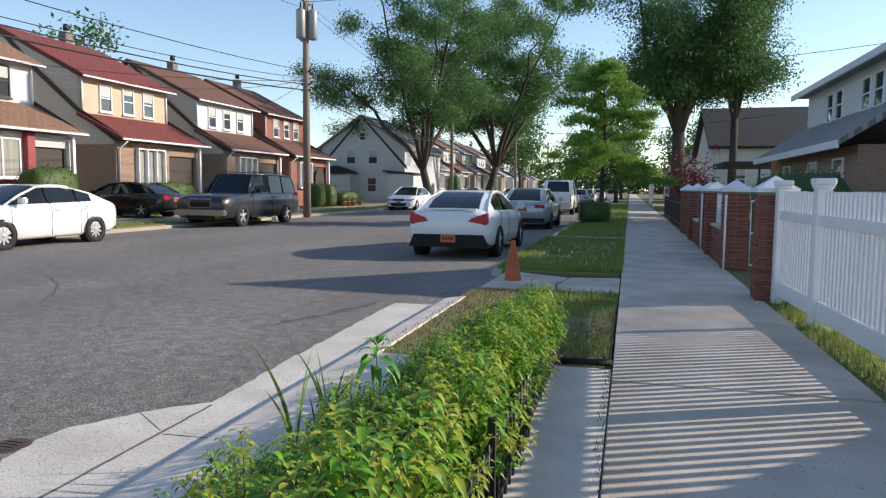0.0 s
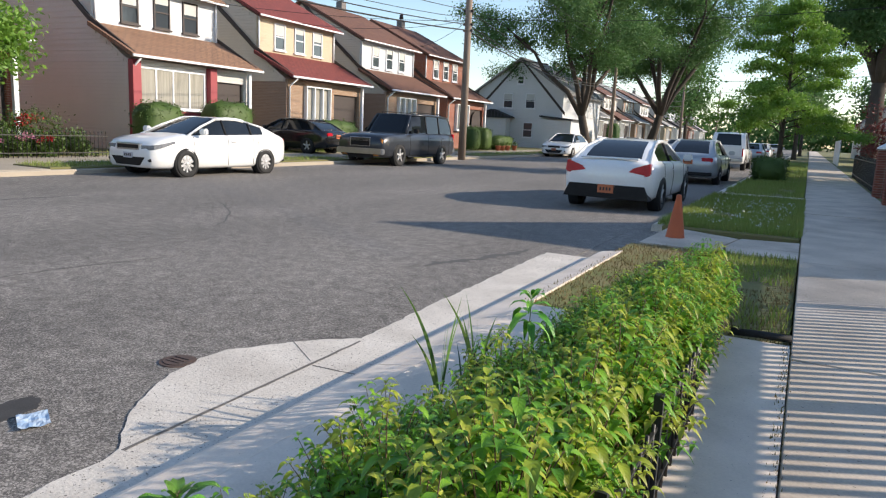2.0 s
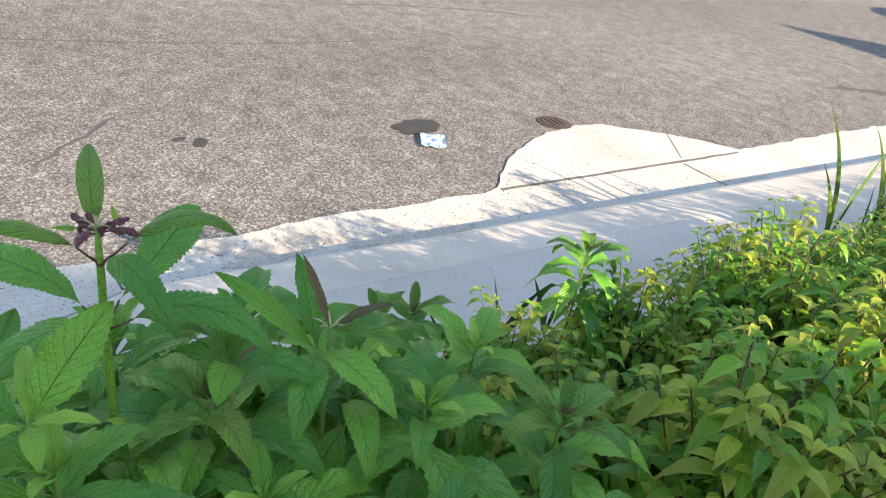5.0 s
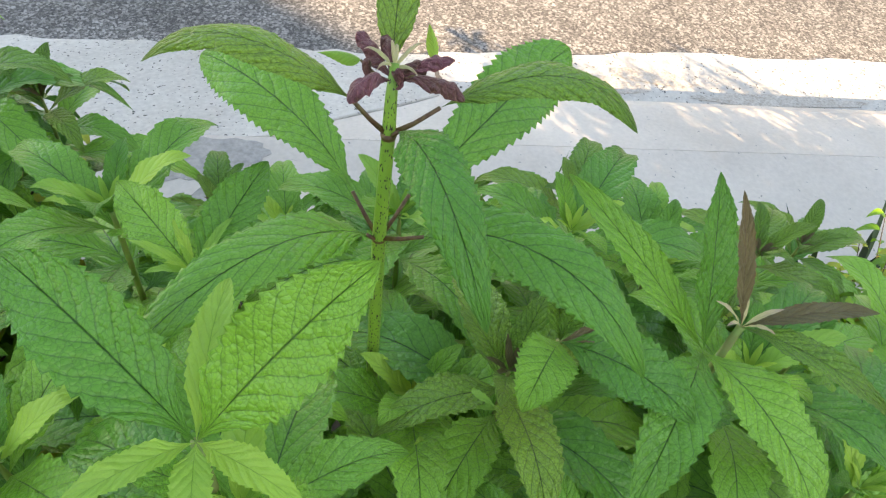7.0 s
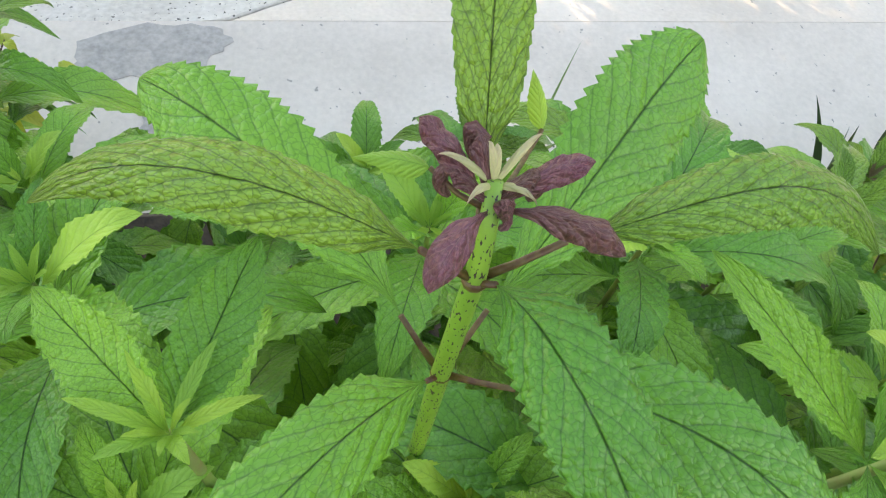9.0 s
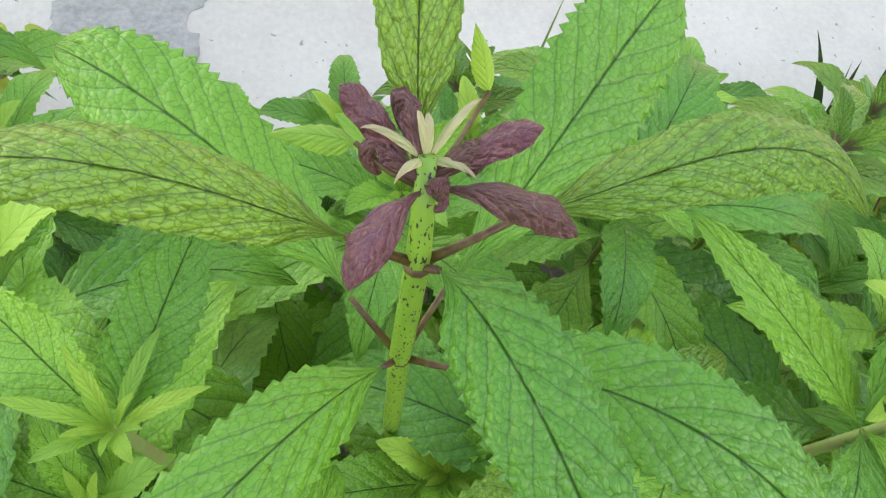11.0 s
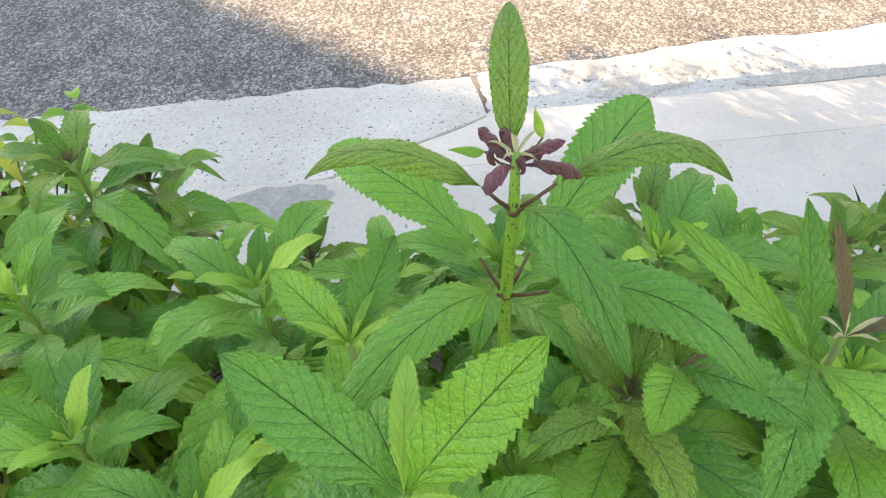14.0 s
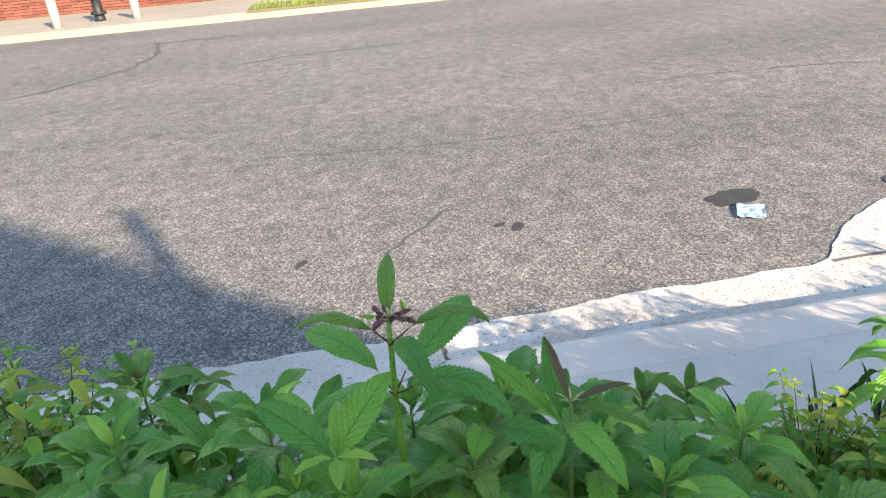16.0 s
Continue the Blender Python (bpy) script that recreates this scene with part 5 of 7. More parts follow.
def car(m, label, paint, L, W, H, wb, cabin, r=0.32, style=SEDAN, spokes=5, category="car", rear=None, tint=None, kit=True, zscale=1.0, doors=(0.02,), plate=PLATE, lamp=CLEARLAMP, grille=PLASTIC, tumble=0.26):
    """A car that fronts +y, standing at z = 0, its wheels' middle at the origin. cabin: rear base, rear roof, front roof, front base, as parts of its length."""
    root = thing("car", m, label, category, "parked cars")
    hw = W / 2
    tint = tint or CARGLASS

    def ring(f):
        s = style
        for a, b in zip(s, s[1:]):
            if a[0] <= f <= b[0]:
                t = (f - a[0]) / (b[0] - a[0])
                q = [a[i] + (b[i] - a[i]) * t for i in range(5)]
                break
        _, zb, zs, zt, k = q
        zs, zt, k = zs * zscale, zt * zscale, k * hw
        return [(0.0, zb), (k * 0.86, zb), (k * 0.965, zb + 0.07), (k * 0.995, zb + (zs - zb) * 0.4), (k, zb + (zs - zb) * 0.72), (k * 0.965, zs), (k * 0.90, zs + (zt - zs) * 0.55), (k * 0.6, zt - 0.012), (0.0, zt)]
    bm = bmesh.new()
    stations = sorted(set([s[0] for s in style] + [-.3, -.1, .1, .23, .33]))
    rows = []
    for f in stations:
        p = ring(f)
        rows.append([bm.verts.new((x, f * L, z)) for x, z in p] + [bm.verts.new((-x, f * L, z)) for x, z in p[-2:0:-1]])
    for a, b in zip(rows, rows[1:]):
        for i in range(len(a)):
            j = (i + 1) % len(a)
            bm.faces.new((a[i], b[i], b[j], a[j]))
    bm.faces.new(rows[0])
    bm.faces.new(rows[-1][::-1])
    bmesh.ops.recalc_face_normals(bm, faces=bm.faces)
    body = part("body", bm, paint, root, smooth=True)
    # cabin
    b0, r0, r1, b1 = [c * L for c in cabin]
    st = [(b0, 0.0), (b0 + (r0 - b0) * 0.5, 0.56), (r0, 0.90), (r0 + (r1 - r0) * 0.25, 0.985), (r0 + (r1 - r0) * 0.6, 1.0), (r1, 0.95), (r1 + (b1 - r1) * 0.5, 0.52), (b1, 0.0)]
    g, rf = bmesh.new(), bmesh.new()
    base = []
    for yy, k in st:
        p = ring(min(max(yy / L, style[0][0]), style[-1][0]))
        zb = p[6][1] - 0.02
        wbase, ztop = p[6][0] * 0.985, zb + (H - zb) * k
        wt = wbase * (1 - tumble * k)
        base.append(((wbase, yy, zb), (wt, yy, max(ztop - 0.03 * k, zb)), (wt * 0.75, yy, ztop + 0.004 * k), (0, yy, ztop + 0.012 * k)))
    for i, (a, b) in enumerate(zip(base, base[1:])):
        roof = 2 <= i <= 4
        for s in (-1, 1):
            for j in range(3):
                tgt = rf if (roof and j > 0) or (i == 0 and j == 0) or (i < 2 and j == 1) else g
                q = [(s * v[0], v[1], v[2]) for v in (a[j], b[j], b[j + 1], a[j + 1])]
                if len({tuple(round(c, 4) for c in v) for v in q}) < 3:
                    continue
                f = tgt.faces.new([tgt.verts.new(v) for v in q])
                f.smooth = True
    for q in (g, rf):
        bmesh.ops.remove_doubles(q, verts=q.verts, dist=0.0005)
        bmesh.ops.recalc_face_normals(q, faces=q.faces)
    part("glass", g, tint, root, smooth=True)
    part("roof", rf, paint, root, smooth=True)
    for s in (-1, 1):
        for i0, i1, rr in ((0, 2, 0.028), (5, 7, 0.03)):
            bm = bmesh.new()
            tube(bm, [(s * base[i][1][0], base[i][1][1], base[i][1][2]) for i in range(i0, i1 + 1)], rr, 6)
            part("pillar", bm, paint, root, smooth=True)
        bm = bmesh.new()
        tube(bm, [(s * base[i][1][0], base[i][1][1], base[i][1][2]) for i in range(2, 6)], 0.045, 6)
        part("pillar", bm, paint, root, smooth=True)
        for d in doors:
            yy = d * L
            k = [b for b in base if b[0][1] <= yy][-1]
            k2 = [b for b in base if b[0][1] > yy][0]
            t = (yy - k[0][1]) / (k2[0][1] - k[0][1])
            lo, hi = Vector(k[0]).lerp(Vector(k2[0]), t), Vector(k[1]).lerp(Vector(k2[1]), t)
            bm = bmesh.new()
            tube(bm, [(s * lo.x * 1.004, yy, lo.z), (s * hi.x * 1.004, yy, hi.z)], 0.03, 6)
            part("pillar", bm, PLASTIC, root)
        for d in (*doors, cabin[3] - 0.035, (cabin[0] + cabin[1]) / 2 + 0.06):
            p = ring(d)
            bm = bmesh.new()
            tube(bm, [(s * x * 1.002, d * L, z) for x, z in p[2:7]], 0.006, 4)
            part("door_seam", bm, PLASTIC, body)
        for d in doors:
            p = ring(d)
            part("door_handle", boxbm(s * p[4][0] - 0.015, s * p[4][0] + 0.02, d * L - 0.28, d * L - 0.1, p[5][1] - 0.13, p[5][1] - 0.10, 0.008), paint, body)
        p = ring(cabin[3] - 0.07)
        part("mirror", boxbm(s * (hw + 0.09) - 0.1, s * (hw + 0.09) + 0.1, (cabin[3] - 0.08) * L - 0.07, (cabin[3] - 0.08) * L + 0.07, p[6][1] + 0.02, p[6][1] + 0.17, 0.03, 2), paint if style is SEDAN else PLASTIC, root)
    # wheels
    tm, rm = wheel_meshes(r, 0.22, spokes)
    for s in (-1, 1):
        for yy in (-wb / 2, wb / 2):
            # Dark disc on the uncut body, painting the shade of the wheel well.
            a = bmesh.new()
            revolve(a, [(r + 0.04, -0.20), (r + 0.04, 0.004), (r + 0.015, 0.006), (0.01, -0.03)])
            o = part("wheel_arch", a, PLASTIC, root)
            o.matrix_local = Matrix.Translation((s * hw * 0.992, yy, r)) @ Matrix.Rotation(0 if s > 0 else math.pi, 4, "Z")
            o = new("wheel", tm)
            o.parent = root
            o.matrix_local = Matrix.Translation((s * (hw - 0.085), yy, r)) @ Matrix.Rotation(0 if s > 0 else math.pi, 4, "Z")
            q = new("rim", rm)
            q.parent = o
    # rear and front fittings
    zr, zf = ring(-.47), ring(.47)
    yr, yf = -L / 2, L / 2
    bz = zr[5][1]
    if rear == "wide":
        for s in (-1, 1):
            bm = bmesh.new()
            prism(bm, [(hw * 0.42 * s, bz - 0.10), (hw * 0.50 * s, bz - 0.03), (hw * 0.88 * s, bz + 0.09), (hw * 0.91 * s, bz - 0.12), (hw * 0.84 * s, bz - 0.16)], "y", yr - 0.005, yr + 0.30)
            bmesh.ops.recalc_face_normals(bm, faces=bm.faces)
            part("tail_light", bevel(bm, 0.015, 2), REDLAMP, root)
        part("diffuser", prismbm([(-hw * 0.92, 0.24), (-hw * 0.80, 0.50), (hw * 0.80, 0.50), (hw * 0.92, 0.24)], "y", yr - 0.014, yr + 0.30), PLASTIC, root)
        part("spoiler", boxbm(-hw * 0.62, hw * 0.62, yr + 0.10, yr + 0.20, zr[8][1] + 0.01, zr[8][1] + 0.05, 0.015), paint, root)
    elif rear == "tall":
        for s in (-1, 1):
            part("tail_light", boxbm(s * hw * 0.88 - 0.06, s * hw * 0.88 + 0.06, yr - 0.01, yr + 0.1, bz - 0.28, bz + 0.12, 0.012), REDLAMP, root)
        part("rear_bumper", boxbm(-hw * 0.96, hw * 0.96, yr - 0.08, yr + 0.15, 0.45, 0.65, 0.03), CHROME, root)
    else:
        for s in (-1, 1):
            part("tail_light", boxbm(s * hw * 0.64 - hw * 0.2, s * hw * 0.64 + hw * 0.2, yr - 0.002, yr + 0.25, bz - 0.11, bz + 0.03, 0.02, 2), REDLAMP, root)
        part("rear_bumper", boxbm(-hw * 0.84, hw * 0.84, yr - 0.012, yr + 0.16, 0.30, 0.42, 0.02), PLASTIC, root)
    zp = 0.42 if rear == "wide" else bz - 0.12 if rear != "tall" else 0.55
    pl = part("number_plate", boxbm(-0.155, 0.155, yr - 0.024, yr + 0.02, zp - 0.08, zp + 0.08, 0.004), plate, root)
    for i in range(4):
        part("bar", boxbm(-0.11 + i * 0.06, -0.075 + i * 0.06, yr - 0.028, yr - 0.0235, zp - 0.03, zp + 0.03), TRIM_SHADE_DARK, pl)
    for s in (-1, 1):
        if style is SEDAN:
            bm = prismbm([(s * hw * u, yf - v) for u, v in ((0.50, 0.0), (0.72, 0.022), (0.86, 0.085), (0.95, 0.24), (1.0, 0.58), (0.93, 0.56), (0.60, 0.2))], "z", zf[5][1] - 0.14, zf[5][1] - 0.03)
            for v in bm.verts:
                v.co.z += (yf - v.co.y) * 0.20 * (1.0 if v.co.z > zf[5][1] - 0.1 else 1.45)
            part("headlight", bm, lamp, root)
        else:
            part("headlight", boxbm(s * hw * 0.74 - hw * 0.18, s * hw * 0.74 + hw * 0.18, yf - 0.2, yf - 0.005, zf[5][1] - 0.22, zf[5][1] - 0.02, 0.03, 2), lamp, root)
        part("fog_light", boxbm(s * hw * 0.66 - 0.12, s * hw * 0.66 + 0.12, yf - 0.12, yf - 0.01, 0.36, 0.43, 0.02), PLASTIC if style is SEDAN else lamp, root)
    gd = 0.14 if style is SEDAN else 0.30
    part("grille_surround", boxbm(-hw * 0.45, hw * 0.45, yf - 0.2, yf + 0.001, zf[5][1] - gd - 0.02, zf[5][1] + 0.02, 0.02), CHROME, root)
    gr = part("grille", boxbm(-hw * 0.42, hw * 0.42, yf - 0.2, yf + 0.004, zf[5][1] - gd, zf[5][1] + 0.0, 0.02), grille, root)
    for i in range(1 if style is SEDAN else 3):
        part("bar", boxbm(-hw * 0.42, hw * 0.42, yf - 0.01, yf + 0.012, zf[5][1] - 0.115 + i * 0.045, zf[5][1] - 0.105 + i * 0.045), CHROME, gr)
    part("air_intake", prismbm([(-hw * 0.62, 0.46), (-hw * 0.44, 0.27), (hw * 0.44, 0.27), (hw * 0.62, 0.46)], "y", yf - 0.2, yf + 0.008), PLASTIC, root)
    pl = part("number_plate", boxbm(-0.155, 0.155, yf - 0.02, yf + 0.016, 0.43, 0.56, 0.004), plate, root)
    for i in range(4):
        part("bar", boxbm(-0.11 + i * 0.06, -0.075 + i * 0.06, yf + 0.0155, yf + 0.02, 0.47, 0.53), TRIM_SHADE_DARK, pl)
    for s in (-1, 1):
        bm = bmesh.new()
        tube(bm, [(s * 0.1, base[6][1][1] + 0.05, base[6][3][2] * 0.55 + base[7][0][2] * 0.45), (s * 0.55, base[7][0][1] - 0.03, base[7][0][2] + 0.04)], 0.008, 4)
        part("wiper", bm, PLASTIC, root)
    return root


SCAB = (-0.44, -0.24, 0.06, 0.27)
car(pose(-13.86, 16.4, 0, 0, 0, 180), "white compact sedan parked at the opposite kerb", PAINT_WHITE, 4.53, 1.78, 1.43, 2.70, (-0.43, -0.17, 0.04, 0.28), spokes=10, zscale=1.05, doors=(0.0, -0.2), plate=PLATE_W)
suv = car(pose(-14.2, 26.8, 0, 0, 0, 180), "dark grey large utility vehicle with chrome bumper and roof rails", PAINT_GREY, 5.55, 2.0, 1.92, 3.3, (-0.495, -0.44, 0.10, 0.20), 0.39, BOXY, category="car", rear="tall", doors=(-0.09, -0.28), lamp=AMBERLAMP, grille=PLASTIC, tumble=0.15, zscale=1.07)
part("front_bumper", boxbm(-0.98, 0.98, 2.62, 2.86, 0.42, 0.62, 0.04, 2), CHROME, suv)
for s in (-1, 1):
    bm = bmesh.new()
    tube(bm, [(s * 0.62, -2.1, 1.93), (s * 0.62, -2.0, 1.98), (s * 0.62, 0.3, 1.98), (s * 0.62, 0.4, 1.93)], 0.018, 6)
    part("roof_rail", bm, PLASTIC, suv)
    part("side_step", boxbm(s * 0.95 - 0.08, s * 0.95 + 0.08, -1.1, 1.1, 0.30, 0.36, 0.02), PLASTIC, suv)
car(pose(-20.2, 27.75, 0.13, 0, 0, 90), "black sedan parked in a driveway", PAINT_BLACK, 4.7, 1.8, 1.43, 2.75, SCAB)
car(pose(-14.0, 47.3, 0, 0, 0, 180), "white sedan parked beyond the utility pole", PAINT_WHITE, 4.9, 1.85, 1.48, 2.83, SCAB, grille=PLASTIC)
car(pose(-3.4, 18.9, 0, 0, 0, 0), "white two-door coupe with dark rear diffuser", PAINT_WHITE, 4.62, 1.82, 1.39, 2.85, (-0.46, -0.20, 0.03, 0.27), 0.34, rear="wide", doors=(-0.06,))
car(pose(-3.47, 29.6, 0, 0, 0, 0), "silver sedan parked at the kerb", PAINT_SILVER, 4.82, 1.83, 1.46, 2.79, SCAB)
truck = car(pose(-3.9, 44.6, 0, 0, 0, 0), "white pickup truck with red tail lights", PAINT_WHITE, 5.9, 2.05, 1.95, 3.6, (-0.12, -0.09, 0.13, 0.22), 0.42, BOXY, category="truck", rear="tall", doors=(0.02,), tumble=0.16)
part("tailgate", boxbm(-0.9, 0.9, -2.98, -2.90, 0.7, 1.28, 0.02), PAINT_WHITE, truck)
for x, y in ((-3.6, 58), (-3.7, 70), (-13.9, 66), (-3.7, 95), (-13.9, 88)):
    car(pose(x, y, 0, 0, 0, 0 if x > -9 else 180), "pale sedan parked far along the street", PAINT_SILVER if y in (58, 88) else PAINT_WHITE, 4.7, 1.8, 1.45, 2.75, SCAB)

# ---------- utility poles and cables ----------
WOOD_POLE = mat("weathered_pole_wood", (0.30, 0.23, 0.18), (0.21, 0.16, 0.125), 0.9, 3, bump=0.5, stretch=(6, 6, 0.4))
TIN = mat("grey_galvanised", (0.36, 0.37, 0.38), (0.30, 0.31, 0.32), 0.5, 4, metal=0.4)


def pole(x, y, h, cans=True):
    root = thing("utility_pole", pose(x, y, 0.1), "weathered wooden utility pole" + (" with grey transformers" if cans else " with cable arms"), "pole", "utility poles")
    bm = bmesh.new()
    tube(bm, [(0, 0, 0), (0, 0, h * 0.5), (0, 0, h)], [0.17, 0.145, 0.115], 14)
    part("shaft", bm, WOOD_POLE, root, smooth=True)
    if cans:
        for a in (0.2, 2.3, 4.4):
            bm = bmesh.new()
            c = Vector((0.30 * math.cos(a), 0.30 * math.sin(a), 0))
            tube(bm, [c + Vector((0, 0, z)) for z in (7.62, 7.68, 8.75, 8.82, 8.9)], [0.15, 0.2, 0.2, 0.19, 0.08], 14)
            k = part("transformer", bm, TIN, root, "grey transformer can", smooth=True)
            bm = bmesh.new()
            tube(bm, [c + Vector((0, 0, 8.9)), c + Vector((0, 0, 9.15))], [0.04, 0.03], 8)
            part("insulator", bm, TRIM_SHADE_DARK, k)
        part("crossarm", boxbm(-0.06, 0.06, -0.5, 0.5, 9.2, 9.3), WOOD_POLE, root)
    for z in (5.5, 5.75, 6.3):
        part("bracket", boxbm(-0.22, 0.22, -0.05, 0.05, z - 0.05, z + 0.05, 0.01), TRIM_SHADE_DARK, root)
    return root


pole(-13.52, 30.94, 10.4)
pole(-14.9, 62, 10.0, False)
pole(-14.9, 97, 10.0, False)
pole(-14.9, 135, 10.0, False)
pole(-14.9, -8, 10.0, False)
CABLE = mat("black_cable", (0.012, 0.012, 0.013), (0.02, 0.02, 0.02), 0.6, 10)
WIRES = [((-13.5, -8), (-13.5, 30.9), 5.5, 0.028, 0.9), ((-13.6, -8), (-13.6, 30.9), 5.75, 0.02, 0.9), ((-13.4, -8), (-13.4, 30.9), 6.3, 0.014, 0.8), ((-13.5, -8), (-13.5, 30.9), 6.0, 0.012, 1.0),
         ((-13.5, 30.9), (-14.9, 62), 5.5, 0.028, 0.8), ((-13.5, 30.9), (-14.9, 62), 5.75, 0.02, 0.9), ((-13.5, 30.9), (-14.9, 62), 6.3, 0.014, 0.8), ((-13.4, 30.9), (-14.7, 62), 9.1, 0.01, 0.6), ((-13.6, 30.9), (-15.1, 62), 9.0, 0.01, 0.7),
         ((-14.9, 62), (-14.9, 97), 5.6, 0.025, 0.7), ((-14.9, 62), (-14.9, 97), 6.2, 0.014, 0.7), ((-14.9, 62), (-14.9, 97), 9.0, 0.01, 0.6), ((-13.3, -8), (-13.3, 30.9), 9.2, 0.01, 0.9), ((-13.7, -8), (-13.7, 30.9), 9.0, 0.01, 1.0),
         ((-13.5, 30.9), (8, 28), 6.0, 0.01, 0.5), ((-14.9, 62), (9, 52), 6.2, 0.012, 0.6), ((-14.9, 62), (6, 75), 6.0, 0.012, 0.6), ((-13.5, 30.9), (-22, 30), 5.9, 0.01, 0.3), ((-13.5, 30.9), (-22, 40), 5.9, 0.01, 0.3), ((-13.5, 30.9), (-23, 22), 5.9, 0.01, 0.3), ((-14.9, 97), (10, 97), 6.5, 0.014, 0.8), ((-13.5, 30.9), (16, 19), 9.2, 0.012, 0.9)]
for (x0, y0), (x1, y1), z, r, sag in WIRES:
    t = thing("cable", pose(x0, y0, z + 0.1), "thin black overhead cable strung between poles", "cable", "overhead cables")
    bm = bmesh.new()
    tube(bm, [((x1 - x0) * k / 14, (y1 - y0) * k / 14, -sag * 4 * (k / 14) * (1 - k / 14)) for k in range(15)], r, 5)
    part("wire", bm, CABLE, t)

# ---------- trees and hedges ----------
BARK = mat("bark", (0.085, 0.065, 0.05), (0.05, 0.04, 0.032), 0.95, 4, bump=0.8, stretch=(3, 3, 0.5))
FOLI = mat("tree_leaves", (0.105, 0.215, 0.062), (0.078, 0.165, 0.05), 0.6, 0.5, trans=0.45, fine=6)
FOLI_DARK = mat("dark_tree_leaves", (0.085, 0.18, 0.05), (0.06, 0.135, 0.04), 0.6, 0.5, trans=0.45, fine=6)
FOLI_BRIGHT = mat("bright_tree_leaves", (0.20, 0.36, 0.05), (0.14, 0.27, 0.04), 0.55, 0.5, trans=0.4, fine=6)
FOLI_RED = mat("red_leaves", (0.16, 0.03, 0.025), (0.10, 0.02, 0.02), 0.6, 0.5, trans=0.25, fine=6)
HEDGE = mat("hedge_leaves", (0.075, 0.13, 0.02), (0.05, 0.095, 0.016), 0.6, 3, trans=0.2, fine=20)


def leaf_cloud(name, centres, radius, count, size, material, parent, seed, flat=0.75):
    """Many small leaves, scattered round the given centres."""
    g = np.random.RandomState(seed)
    c = np.repeat(np.array([tuple(p) for p in centres]), count, axis=0)
    n = len(c)
    c = c + g.normal(0, 1, (n, 3)) * radius * np.array([1, 1, flat])
    a = g.normal(0, 1, (n, 3))
    a /= np.linalg.norm(a, axis=1)[:, None]
    b = np.cross(a, g.normal(0, 1, (n, 3)))
    b /= np.linalg.norm(b, axis=1)[:, None]
    s = (size * g.uniform(0.6, 1.3, n))[:, None]
    v = np.stack([c - a * s, c + b * s * 0.5, c + a * s, c - b * s * 0.5], 1).reshape(-1, 3)
    me = bpy.data.meshes.new(name)
    me.from_pydata(v.tolist(), [], [(4 * i, 4 * i + 1, 4 * i + 2, 4 * i + 3) for i in range(n)])
    me.materials.append(material)
    ob = new(name, me)
    ob.parent = parent
    return tagged(ob, kind="stuff")


def tree(x, y, h, spread, seed, material, label, forks=4, clear=0.3, r=0.3, tips=110, count=60, size=0.2, clump=0.85, lean=0.0, z=0.12):
    rng = random.Random(seed)
    root = thing("tree", pose(x, y, z), label, "tree", "street trees")
    bm = bmesh.new()
    ends = []
    fork = Vector((lean * 0.3, 0, h * clear))
    tube(bm, [(0, 0, -0.1), (0, 0, 0.3), fork * 0.5, fork], [r * 1.35, r * 1.05, r * 0.95, r * 0.85], 10)
    part("trunk", bm, BARK, root, smooth=True)
    per = max(1, tips // (forks * 9))
    for i in range(forks):
        a = 2 * math.pi * (i + rng.uniform(-0.3, 0.3)) / forks
        up = (0.97, 0.66, 0.88, 0.56, 0.93, 0.74, 0.82)[i % 7]
        out = spread * rng.uniform(0.28, 0.40) * (1.75 - 0.9 * up)
        top = Vector((math.cos(a) * out + lean, math.sin(a) * out, h * up))
        sp = [fork - Vector((0, 0, 0.2)), fork + Vector((math.cos(a) * out * 0.35, math.sin(a) * out * 0.35, h * 0.22)), top * 0.65 + Vector((0, 0, h * 0.12)), top]
        bm = bmesh.new()
        wob = [Vector((rng.gauss(0, 0.02), rng.gauss(0, 0.02), 0)) * h * (0.3 < k / 6 < 1) for k in range(7)]
        tube(bm, [bez(sp, k / 6) + wob[k] for k in range(7)], [r * q for q in (0.62, 0.55, 0.46, 0.36, 0.26, 0.16, 0.06)], 8)
        limb = part("limb", bm, BARK, root, smooth=True)
        for j in range(9):
            t = 0.30 + 0.70 * j / 8
            o = bez(sp, t)
            b = rng.uniform(0, 6.28)
            ln = spread * rng.uniform(0.20, 0.46) * (1.1 - 0.5 * t)
            e = o + Vector((math.cos(b) * ln, math.sin(b) * ln, ln * rng.uniform(-0.15, 0.5)))
            bm = bmesh.new()
            mid = o.lerp(e, 0.5) + Vector((0, 0, ln * 0.12))
            tube(bm, [o, mid, e], [r * 0.2 * (1.2 - t), r * 0.12 * (1.2 - t), 0.012], 5)
            part("branch", bm, BARK, limb, smooth=True)
            for k in range(per):
                u = rng.uniform(0.35, 1.05)
                ends.append(o.lerp(e, u) + Vector((rng.gauss(0, 0.4), rng.gauss(0, 0.4), rng.gauss(0, 0.3))))
    leaf_cloud("crown", ends, clump, count, size, material, root, seed)
    return root


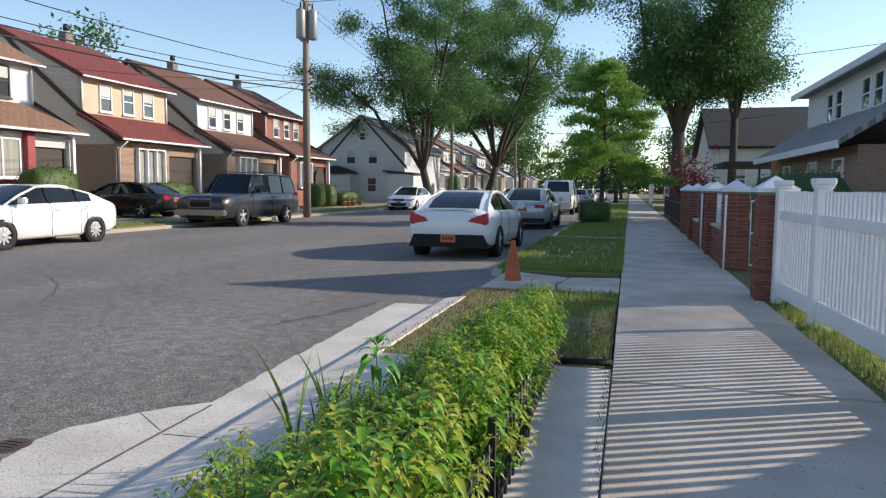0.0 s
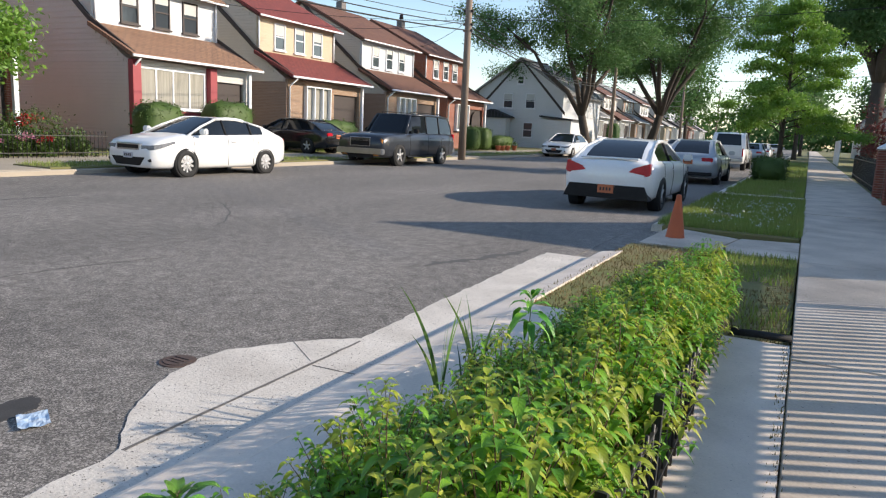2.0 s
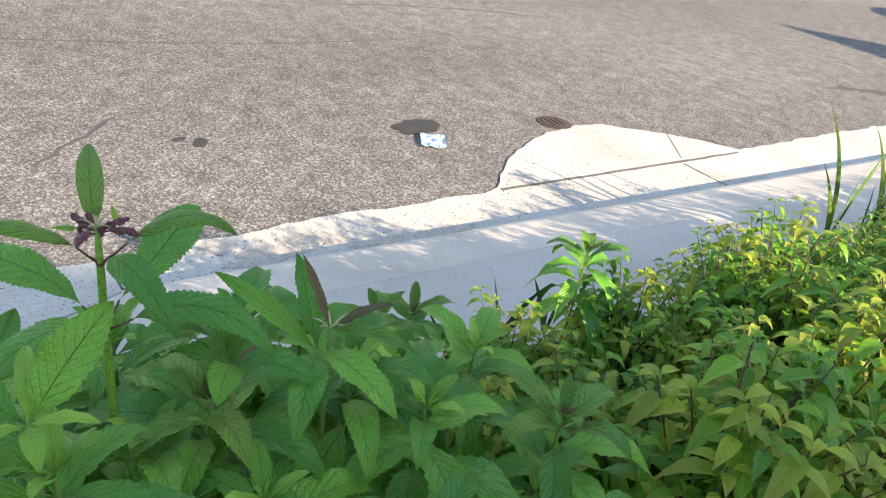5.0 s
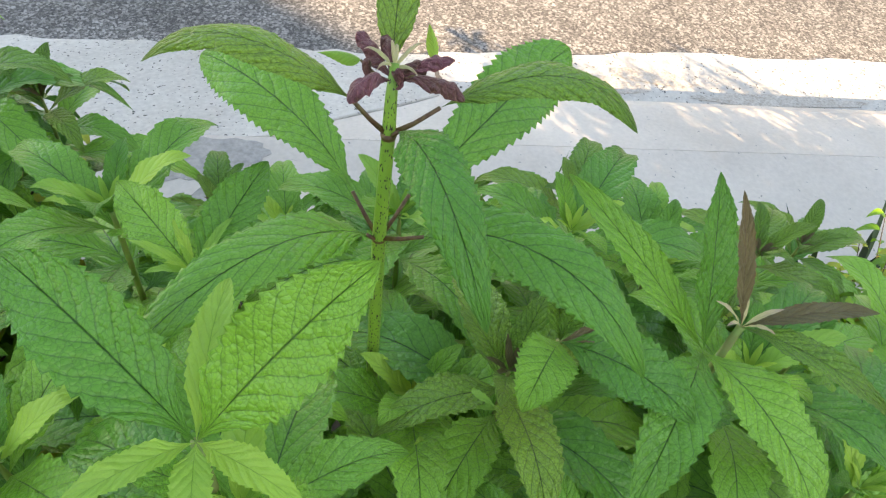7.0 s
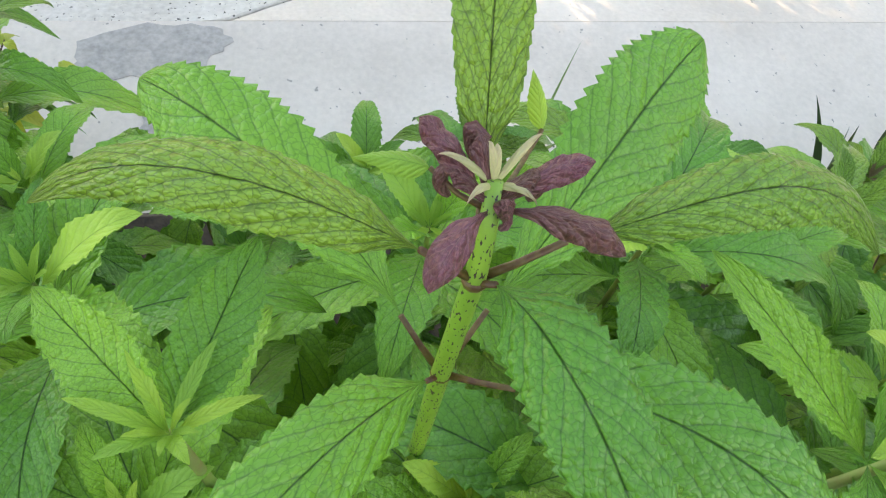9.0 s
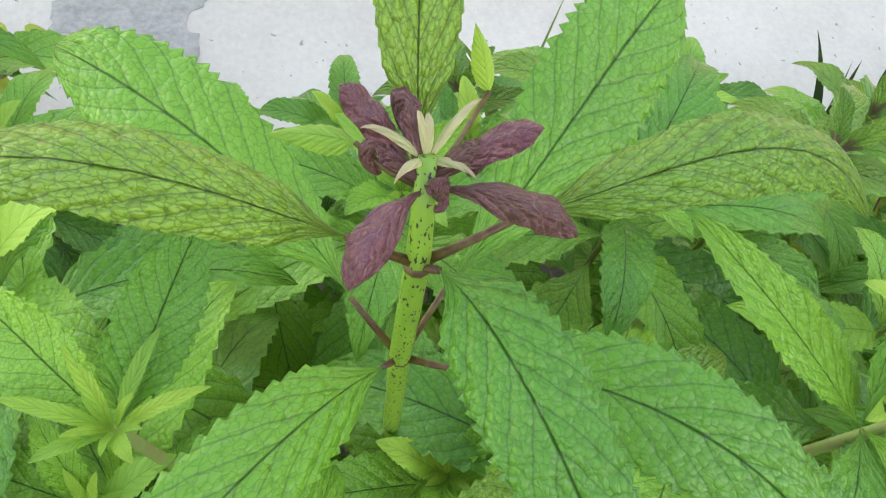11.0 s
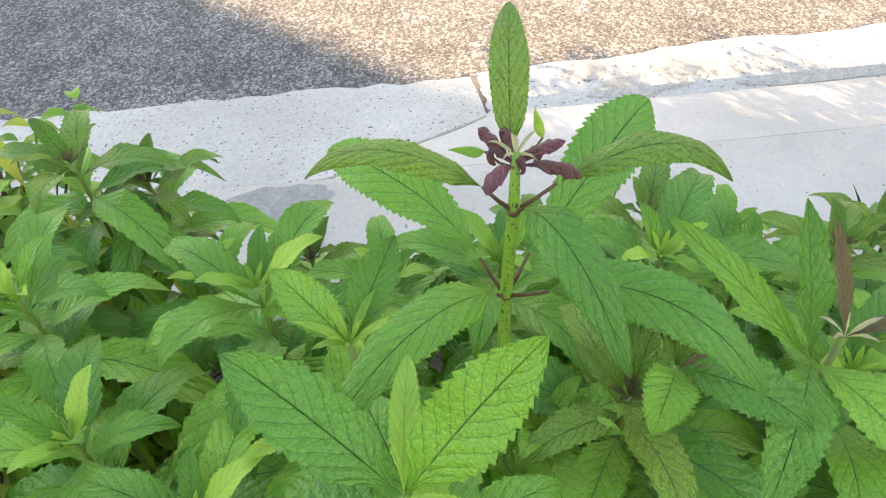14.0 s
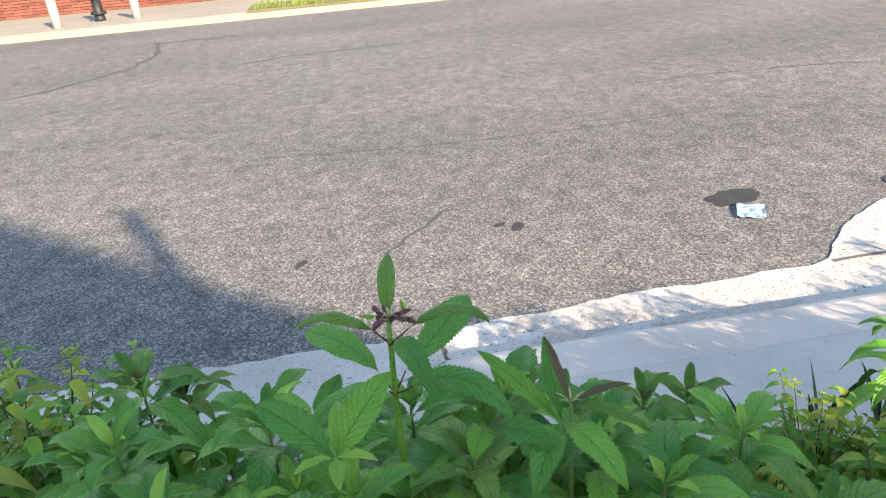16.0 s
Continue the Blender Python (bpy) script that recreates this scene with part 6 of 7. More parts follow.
def cone_tree(x, y, h, half, seed, material, label):
    """A young tree with one leader and tiers of drooping feathery boughs, widest low down."""
    rng = random.Random(seed)
    root = thing("tree", pose(x, y, 0.12), label, "tree", "street trees")
    bm = bmesh.new()
    tube(bm, [(0, 0, -0.1), (0, 0, 1.5), (0.05, 0, h * 0.6), (-0.1, 0, h * 0.97)], [0.11, 0.085, 0.05, 0.012], 8)
    part("trunk", bm, BARK, root, smooth=True)
    ends = []
    for k in range(46):
        t = k / 45
        z = 1.55 + (h - 1.75) * t
        a = k * 2.4 + rng.uniform(-0.4, 0.4)
        out = half * (1.0 - t) ** 0.55 * rng.uniform(0.62, 1.12) + 0.12
        tip = Vector((math.cos(a) * out, math.sin(a) * out, z + out * rng.uniform(-0.05, 0.28)))
        sp = [Vector((0, 0, z)), Vector((tip.x * 0.5, tip.y * 0.5, tip.z + out * 0.22)), tip]
        bm = bmesh.new()
        tube(bm, [bez(sp, q / 4) for q in range(5)], [0.03 * (1.1 - t), 0.024 * (1.1 - t), 0.016 * (1.1 - t), 0.010 * (1.1 - t), 0.004], 5)
        part("bough", bm, BARK, root, smooth=True)
        for _ in range(int(3 + 9 * out / half)):
            q = rng.uniform(0.25, 1.03)
            ends.append(bez(sp, q) + Vector((rng.gauss(0, 0.13), rng.gauss(0, 0.13), rng.gauss(0, 0.06))))
    leaf_cloud("crown", ends, 0.18, 150, 0.05, material, root, seed, 0.45)
    return root


tree(-16.2, 60, 19.5, 17.5, 41, FOLI, "tall leafy street tree with forked leaning limbs", 6, 0.15, 0.36, 378, 235, 0.10, 0.52, lean=-2.4)
tree(-14.6, 76, 21.5, 19.5, 42, FOLI, "tall leafy street tree with forked limbs", 6, 0.17, 0.42, 432, 235, 0.12, 0.62, lean=3.2)
cone_tree(-1.0, 33, 6.7, 3.0, 43, FOLI_BRIGHT, "young bright green feathery tree on the grass strip")
tree(2.9, 48, 15.0, 9.5, 44, FOLI_DARK, "large dark green tree over the sidewalk", 7, 0.32, 0.42, 441, 180, 0.085, 0.52)
tree(6.3, 50, 15.2, 6.6, 45, FOLI_DARK, "large dark green tree behind the front yards", 5, 0.38, 0.26, 270, 160, 0.085, 0.46)
tree(-8.5, 120, 9, 6, 46, FOLI, "leafy tree far down the street", 4, 0.3, 0.25, 72, 40, 0.25, 0.8)
tree(-15.5, 105, 12, 7, 47, FOLI, "leafy tree far down the street", 4, 0.3, 0.25, 108, 40, 0.25, 0.8)
tree(-1.2, 75, 9, 5, 48, FOLI, "leafy tree far along the grass strip", 4, 0.3, 0.2, 72, 40, 0.22, 0.7)
tree(-1.0, 100, 10, 6, 49, FOLI_DARK, "leafy tree far along the grass strip", 4, 0.3, 0.2, 72, 40, 0.25, 0.8)
tree(-40, 46, 13, 6, 50, FOLI_DARK, "leafy tree behind the houses", 4, 0.4, 0.3, 108, 50, 0.2, 0.8)
tree(-19.7, 14.1, 5.0, 2.4, 51, FOLI_BRIGHT, "small garden tree with a forked pale trunk", 4, 0.46, 0.10, 108, 70, 0.08, 0.26)
tree(2.9, 36, 2.6, 1.8, 52, FOLI_RED, "small red-leaved maple in a front yard", 4, 0.3, 0.05, 72, 40, 0.06, 0.22)
tree(9, 130, 12, 8, 53, FOLI_DARK, "leafy tree far behind the houses", 4, 0.3, 0.3, 108, 40, 0.3, 0.9)
tree(18, 64, 9, 6, 54, FOLI, "leafy tree behind the pale house", 4, 0.3, 0.3, 108, 40, 0.25, 0.8)


def hedge(x, y, w, d, h, seed, label, material=None, z=0.12, name="hedge"):
    """A clipped rounded bush: an inner mass and a skin of small leaves."""
    root = thing(name, pose(x, y, z), label, "hedge", "clipped bushes")
    bm = bmesh.new()
    bmesh.ops.create_icosphere(bm, subdivisions=3, radius=1.0)
    pts = []
    for v in bm.verts:
        p = v.co.copy()
        q = Vector([math.copysign(abs(c) ** 0.6, c) for c in p])
        k = 1 + 0.06 * noise.noise(p * 3 + Vector((seed, 0, 0)))
        v.co = Vector((q.x * w / 2, q.y * d / 2, max(q.z, -0.9) * h / 2 + h / 2)) * k
        pts.append(v.co * 1.0)
    m = material or HEDGE
    part("mass", bm, m, root, smooth=True)
    leaf_cloud("foliage", pts, 0.06, 14, 0.035, m, root, seed, 1.0)
    return root


hedge(-20.3, 20.5, 1.2, 1.7, 1.75, 61, "clipped round green bush before the white house")
hedge(-20.3, 23.8, 1.3, 2.1, 1.95, 62, "clipped round green bush before the white house")
hedge(-20.3, 30.6, 1.1, 3.6, 1.45, 63, "low clipped green hedge before the brick house")
hedge(-19.6, 44.6, 1.2, 1.2, 1.5, 64, "clipped cylinder of green hedge")
hedge(-19.6, 46.4, 1.2, 1.2, 1.5, 65, "clipped cylinder of green hedge")
hedge(-19.5, 49.5, 1.0, 3.0, 1.0, 66, "low green hedge beside flower pots")
hedge(4.2, 22.0, 2.0, 3.2, 1.75, 67, "dark rounded hedge behind the brick pillars", FOLI_DARK)
hedge(6.0, 27.0, 2.0, 3.0, 1.8, 68, "dark rounded hedge before the white house", FOLI_DARK)
hedge(-1.15, 30.2, 1.1, 1.8, 0.85, 69, "dense round green bush on the grass strip")
hedge(-17.2, 72, 1.2, 1.2, 2.6, 70, "dark upright conifer beside the tree", FOLI_DARK)
woods = thing("woods", pose(0, 240, 0), "hazy green line of far trees", "woods")
g = random.Random(77)
leaf_cloud("crowns", [(g.uniform(-110, 110), g.uniform(0, 25), g.uniform(0, 8)) for _ in range(420)], 1.8, 70, 0.8, FOLI_DARK, woods, 78, 1.0)
tagged(woods, kind="stuff")


# ---------- small things of the street ----------
ORANGE = mat("faded_orange_plastic", (0.50, 0.11, 0.035), (0.40, 0.085, 0.03), 0.6, 5, bump=0.1)
cone = thing("traffic_cone", pose(-1.45, 12.8, 0.0), "faded orange traffic cone on a square base", "traffic cone")
bm = bmesh.new()
tube(bm, [(0, 0, 0.035), (0, 0, 0.06), (0, 0, 0.66), (0, 0, 0.69), (0, 0, 0.70)], [0.15, 0.135, 0.035, 0.032, 0.026], 20)
part("body", bm, ORANGE, cone, smooth=True)
part("base", boxbm(-0.19, 0.19, -0.19, 0.19, 0, 0.036, 0.01), mat("dirty_orange_plastic", (0.22, 0.07, 0.035), (0.12, 0.05, 0.035), 0.8, 8), cone, "dirt-darkened square base")

IRON = mat("rusty_iron", (0.11, 0.065, 0.05), (0.06, 0.045, 0.04), 0.8, 20, bump=0.4)
cover = thing("valve_cover", pose(-3.115, 5.94, 0.0), "small round rusty iron valve cover in the asphalt", "cover")
bm = bmesh.new()
tube(bm, [(0, 0, -0.03), (0, 0, 0.007)], 0.105, 24)
part("rim", bm, IRON, cover)
bm = bmesh.new()
tube(bm, [(0, 0, 0.0072), (0, 0, 0.011)], 0.082, 24)
lid = part("lid", bm, IRON, cover)
for i in range(3):
    part("rib", boxbm(-0.055, 0.055, -0.04 + i * 0.035, -0.028 + i * 0.035, 0.011, 0.015), IRON, lid)

paper = thing("paper_packet", pose(-2.995, 5.0, 0.012, 0, 0, 62), "crumpled pale blue and white paper packet on the asphalt", "litter")
bm = bmesh.new()
bmesh.ops.create_grid(bm, x_segments=9, y_segments=9, size=0.5, matrix=Matrix.Diagonal((0.13, 0.17, 1, 1)))
for v in bm.verts:
    v.co.z = 0.012 * noise.noise(v.co * 30) + 0.006 * abs(v.co.x) / 0.08
bmesh.ops.solidify(bm, geom=bm.faces, thickness=0.002)
part("sheet", bm, mat("pale_blue_print", (0.22, 0.38, 0.60), (0.55, 0.62, 0.68), 0.5, 14, fine=40), paper)
TAR = mat("damp_stain", (0.035, 0.032, 0.03), (0.06, 0.056, 0.052), 0.75, 9)


def blot(x, y, rx, ry, turn, seed, label, z=0.0015):
    rng = random.Random(seed)
    bm = bmesh.new()
    pts = []
    for k in range(36):
        a = 2 * math.pi * k / 36
        q = 1 + 0.28 * noise.noise(Vector((math.cos(a) * 1.8, math.sin(a) * 1.8, seed * 3.7))) + rng.uniform(-0.08, 0.08)
        pts.append((math.cos(a) * rx * q, math.sin(a) * ry * q))
    prism(bm, pts, "z", 0, 0.001)
    bmesh.ops.recalc_face_normals(bm, faces=bm.faces)
    o = part("stain", bm, TAR, None)
    o.matrix_world = pose(x, y, z, 0, 0, turn)
    tagged(o, label, "stain", kind="structure")


blot(-3.22, 5.03, 0.10, 0.17, 20, 1, "dark damp stain on the asphalt")
blot(-3.215, 3.88, 0.03, 0.06, 60, 2, "small dark tar spot on the asphalt")
blot(-3.27, 3.80, 0.02, 0.035, 20, 3, "small dark tar spot on the asphalt")
blot(-3.12, 2.80, 0.02, 0.045, 60, 4, "small dark tar spot on the asphalt")


def seam(pts, width, seed, label="dark irregular tar seam in the asphalt"):
    """A jagged strip of tar along points on the road."""
    path = [Vector((*bez(pts, k / 30).xy, 0)) for k in range(31)]
    left, right = [], []
    for k, p in enumerate(path):
        d = (path[min(k + 1, 30)] - path[max(k - 1, 0)]).normalized()
        s = Vector((-d.y, d.x, 0))
        o = s * width * 1.2 * noise.noise(Vector((k * 0.35, seed, 0)))
        w = width * (0.25 + abs(noise.noise(Vector((k * 0.6, seed, 7))))) * min(1, k / 4, (30 - k) / 4) + 0.002
        left.append((p + o + s * w).xy)
        right.append((p + o - s * w).xy)
    bm = bmesh.new()
    prism(bm, [tuple(q) for q in left] + [tuple(q) for q in right[::-1]], "z", 0.0008, 0.002)
    bmesh.ops.recalc_face_normals(bm, faces=bm.faces)
    tagged(part("tar_seam", bm, TARSEAM), label, "seam", kind="structure")


TARSEAM = mat("old_tar", (0.075, 0.072, 0.068), (0.11, 0.105, 0.10), 0.85, 12, fine=80)
for k, (pts, width) in enumerate((([(-11.3, 9.2, 0), (-10.9, 10.0, 0), (-11.1, 11.0, 0)], 0.10), ([(-8.4, -0.9, 0), (-9.4, 0.6, 0), (-11.0, 0.8, 0), (-12.9, 0.0, 0)], 0.09), ([(-12.3, 0.1, 0), (-12.5, 0.9, 0), (-12.3, 1.7, 0)], 0.10),
                                  ([(-9.2, 1.6, 0), (-9.8, 2.6, 0), (-9.6, 4.0, 0)], 0.06), ([(-5.9, 5.6, 0), (-6.1, 6.6, 0), (-5.6, 8.2, 0)], 0.018), ([(-6.8, 9.8, 0), (-7.4, 11, 0), (-8.9, 12, 0)], 0.03), ([(-3.4, 9.4, 0), (-3.0, 10.2, 0), (-2.95, 11.2, 0)], 0.10), ([(-3.1, 3.2, 0), (-3.6, 3.6, 0)], 0.02), ([(-5.0, 2.4, 0), (-4.6, 4.4, 0), (-4.9, 6.0, 0)], 0.012))):
    seam(pts, width, k * 3.1 + 1)
# Brown shade on the gutter, put into the colour of speckled blots.
GUTTER_SHADE = mat("gutter_shade", (0.40, 0.34, 0.28), (0.64, 0.58, 0.51), 0.95, 30, fine=120, bump=0.5)
for x, y, rx, ry, a, s in ((-2.30, 3.68, 0.05, 0.07, 10, 11), (-2.19, 3.82, 0.06, 0.16, 5, 12), (-2.26, 4.02, 0.04, 0.14, -10, 13), (-2.16, 4.4, 0.03, 0.3, 0, 14)):
    TAR_KEEP, TAR = TAR, GUTTER_SHADE
    blot(x, y, rx, ry, a, s, "speckled brown patch of painted shade in the gutter", 0.0075)
    TAR = TAR_KEEP
# joints of gutter and kerb
JOINT = mat("dark_joint", (0.11, 0.10, 0.09), (0.18, 0.165, 0.15), 0.95, 30)
for name, m, w, d in (("gutter_joint", pose(-2.22, 3.335, 0.0068, 0, 0, 3), 0.22, 0.028), ("gutter_joint", pose(-2.27, 6.33, 0.0068, 0, 0, 3), 0.32, 0.010), ("gutter_joint", pose(-2.66, 6.5, 0.0068, 0, 0, -36), 0.42, 0.004), ("gutter_seam", pose(-2.445, 5.95, 0.0068, 0, 0, 91.5), 1.85, 0.02)):
    bm = bmesh.new()
    pts = [(-w / 2 + w * k / 16, d / 2 * (1 + 0.8 * noise.noise(Vector((k * 0.9, w * 7, 0))))) for k in range(17)]
    pts += [(-w / 2 + w * k / 16, -d / 2 * (1 + 0.8 * noise.noise(Vector((k * 0.9, w * 5, 4))))) for k in range(16, -1, -1)]
    prism(bm, pts, "z", 0, 0.001)
    bmesh.ops.recalc_face_normals(bm, faces=bm.faces)
    o = part(name, bm, JOINT)
    o.matrix_world = m
    tagged(o, "dark dirty joint in the pale concrete", "joint", kind="structure")
WORN = mat("worn_grey_concrete", (0.34, 0.31, 0.28), (0.52, 0.47, 0.42), 0.95, 26, bump=0.5, fine=80)
TAR_KEEP, TAR = TAR, WORN
blot(-1.66, 2.76, 0.07, 0.15, 10, 31, "worn grey patch on the painted concrete", 0.1402)
blot(-1.53, 2.82, 0.10, 0.06, -20, 32, "worn grey patch on the painted concrete", 0.1416)
blot(-1.40, 2.80, 0.08, 0.05, 15, 33, "worn grey patch on the painted concrete", 0.1430)
TAR = TAR_KEEP

hose = thing("edging", pose(-0.32, 8.08, 0.14), "black rubber edging strip across the bed's end", "edging")
bm = bmesh.new()
tube(bm, [(0, 0.02, 0.025), (0.18, 0.03, 0.03), (0.37, 0.05, 0.025)], 0.025, 8)
part("strip", bm, RUBBER, hose, smooth=True)
# black wire border fence at the bed's edge
border = thing("border_fence", pose(-0.335, 4.1, 0.14), "low black metal border fence half hidden by leaves", "fence")
for z in (0.06, 0.32):
    part("rail", boxbm(-0.006, 0.006, 0, 2.4, z, z + 0.014), BLACKMETAL, border)
for i in range(25):
    bm = bmesh.new()
    tube(bm, [(0, i * 0.1, 0), (0, i * 0.1, 0.36)], 0.007, 5)
    part("bar", bm, BLACKMETAL, border)
for y in (0.62, 1.35):
    part("post", boxbm(-0.015, 0.015, y, y + 0.03, 0, 0.44), BLACKMETAL, border)
# sword-leaved clumps
BLADE = leaf_mat("sword_leaf", (0.05, 0.10, 0.035), (0.03, 0.06, 0.02), 0.4, 0.15, 1, 0.0)
BLADE_GREEN = leaf_mat("tall_grass_leaf", (0.15, 0.27, 0.06), (0.10, 0.18, 0.04), 0.45, 0.3, 1, 0.0)
for x, y, h, n, s, material in ((-1.36, 4.20, 0.24, 4, 1, BLADE), (-1.34, 4.36, 0.22, 3, 2, BLADE), (-1.36, 5.88, 0.62, 7, 3, BLADE_GREEN), (-1.30, 6.0, 0.5, 6, 4, BLADE), (-1.2, 3.95, 0.3, 4, 5, BLADE), (-1.28, 3.4, 0.36, 4, 6, BLADE_GREEN), (-1.33, 6.2, 0.5, 5, 7, BLADE_GREEN)):
    rng = random.Random(s)
    t = thing("sword_leaved_plant", pose(x, y, 0.13), "thin upright sword-shaped dark green leaves", "plant", "sword-leaved clumps")
    for i in range(n):
        a, l = rng.uniform(0, 6.28), h * rng.uniform(0.6, 1.05)
        d = Vector((math.cos(a), math.sin(a), 0))
        leaf_part([(0, 0, 0), d * 0.03 + Vector((0, 0, l * 0.6)), d * l * rng.uniform(0.2, 0.5) + Vector((0, 0, l))], 0.018, t, material, (d.y, -d.x, 0.2), 10, 2, 0, fold=0.2, shape=0.35, rng=rng)

# hydrant and guard posts across the street
HYD = mat("black_hydrant_paint", (0.02, 0.022, 0.025), (0.03, 0.03, 0.03), 0.5, 10)
hyd = thing("fire_hydrant", pose(-16.4, -1.75, 0.12), "black fire hydrant between two pale guard posts", "hydrant")
bm = bmesh.new()
tube(bm, [(0, 0, 0), (0, 0, 0.06), (0, 0, 0.07), (0, 0, 0.55), (0, 0, 0.58), (0, 0, 0.72), (0, 0, 0.8)], [0.11, 0.11, 0.10, 0.095, 0.13, 0.12, 0.03], 16)
part("barrel", bm, HYD, hyd, smooth=True)
bm = bmesh.new()
tube(bm, [(0, 0, 0.13), (0, 0, 0.19)], 0.155, 16)
part("flange", bm, HYD, hyd)
for a in (0, 90, 180):
    bm = bmesh.new()
    d = Vector((math.cos(radians(a)), math.sin(radians(a)), 0))
    tube(bm, [d * 0.08 + Vector((0, 0, 0.48)), d * 0.2 + Vector((0, 0, 0.48))], 0.055, 10)
    part("outlet_cap", bm, HYD, hyd)
STONE = mat("pale_post", (0.55, 0.52, 0.48), (0.45, 0.42, 0.39), 0.8, 6, bump=0.3)
for x, y in ((-15.6, -2.35), (-16.2, -0.95)):
    t = thing("guard_post", pose(x, y, 0.12), "short pale concrete guard post", "post", "guard posts at the hydrant")
    bm = bmesh.new()
    tube(bm, [(0, 0, 0), (0, 0, 0.7), (0, 0, 0.76)], [0.09, 0.09, 0.05], 14)
    part("shaft", bm, STONE, t, smooth=True)
w = thing("garden_wall", pose(-19.3, -9, 0.12), "low red brick garden wall across the street", "wall")
part("core", boxbm(-0.1, 0.07, 0, 10.4, 0, 0.74), MORTAR, w)
rng = random.Random(6)
for c in range(11):
    for i in range(26):
        o = new("brick", BRICK_ME)
        o.parent = w
        o.location = (0.055, 0.15 + i * 0.4 * 0.98 + (0.2 if c % 2 else 0.0), 0.035 + c * 0.067)
        o.rotation_euler = (0, 0, math.pi / 2)
        o.scale = (1.95, 1.1, 1)

# iron garden fence and flower garden
gf = thing("iron_fence", pose(-18.6, 10.2, 0.12), "short black spiked iron fence round a flower garden", "fence")
for z in (0.12, 0.6):
    part("rail", boxbm(-0.012, 0.012, 0, 7.0, z, z + 0.025), BLACKMETAL, gf)
spike = bmesh.new()
tube(spike, [(0, 0, 0), (0, 0, 0.68), (0, 0, 0.7), (0, 0, 0.78)], [0.010, 0.010, 0.022, 0.002], 5)
spike = finish("bar", spike, BLACKMETAL)
for i in range(56):
    o = new("bar", spike)
    o.parent = gf
    o.location = (0, i * 0.126, 0)
PINK = mat("pink_petals", (0.62, 0.25, 0.35), (0.5, 0.18, 0.28), 0.6, 20, trans=0.2)
REDP = mat("red_petals", (0.45, 0.02, 0.03), (0.35, 0.015, 0.02), 0.6, 20, trans=0.2)
for i, (x, y, s, flower) in enumerate(((-19.2, 12.2, 0.5, None), (-19.3, 13.0, 0.6, PINK), (-19.2, 15.0, 0.55, PINK), (-19.4, 15.9, 0.6, None), (-19.2, 16.7, 0.5, None), (-20.2, 15.6, 1.0, REDP), (-20.3, 12.6, 0.9, REDP), (-20.0, 16.8, 0.7, None), (-19.2, 11.2, 0.5, None), (-19.3, 12.6, 0.7, REDP), (-19.6, 13.5, 0.8, None), (-19.5, 14.5, 0.7, None), (-20.4, 13.6, 1.1, REDP), (-20.6, 14.8, 1.0, None), (-19.1, 14.0, 0.45, PINK), (-19.2, 15.5, 0.5, REDP), (-19.9, 11.6, 0.9, None), (-20.5, 16.3, 1.1, None))):
    t = thing("garden_bush", pose(x, y, 0.12), "leafy green garden bush" + (" in full flower" if flower else " behind the fence"), "bush", "bushes of the flower garden")
    g = random.Random(i)
    pts = [(g.gauss(0, s * 0.35), g.gauss(0, s * 0.4), abs(g.gauss(s * 0.55, s * 0.3))) for _ in range(24)]
    leaf_cloud("foliage", pts, s * 0.14, 36, 0.05, HEDGE, t, i + 5, 1.0)
    if flower:
        leaf_cloud("blossom", [(0.1, 0, s * 1.05), (0.15, 0.2, s), (0.2, -0.15, s * 0.9)], s * 0.12, 60, 0.04, flower, t, i + 40, 0.6)
TERRA = mat("terracotta", (0.42, 0.13, 0.07), (0.34, 0.10, 0.055), 0.8, 8)
for y in (47.6, 48.4, 49.3, 50.6):
    t = thing("flower_pot", pose(-18.9, y, 0.12), "red terracotta flower pot with a small plant", "pot", "flower pots")
    bm = bmesh.new()
    tube(bm, [(0, 0, 0), (0, 0, 0.28), (0, 0, 0.28), (0, 0, 0.34)], [0.13, 0.18, 0.2, 0.2], 12)
    part("pot", bm, TERRA, t)
    leaf_cloud("foliage", [(0, 0, 0.45), (0.1, 0.1, 0.42), (-0.1, 0, 0.5)], 0.1, 40, 0.05, HEDGE, t, int(y * 10), 1.0)

# ---------- grass ----------
BLADES = mat("grass_blades", (0.21, 0.32, 0.06), (0.30, 0.32, 0.09), 0.7, 2.5, trans=0.3, fine=40)
DRY = mat("dry_grass", (0.24, 0.17, 0.09), (0.16, 0.15, 0.05), 0.8, 2.5, trans=0.2, fine=40)


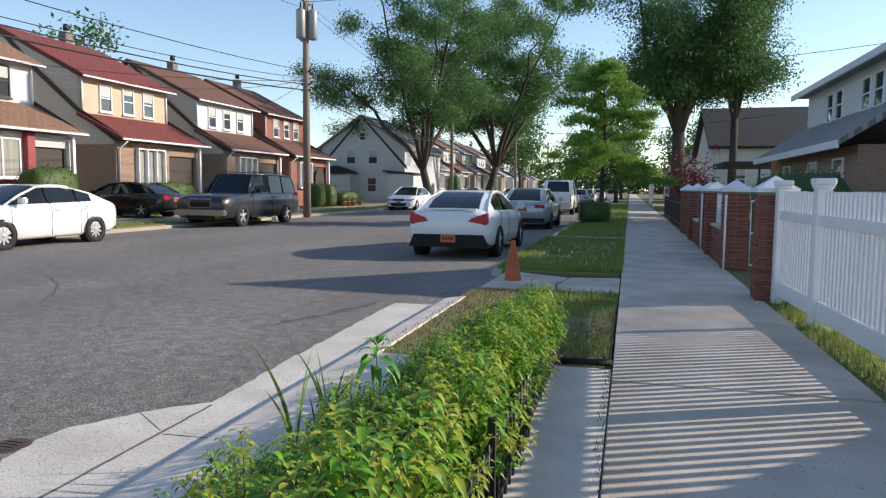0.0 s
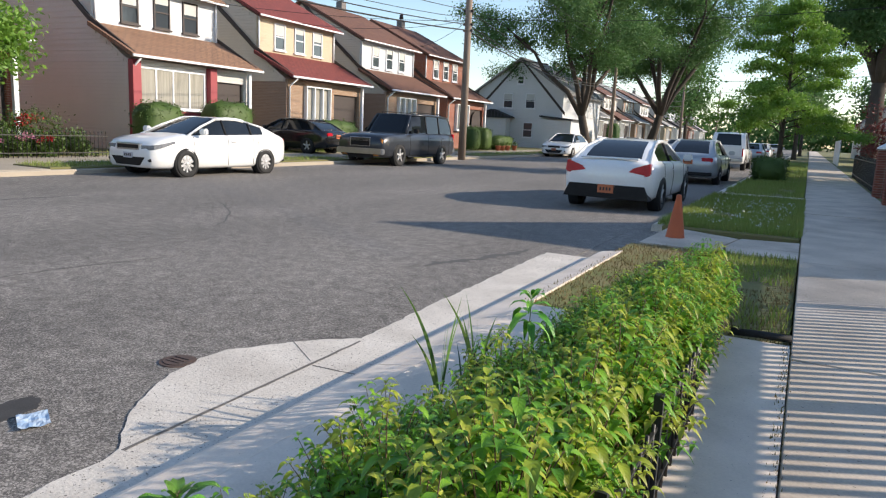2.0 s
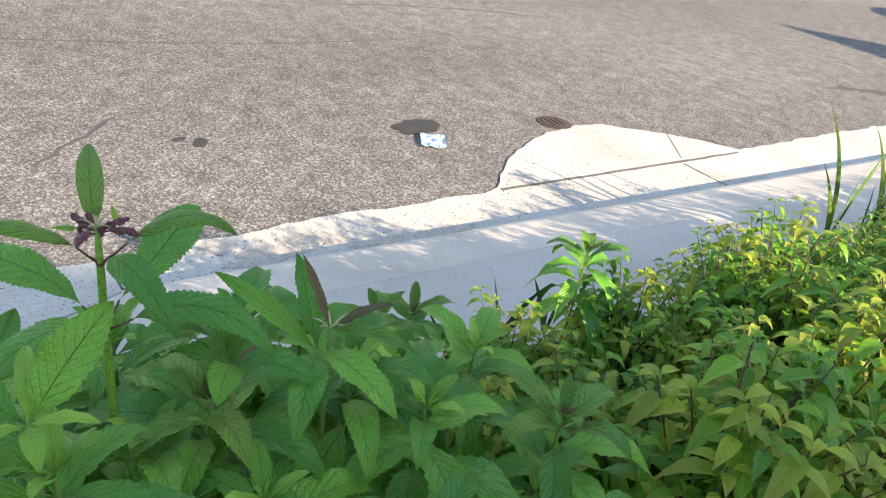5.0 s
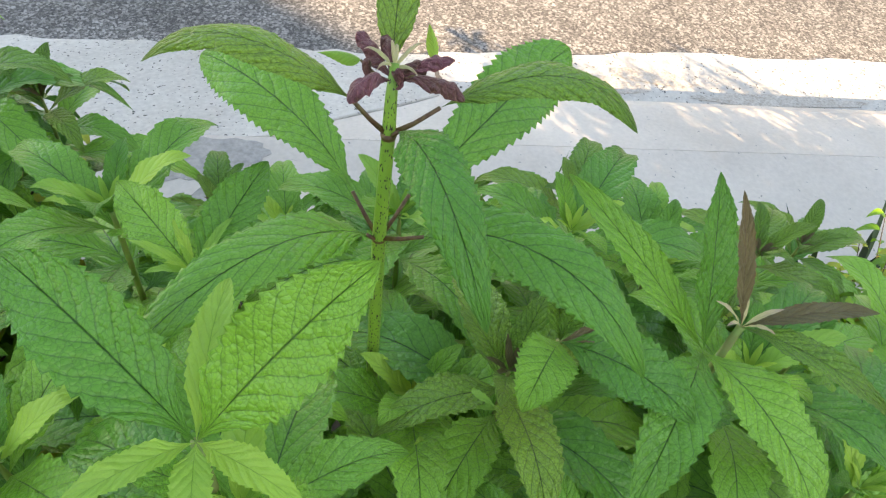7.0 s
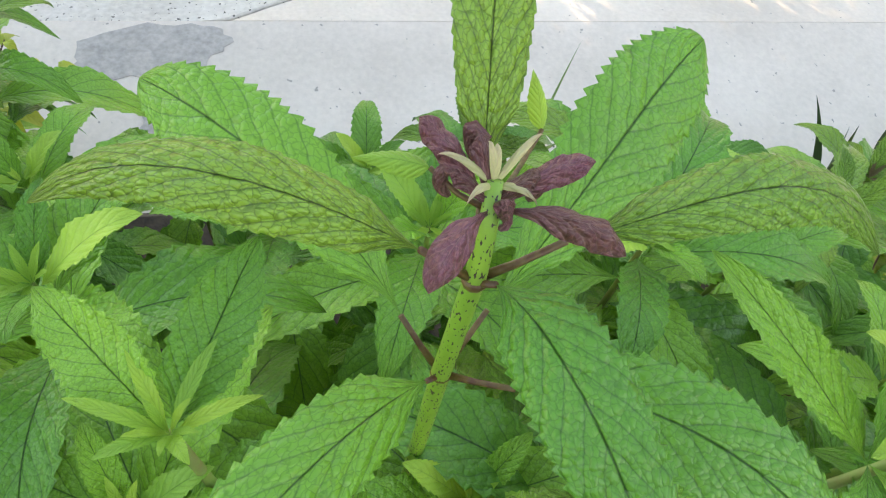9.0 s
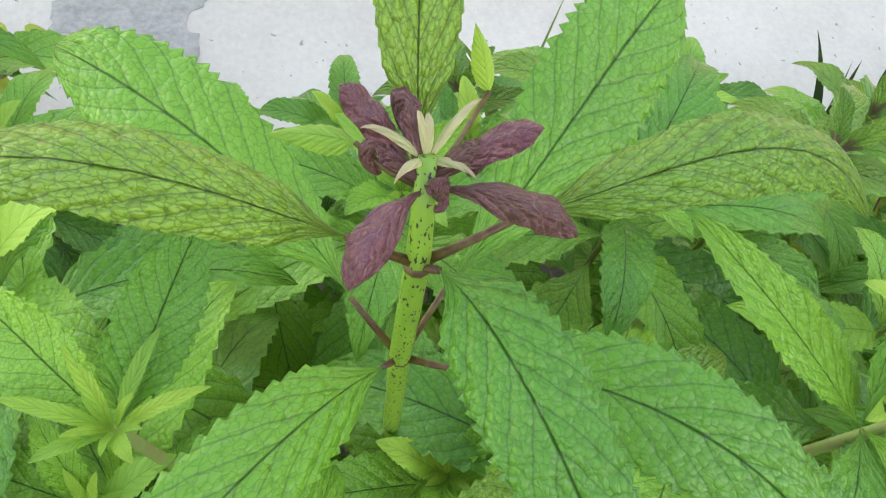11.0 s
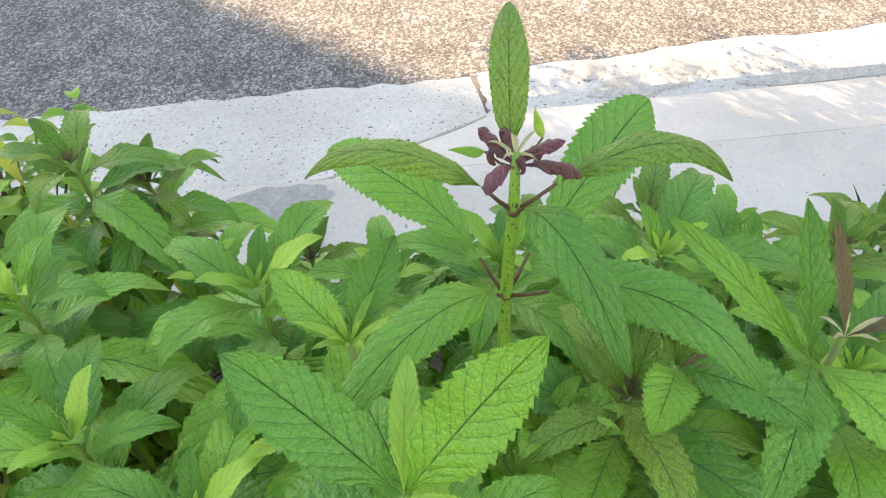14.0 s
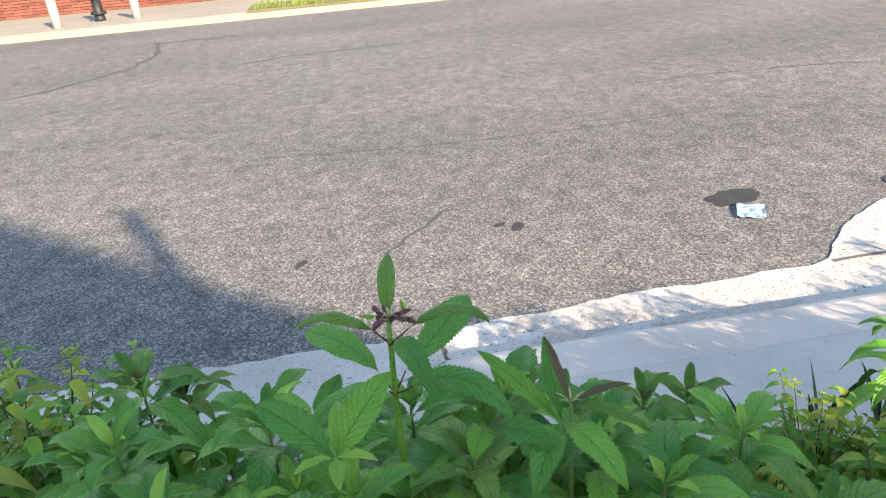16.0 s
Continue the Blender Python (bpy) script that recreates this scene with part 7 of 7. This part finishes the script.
def grass(areas, material, seed, label, flower=None):
    g = np.random.RandomState(seed)
    vs, n0 = [], 0
    for x0, x1, y0, y1, z, per, h in areas:
        n = int((x1 - x0) * (y1 - y0) * per)
        c = np.stack([g.uniform(x0, x1, n), g.uniform(y0, y1, n), np.full(n, z)], 1)
        keep = np.array([noise.noise(Vector((p[0] * 1.3, p[1] * 1.1, seed))) > -0.25 for p in c])
        c = c[keep]
        n = len(c)
        a = g.uniform(0, 6.283, n)
        d = np.stack([np.cos(a), np.sin(a), np.zeros(n)], 1)
        hh = h * g.uniform(0.5, 1.4, n)[:, None]
        w = 0.0045 + 0.03 * h
        tip = c + d[:, [1, 0, 2]] * hh * g.uniform(-0.6, 0.6, n)[:, None] + np.array([0, 0, 1.0]) * hh
        vs.append(np.stack([c - d * w, c + d * w, tip], 1).reshape(-1, 3))
    v = np.concatenate(vs)
    me = bpy.data.meshes.new("grass")
    me.from_pydata(v.tolist(), [], [(3 * i, 3 * i + 1, 3 * i + 2) for i in range(len(v) // 3)])
    me.materials.append(material)
    return tagged(new("grass", me), label, "grass", kind="stuff")


grass([(-1.93, 0.06, 14.15, 21.4, 0.12, 1900, 0.10), (-1.83, 0.03, 22.7, 30.4, 0.12, 500, 0.13), (-1.83, 0.03, 31.6, 60, 0.12, 120, 0.16), (1.72, 2.4, 3, 12, 0.13, 700, 0.09), (2.2, 5, 23, 40, 0.12, 150, 0.1)], BLADES, 3, "green uncut grass between kerb and sidewalk")
grass([(-1.83, 0.03, 8.1, 11.9, 0.12, 900, 0.03), (0.0, 0.07, 1.0, 8.0, 0.13, 1800, 0.025)], DRY, 4, "dry patchy grass beside the bed")
grass([(-1.3, 0.03, 8.2, 9.2, 0.12, 500, 0.07), (-1.0, 0.03, 10.2, 11.9, 0.12, 900, 0.07)], BLADES, 5, "green tufts among dry grass")
grass([(-16.35, -15.05, 1.5, 5.0, 0.15, 350, 0.1), (-16.35, -15.05, 13, 18.8, 0.15, 250, 0.1), (-16.35, -15.05, 20.5, 24.6, 0.15, 200, 0.1), (-16.35, -15.05, 26, 33, 0.15, 200, 0.12), (-16.35, -15.05, 36, 60, 0.15, 80, 0.14), (-20.5, -19.3, 10.3, 34, 0.13, 90, 0.1)], BLADES, 6, "grass along the opposite sidewalk")
g = np.random.RandomState(9)
pts = [(x, y, 0.22) for x, y in zip(g.uniform(-1.7, -0.1, 220), g.uniform(14.3, 19.5, 220))]
t = tagged(new("clover"), "small white clover flowers in the grass", "flowers", kind="stuff")
leaf_cloud("clover_heads", pts, 0.02, 3, 0.014, WHITE, t, 10, 1.0)
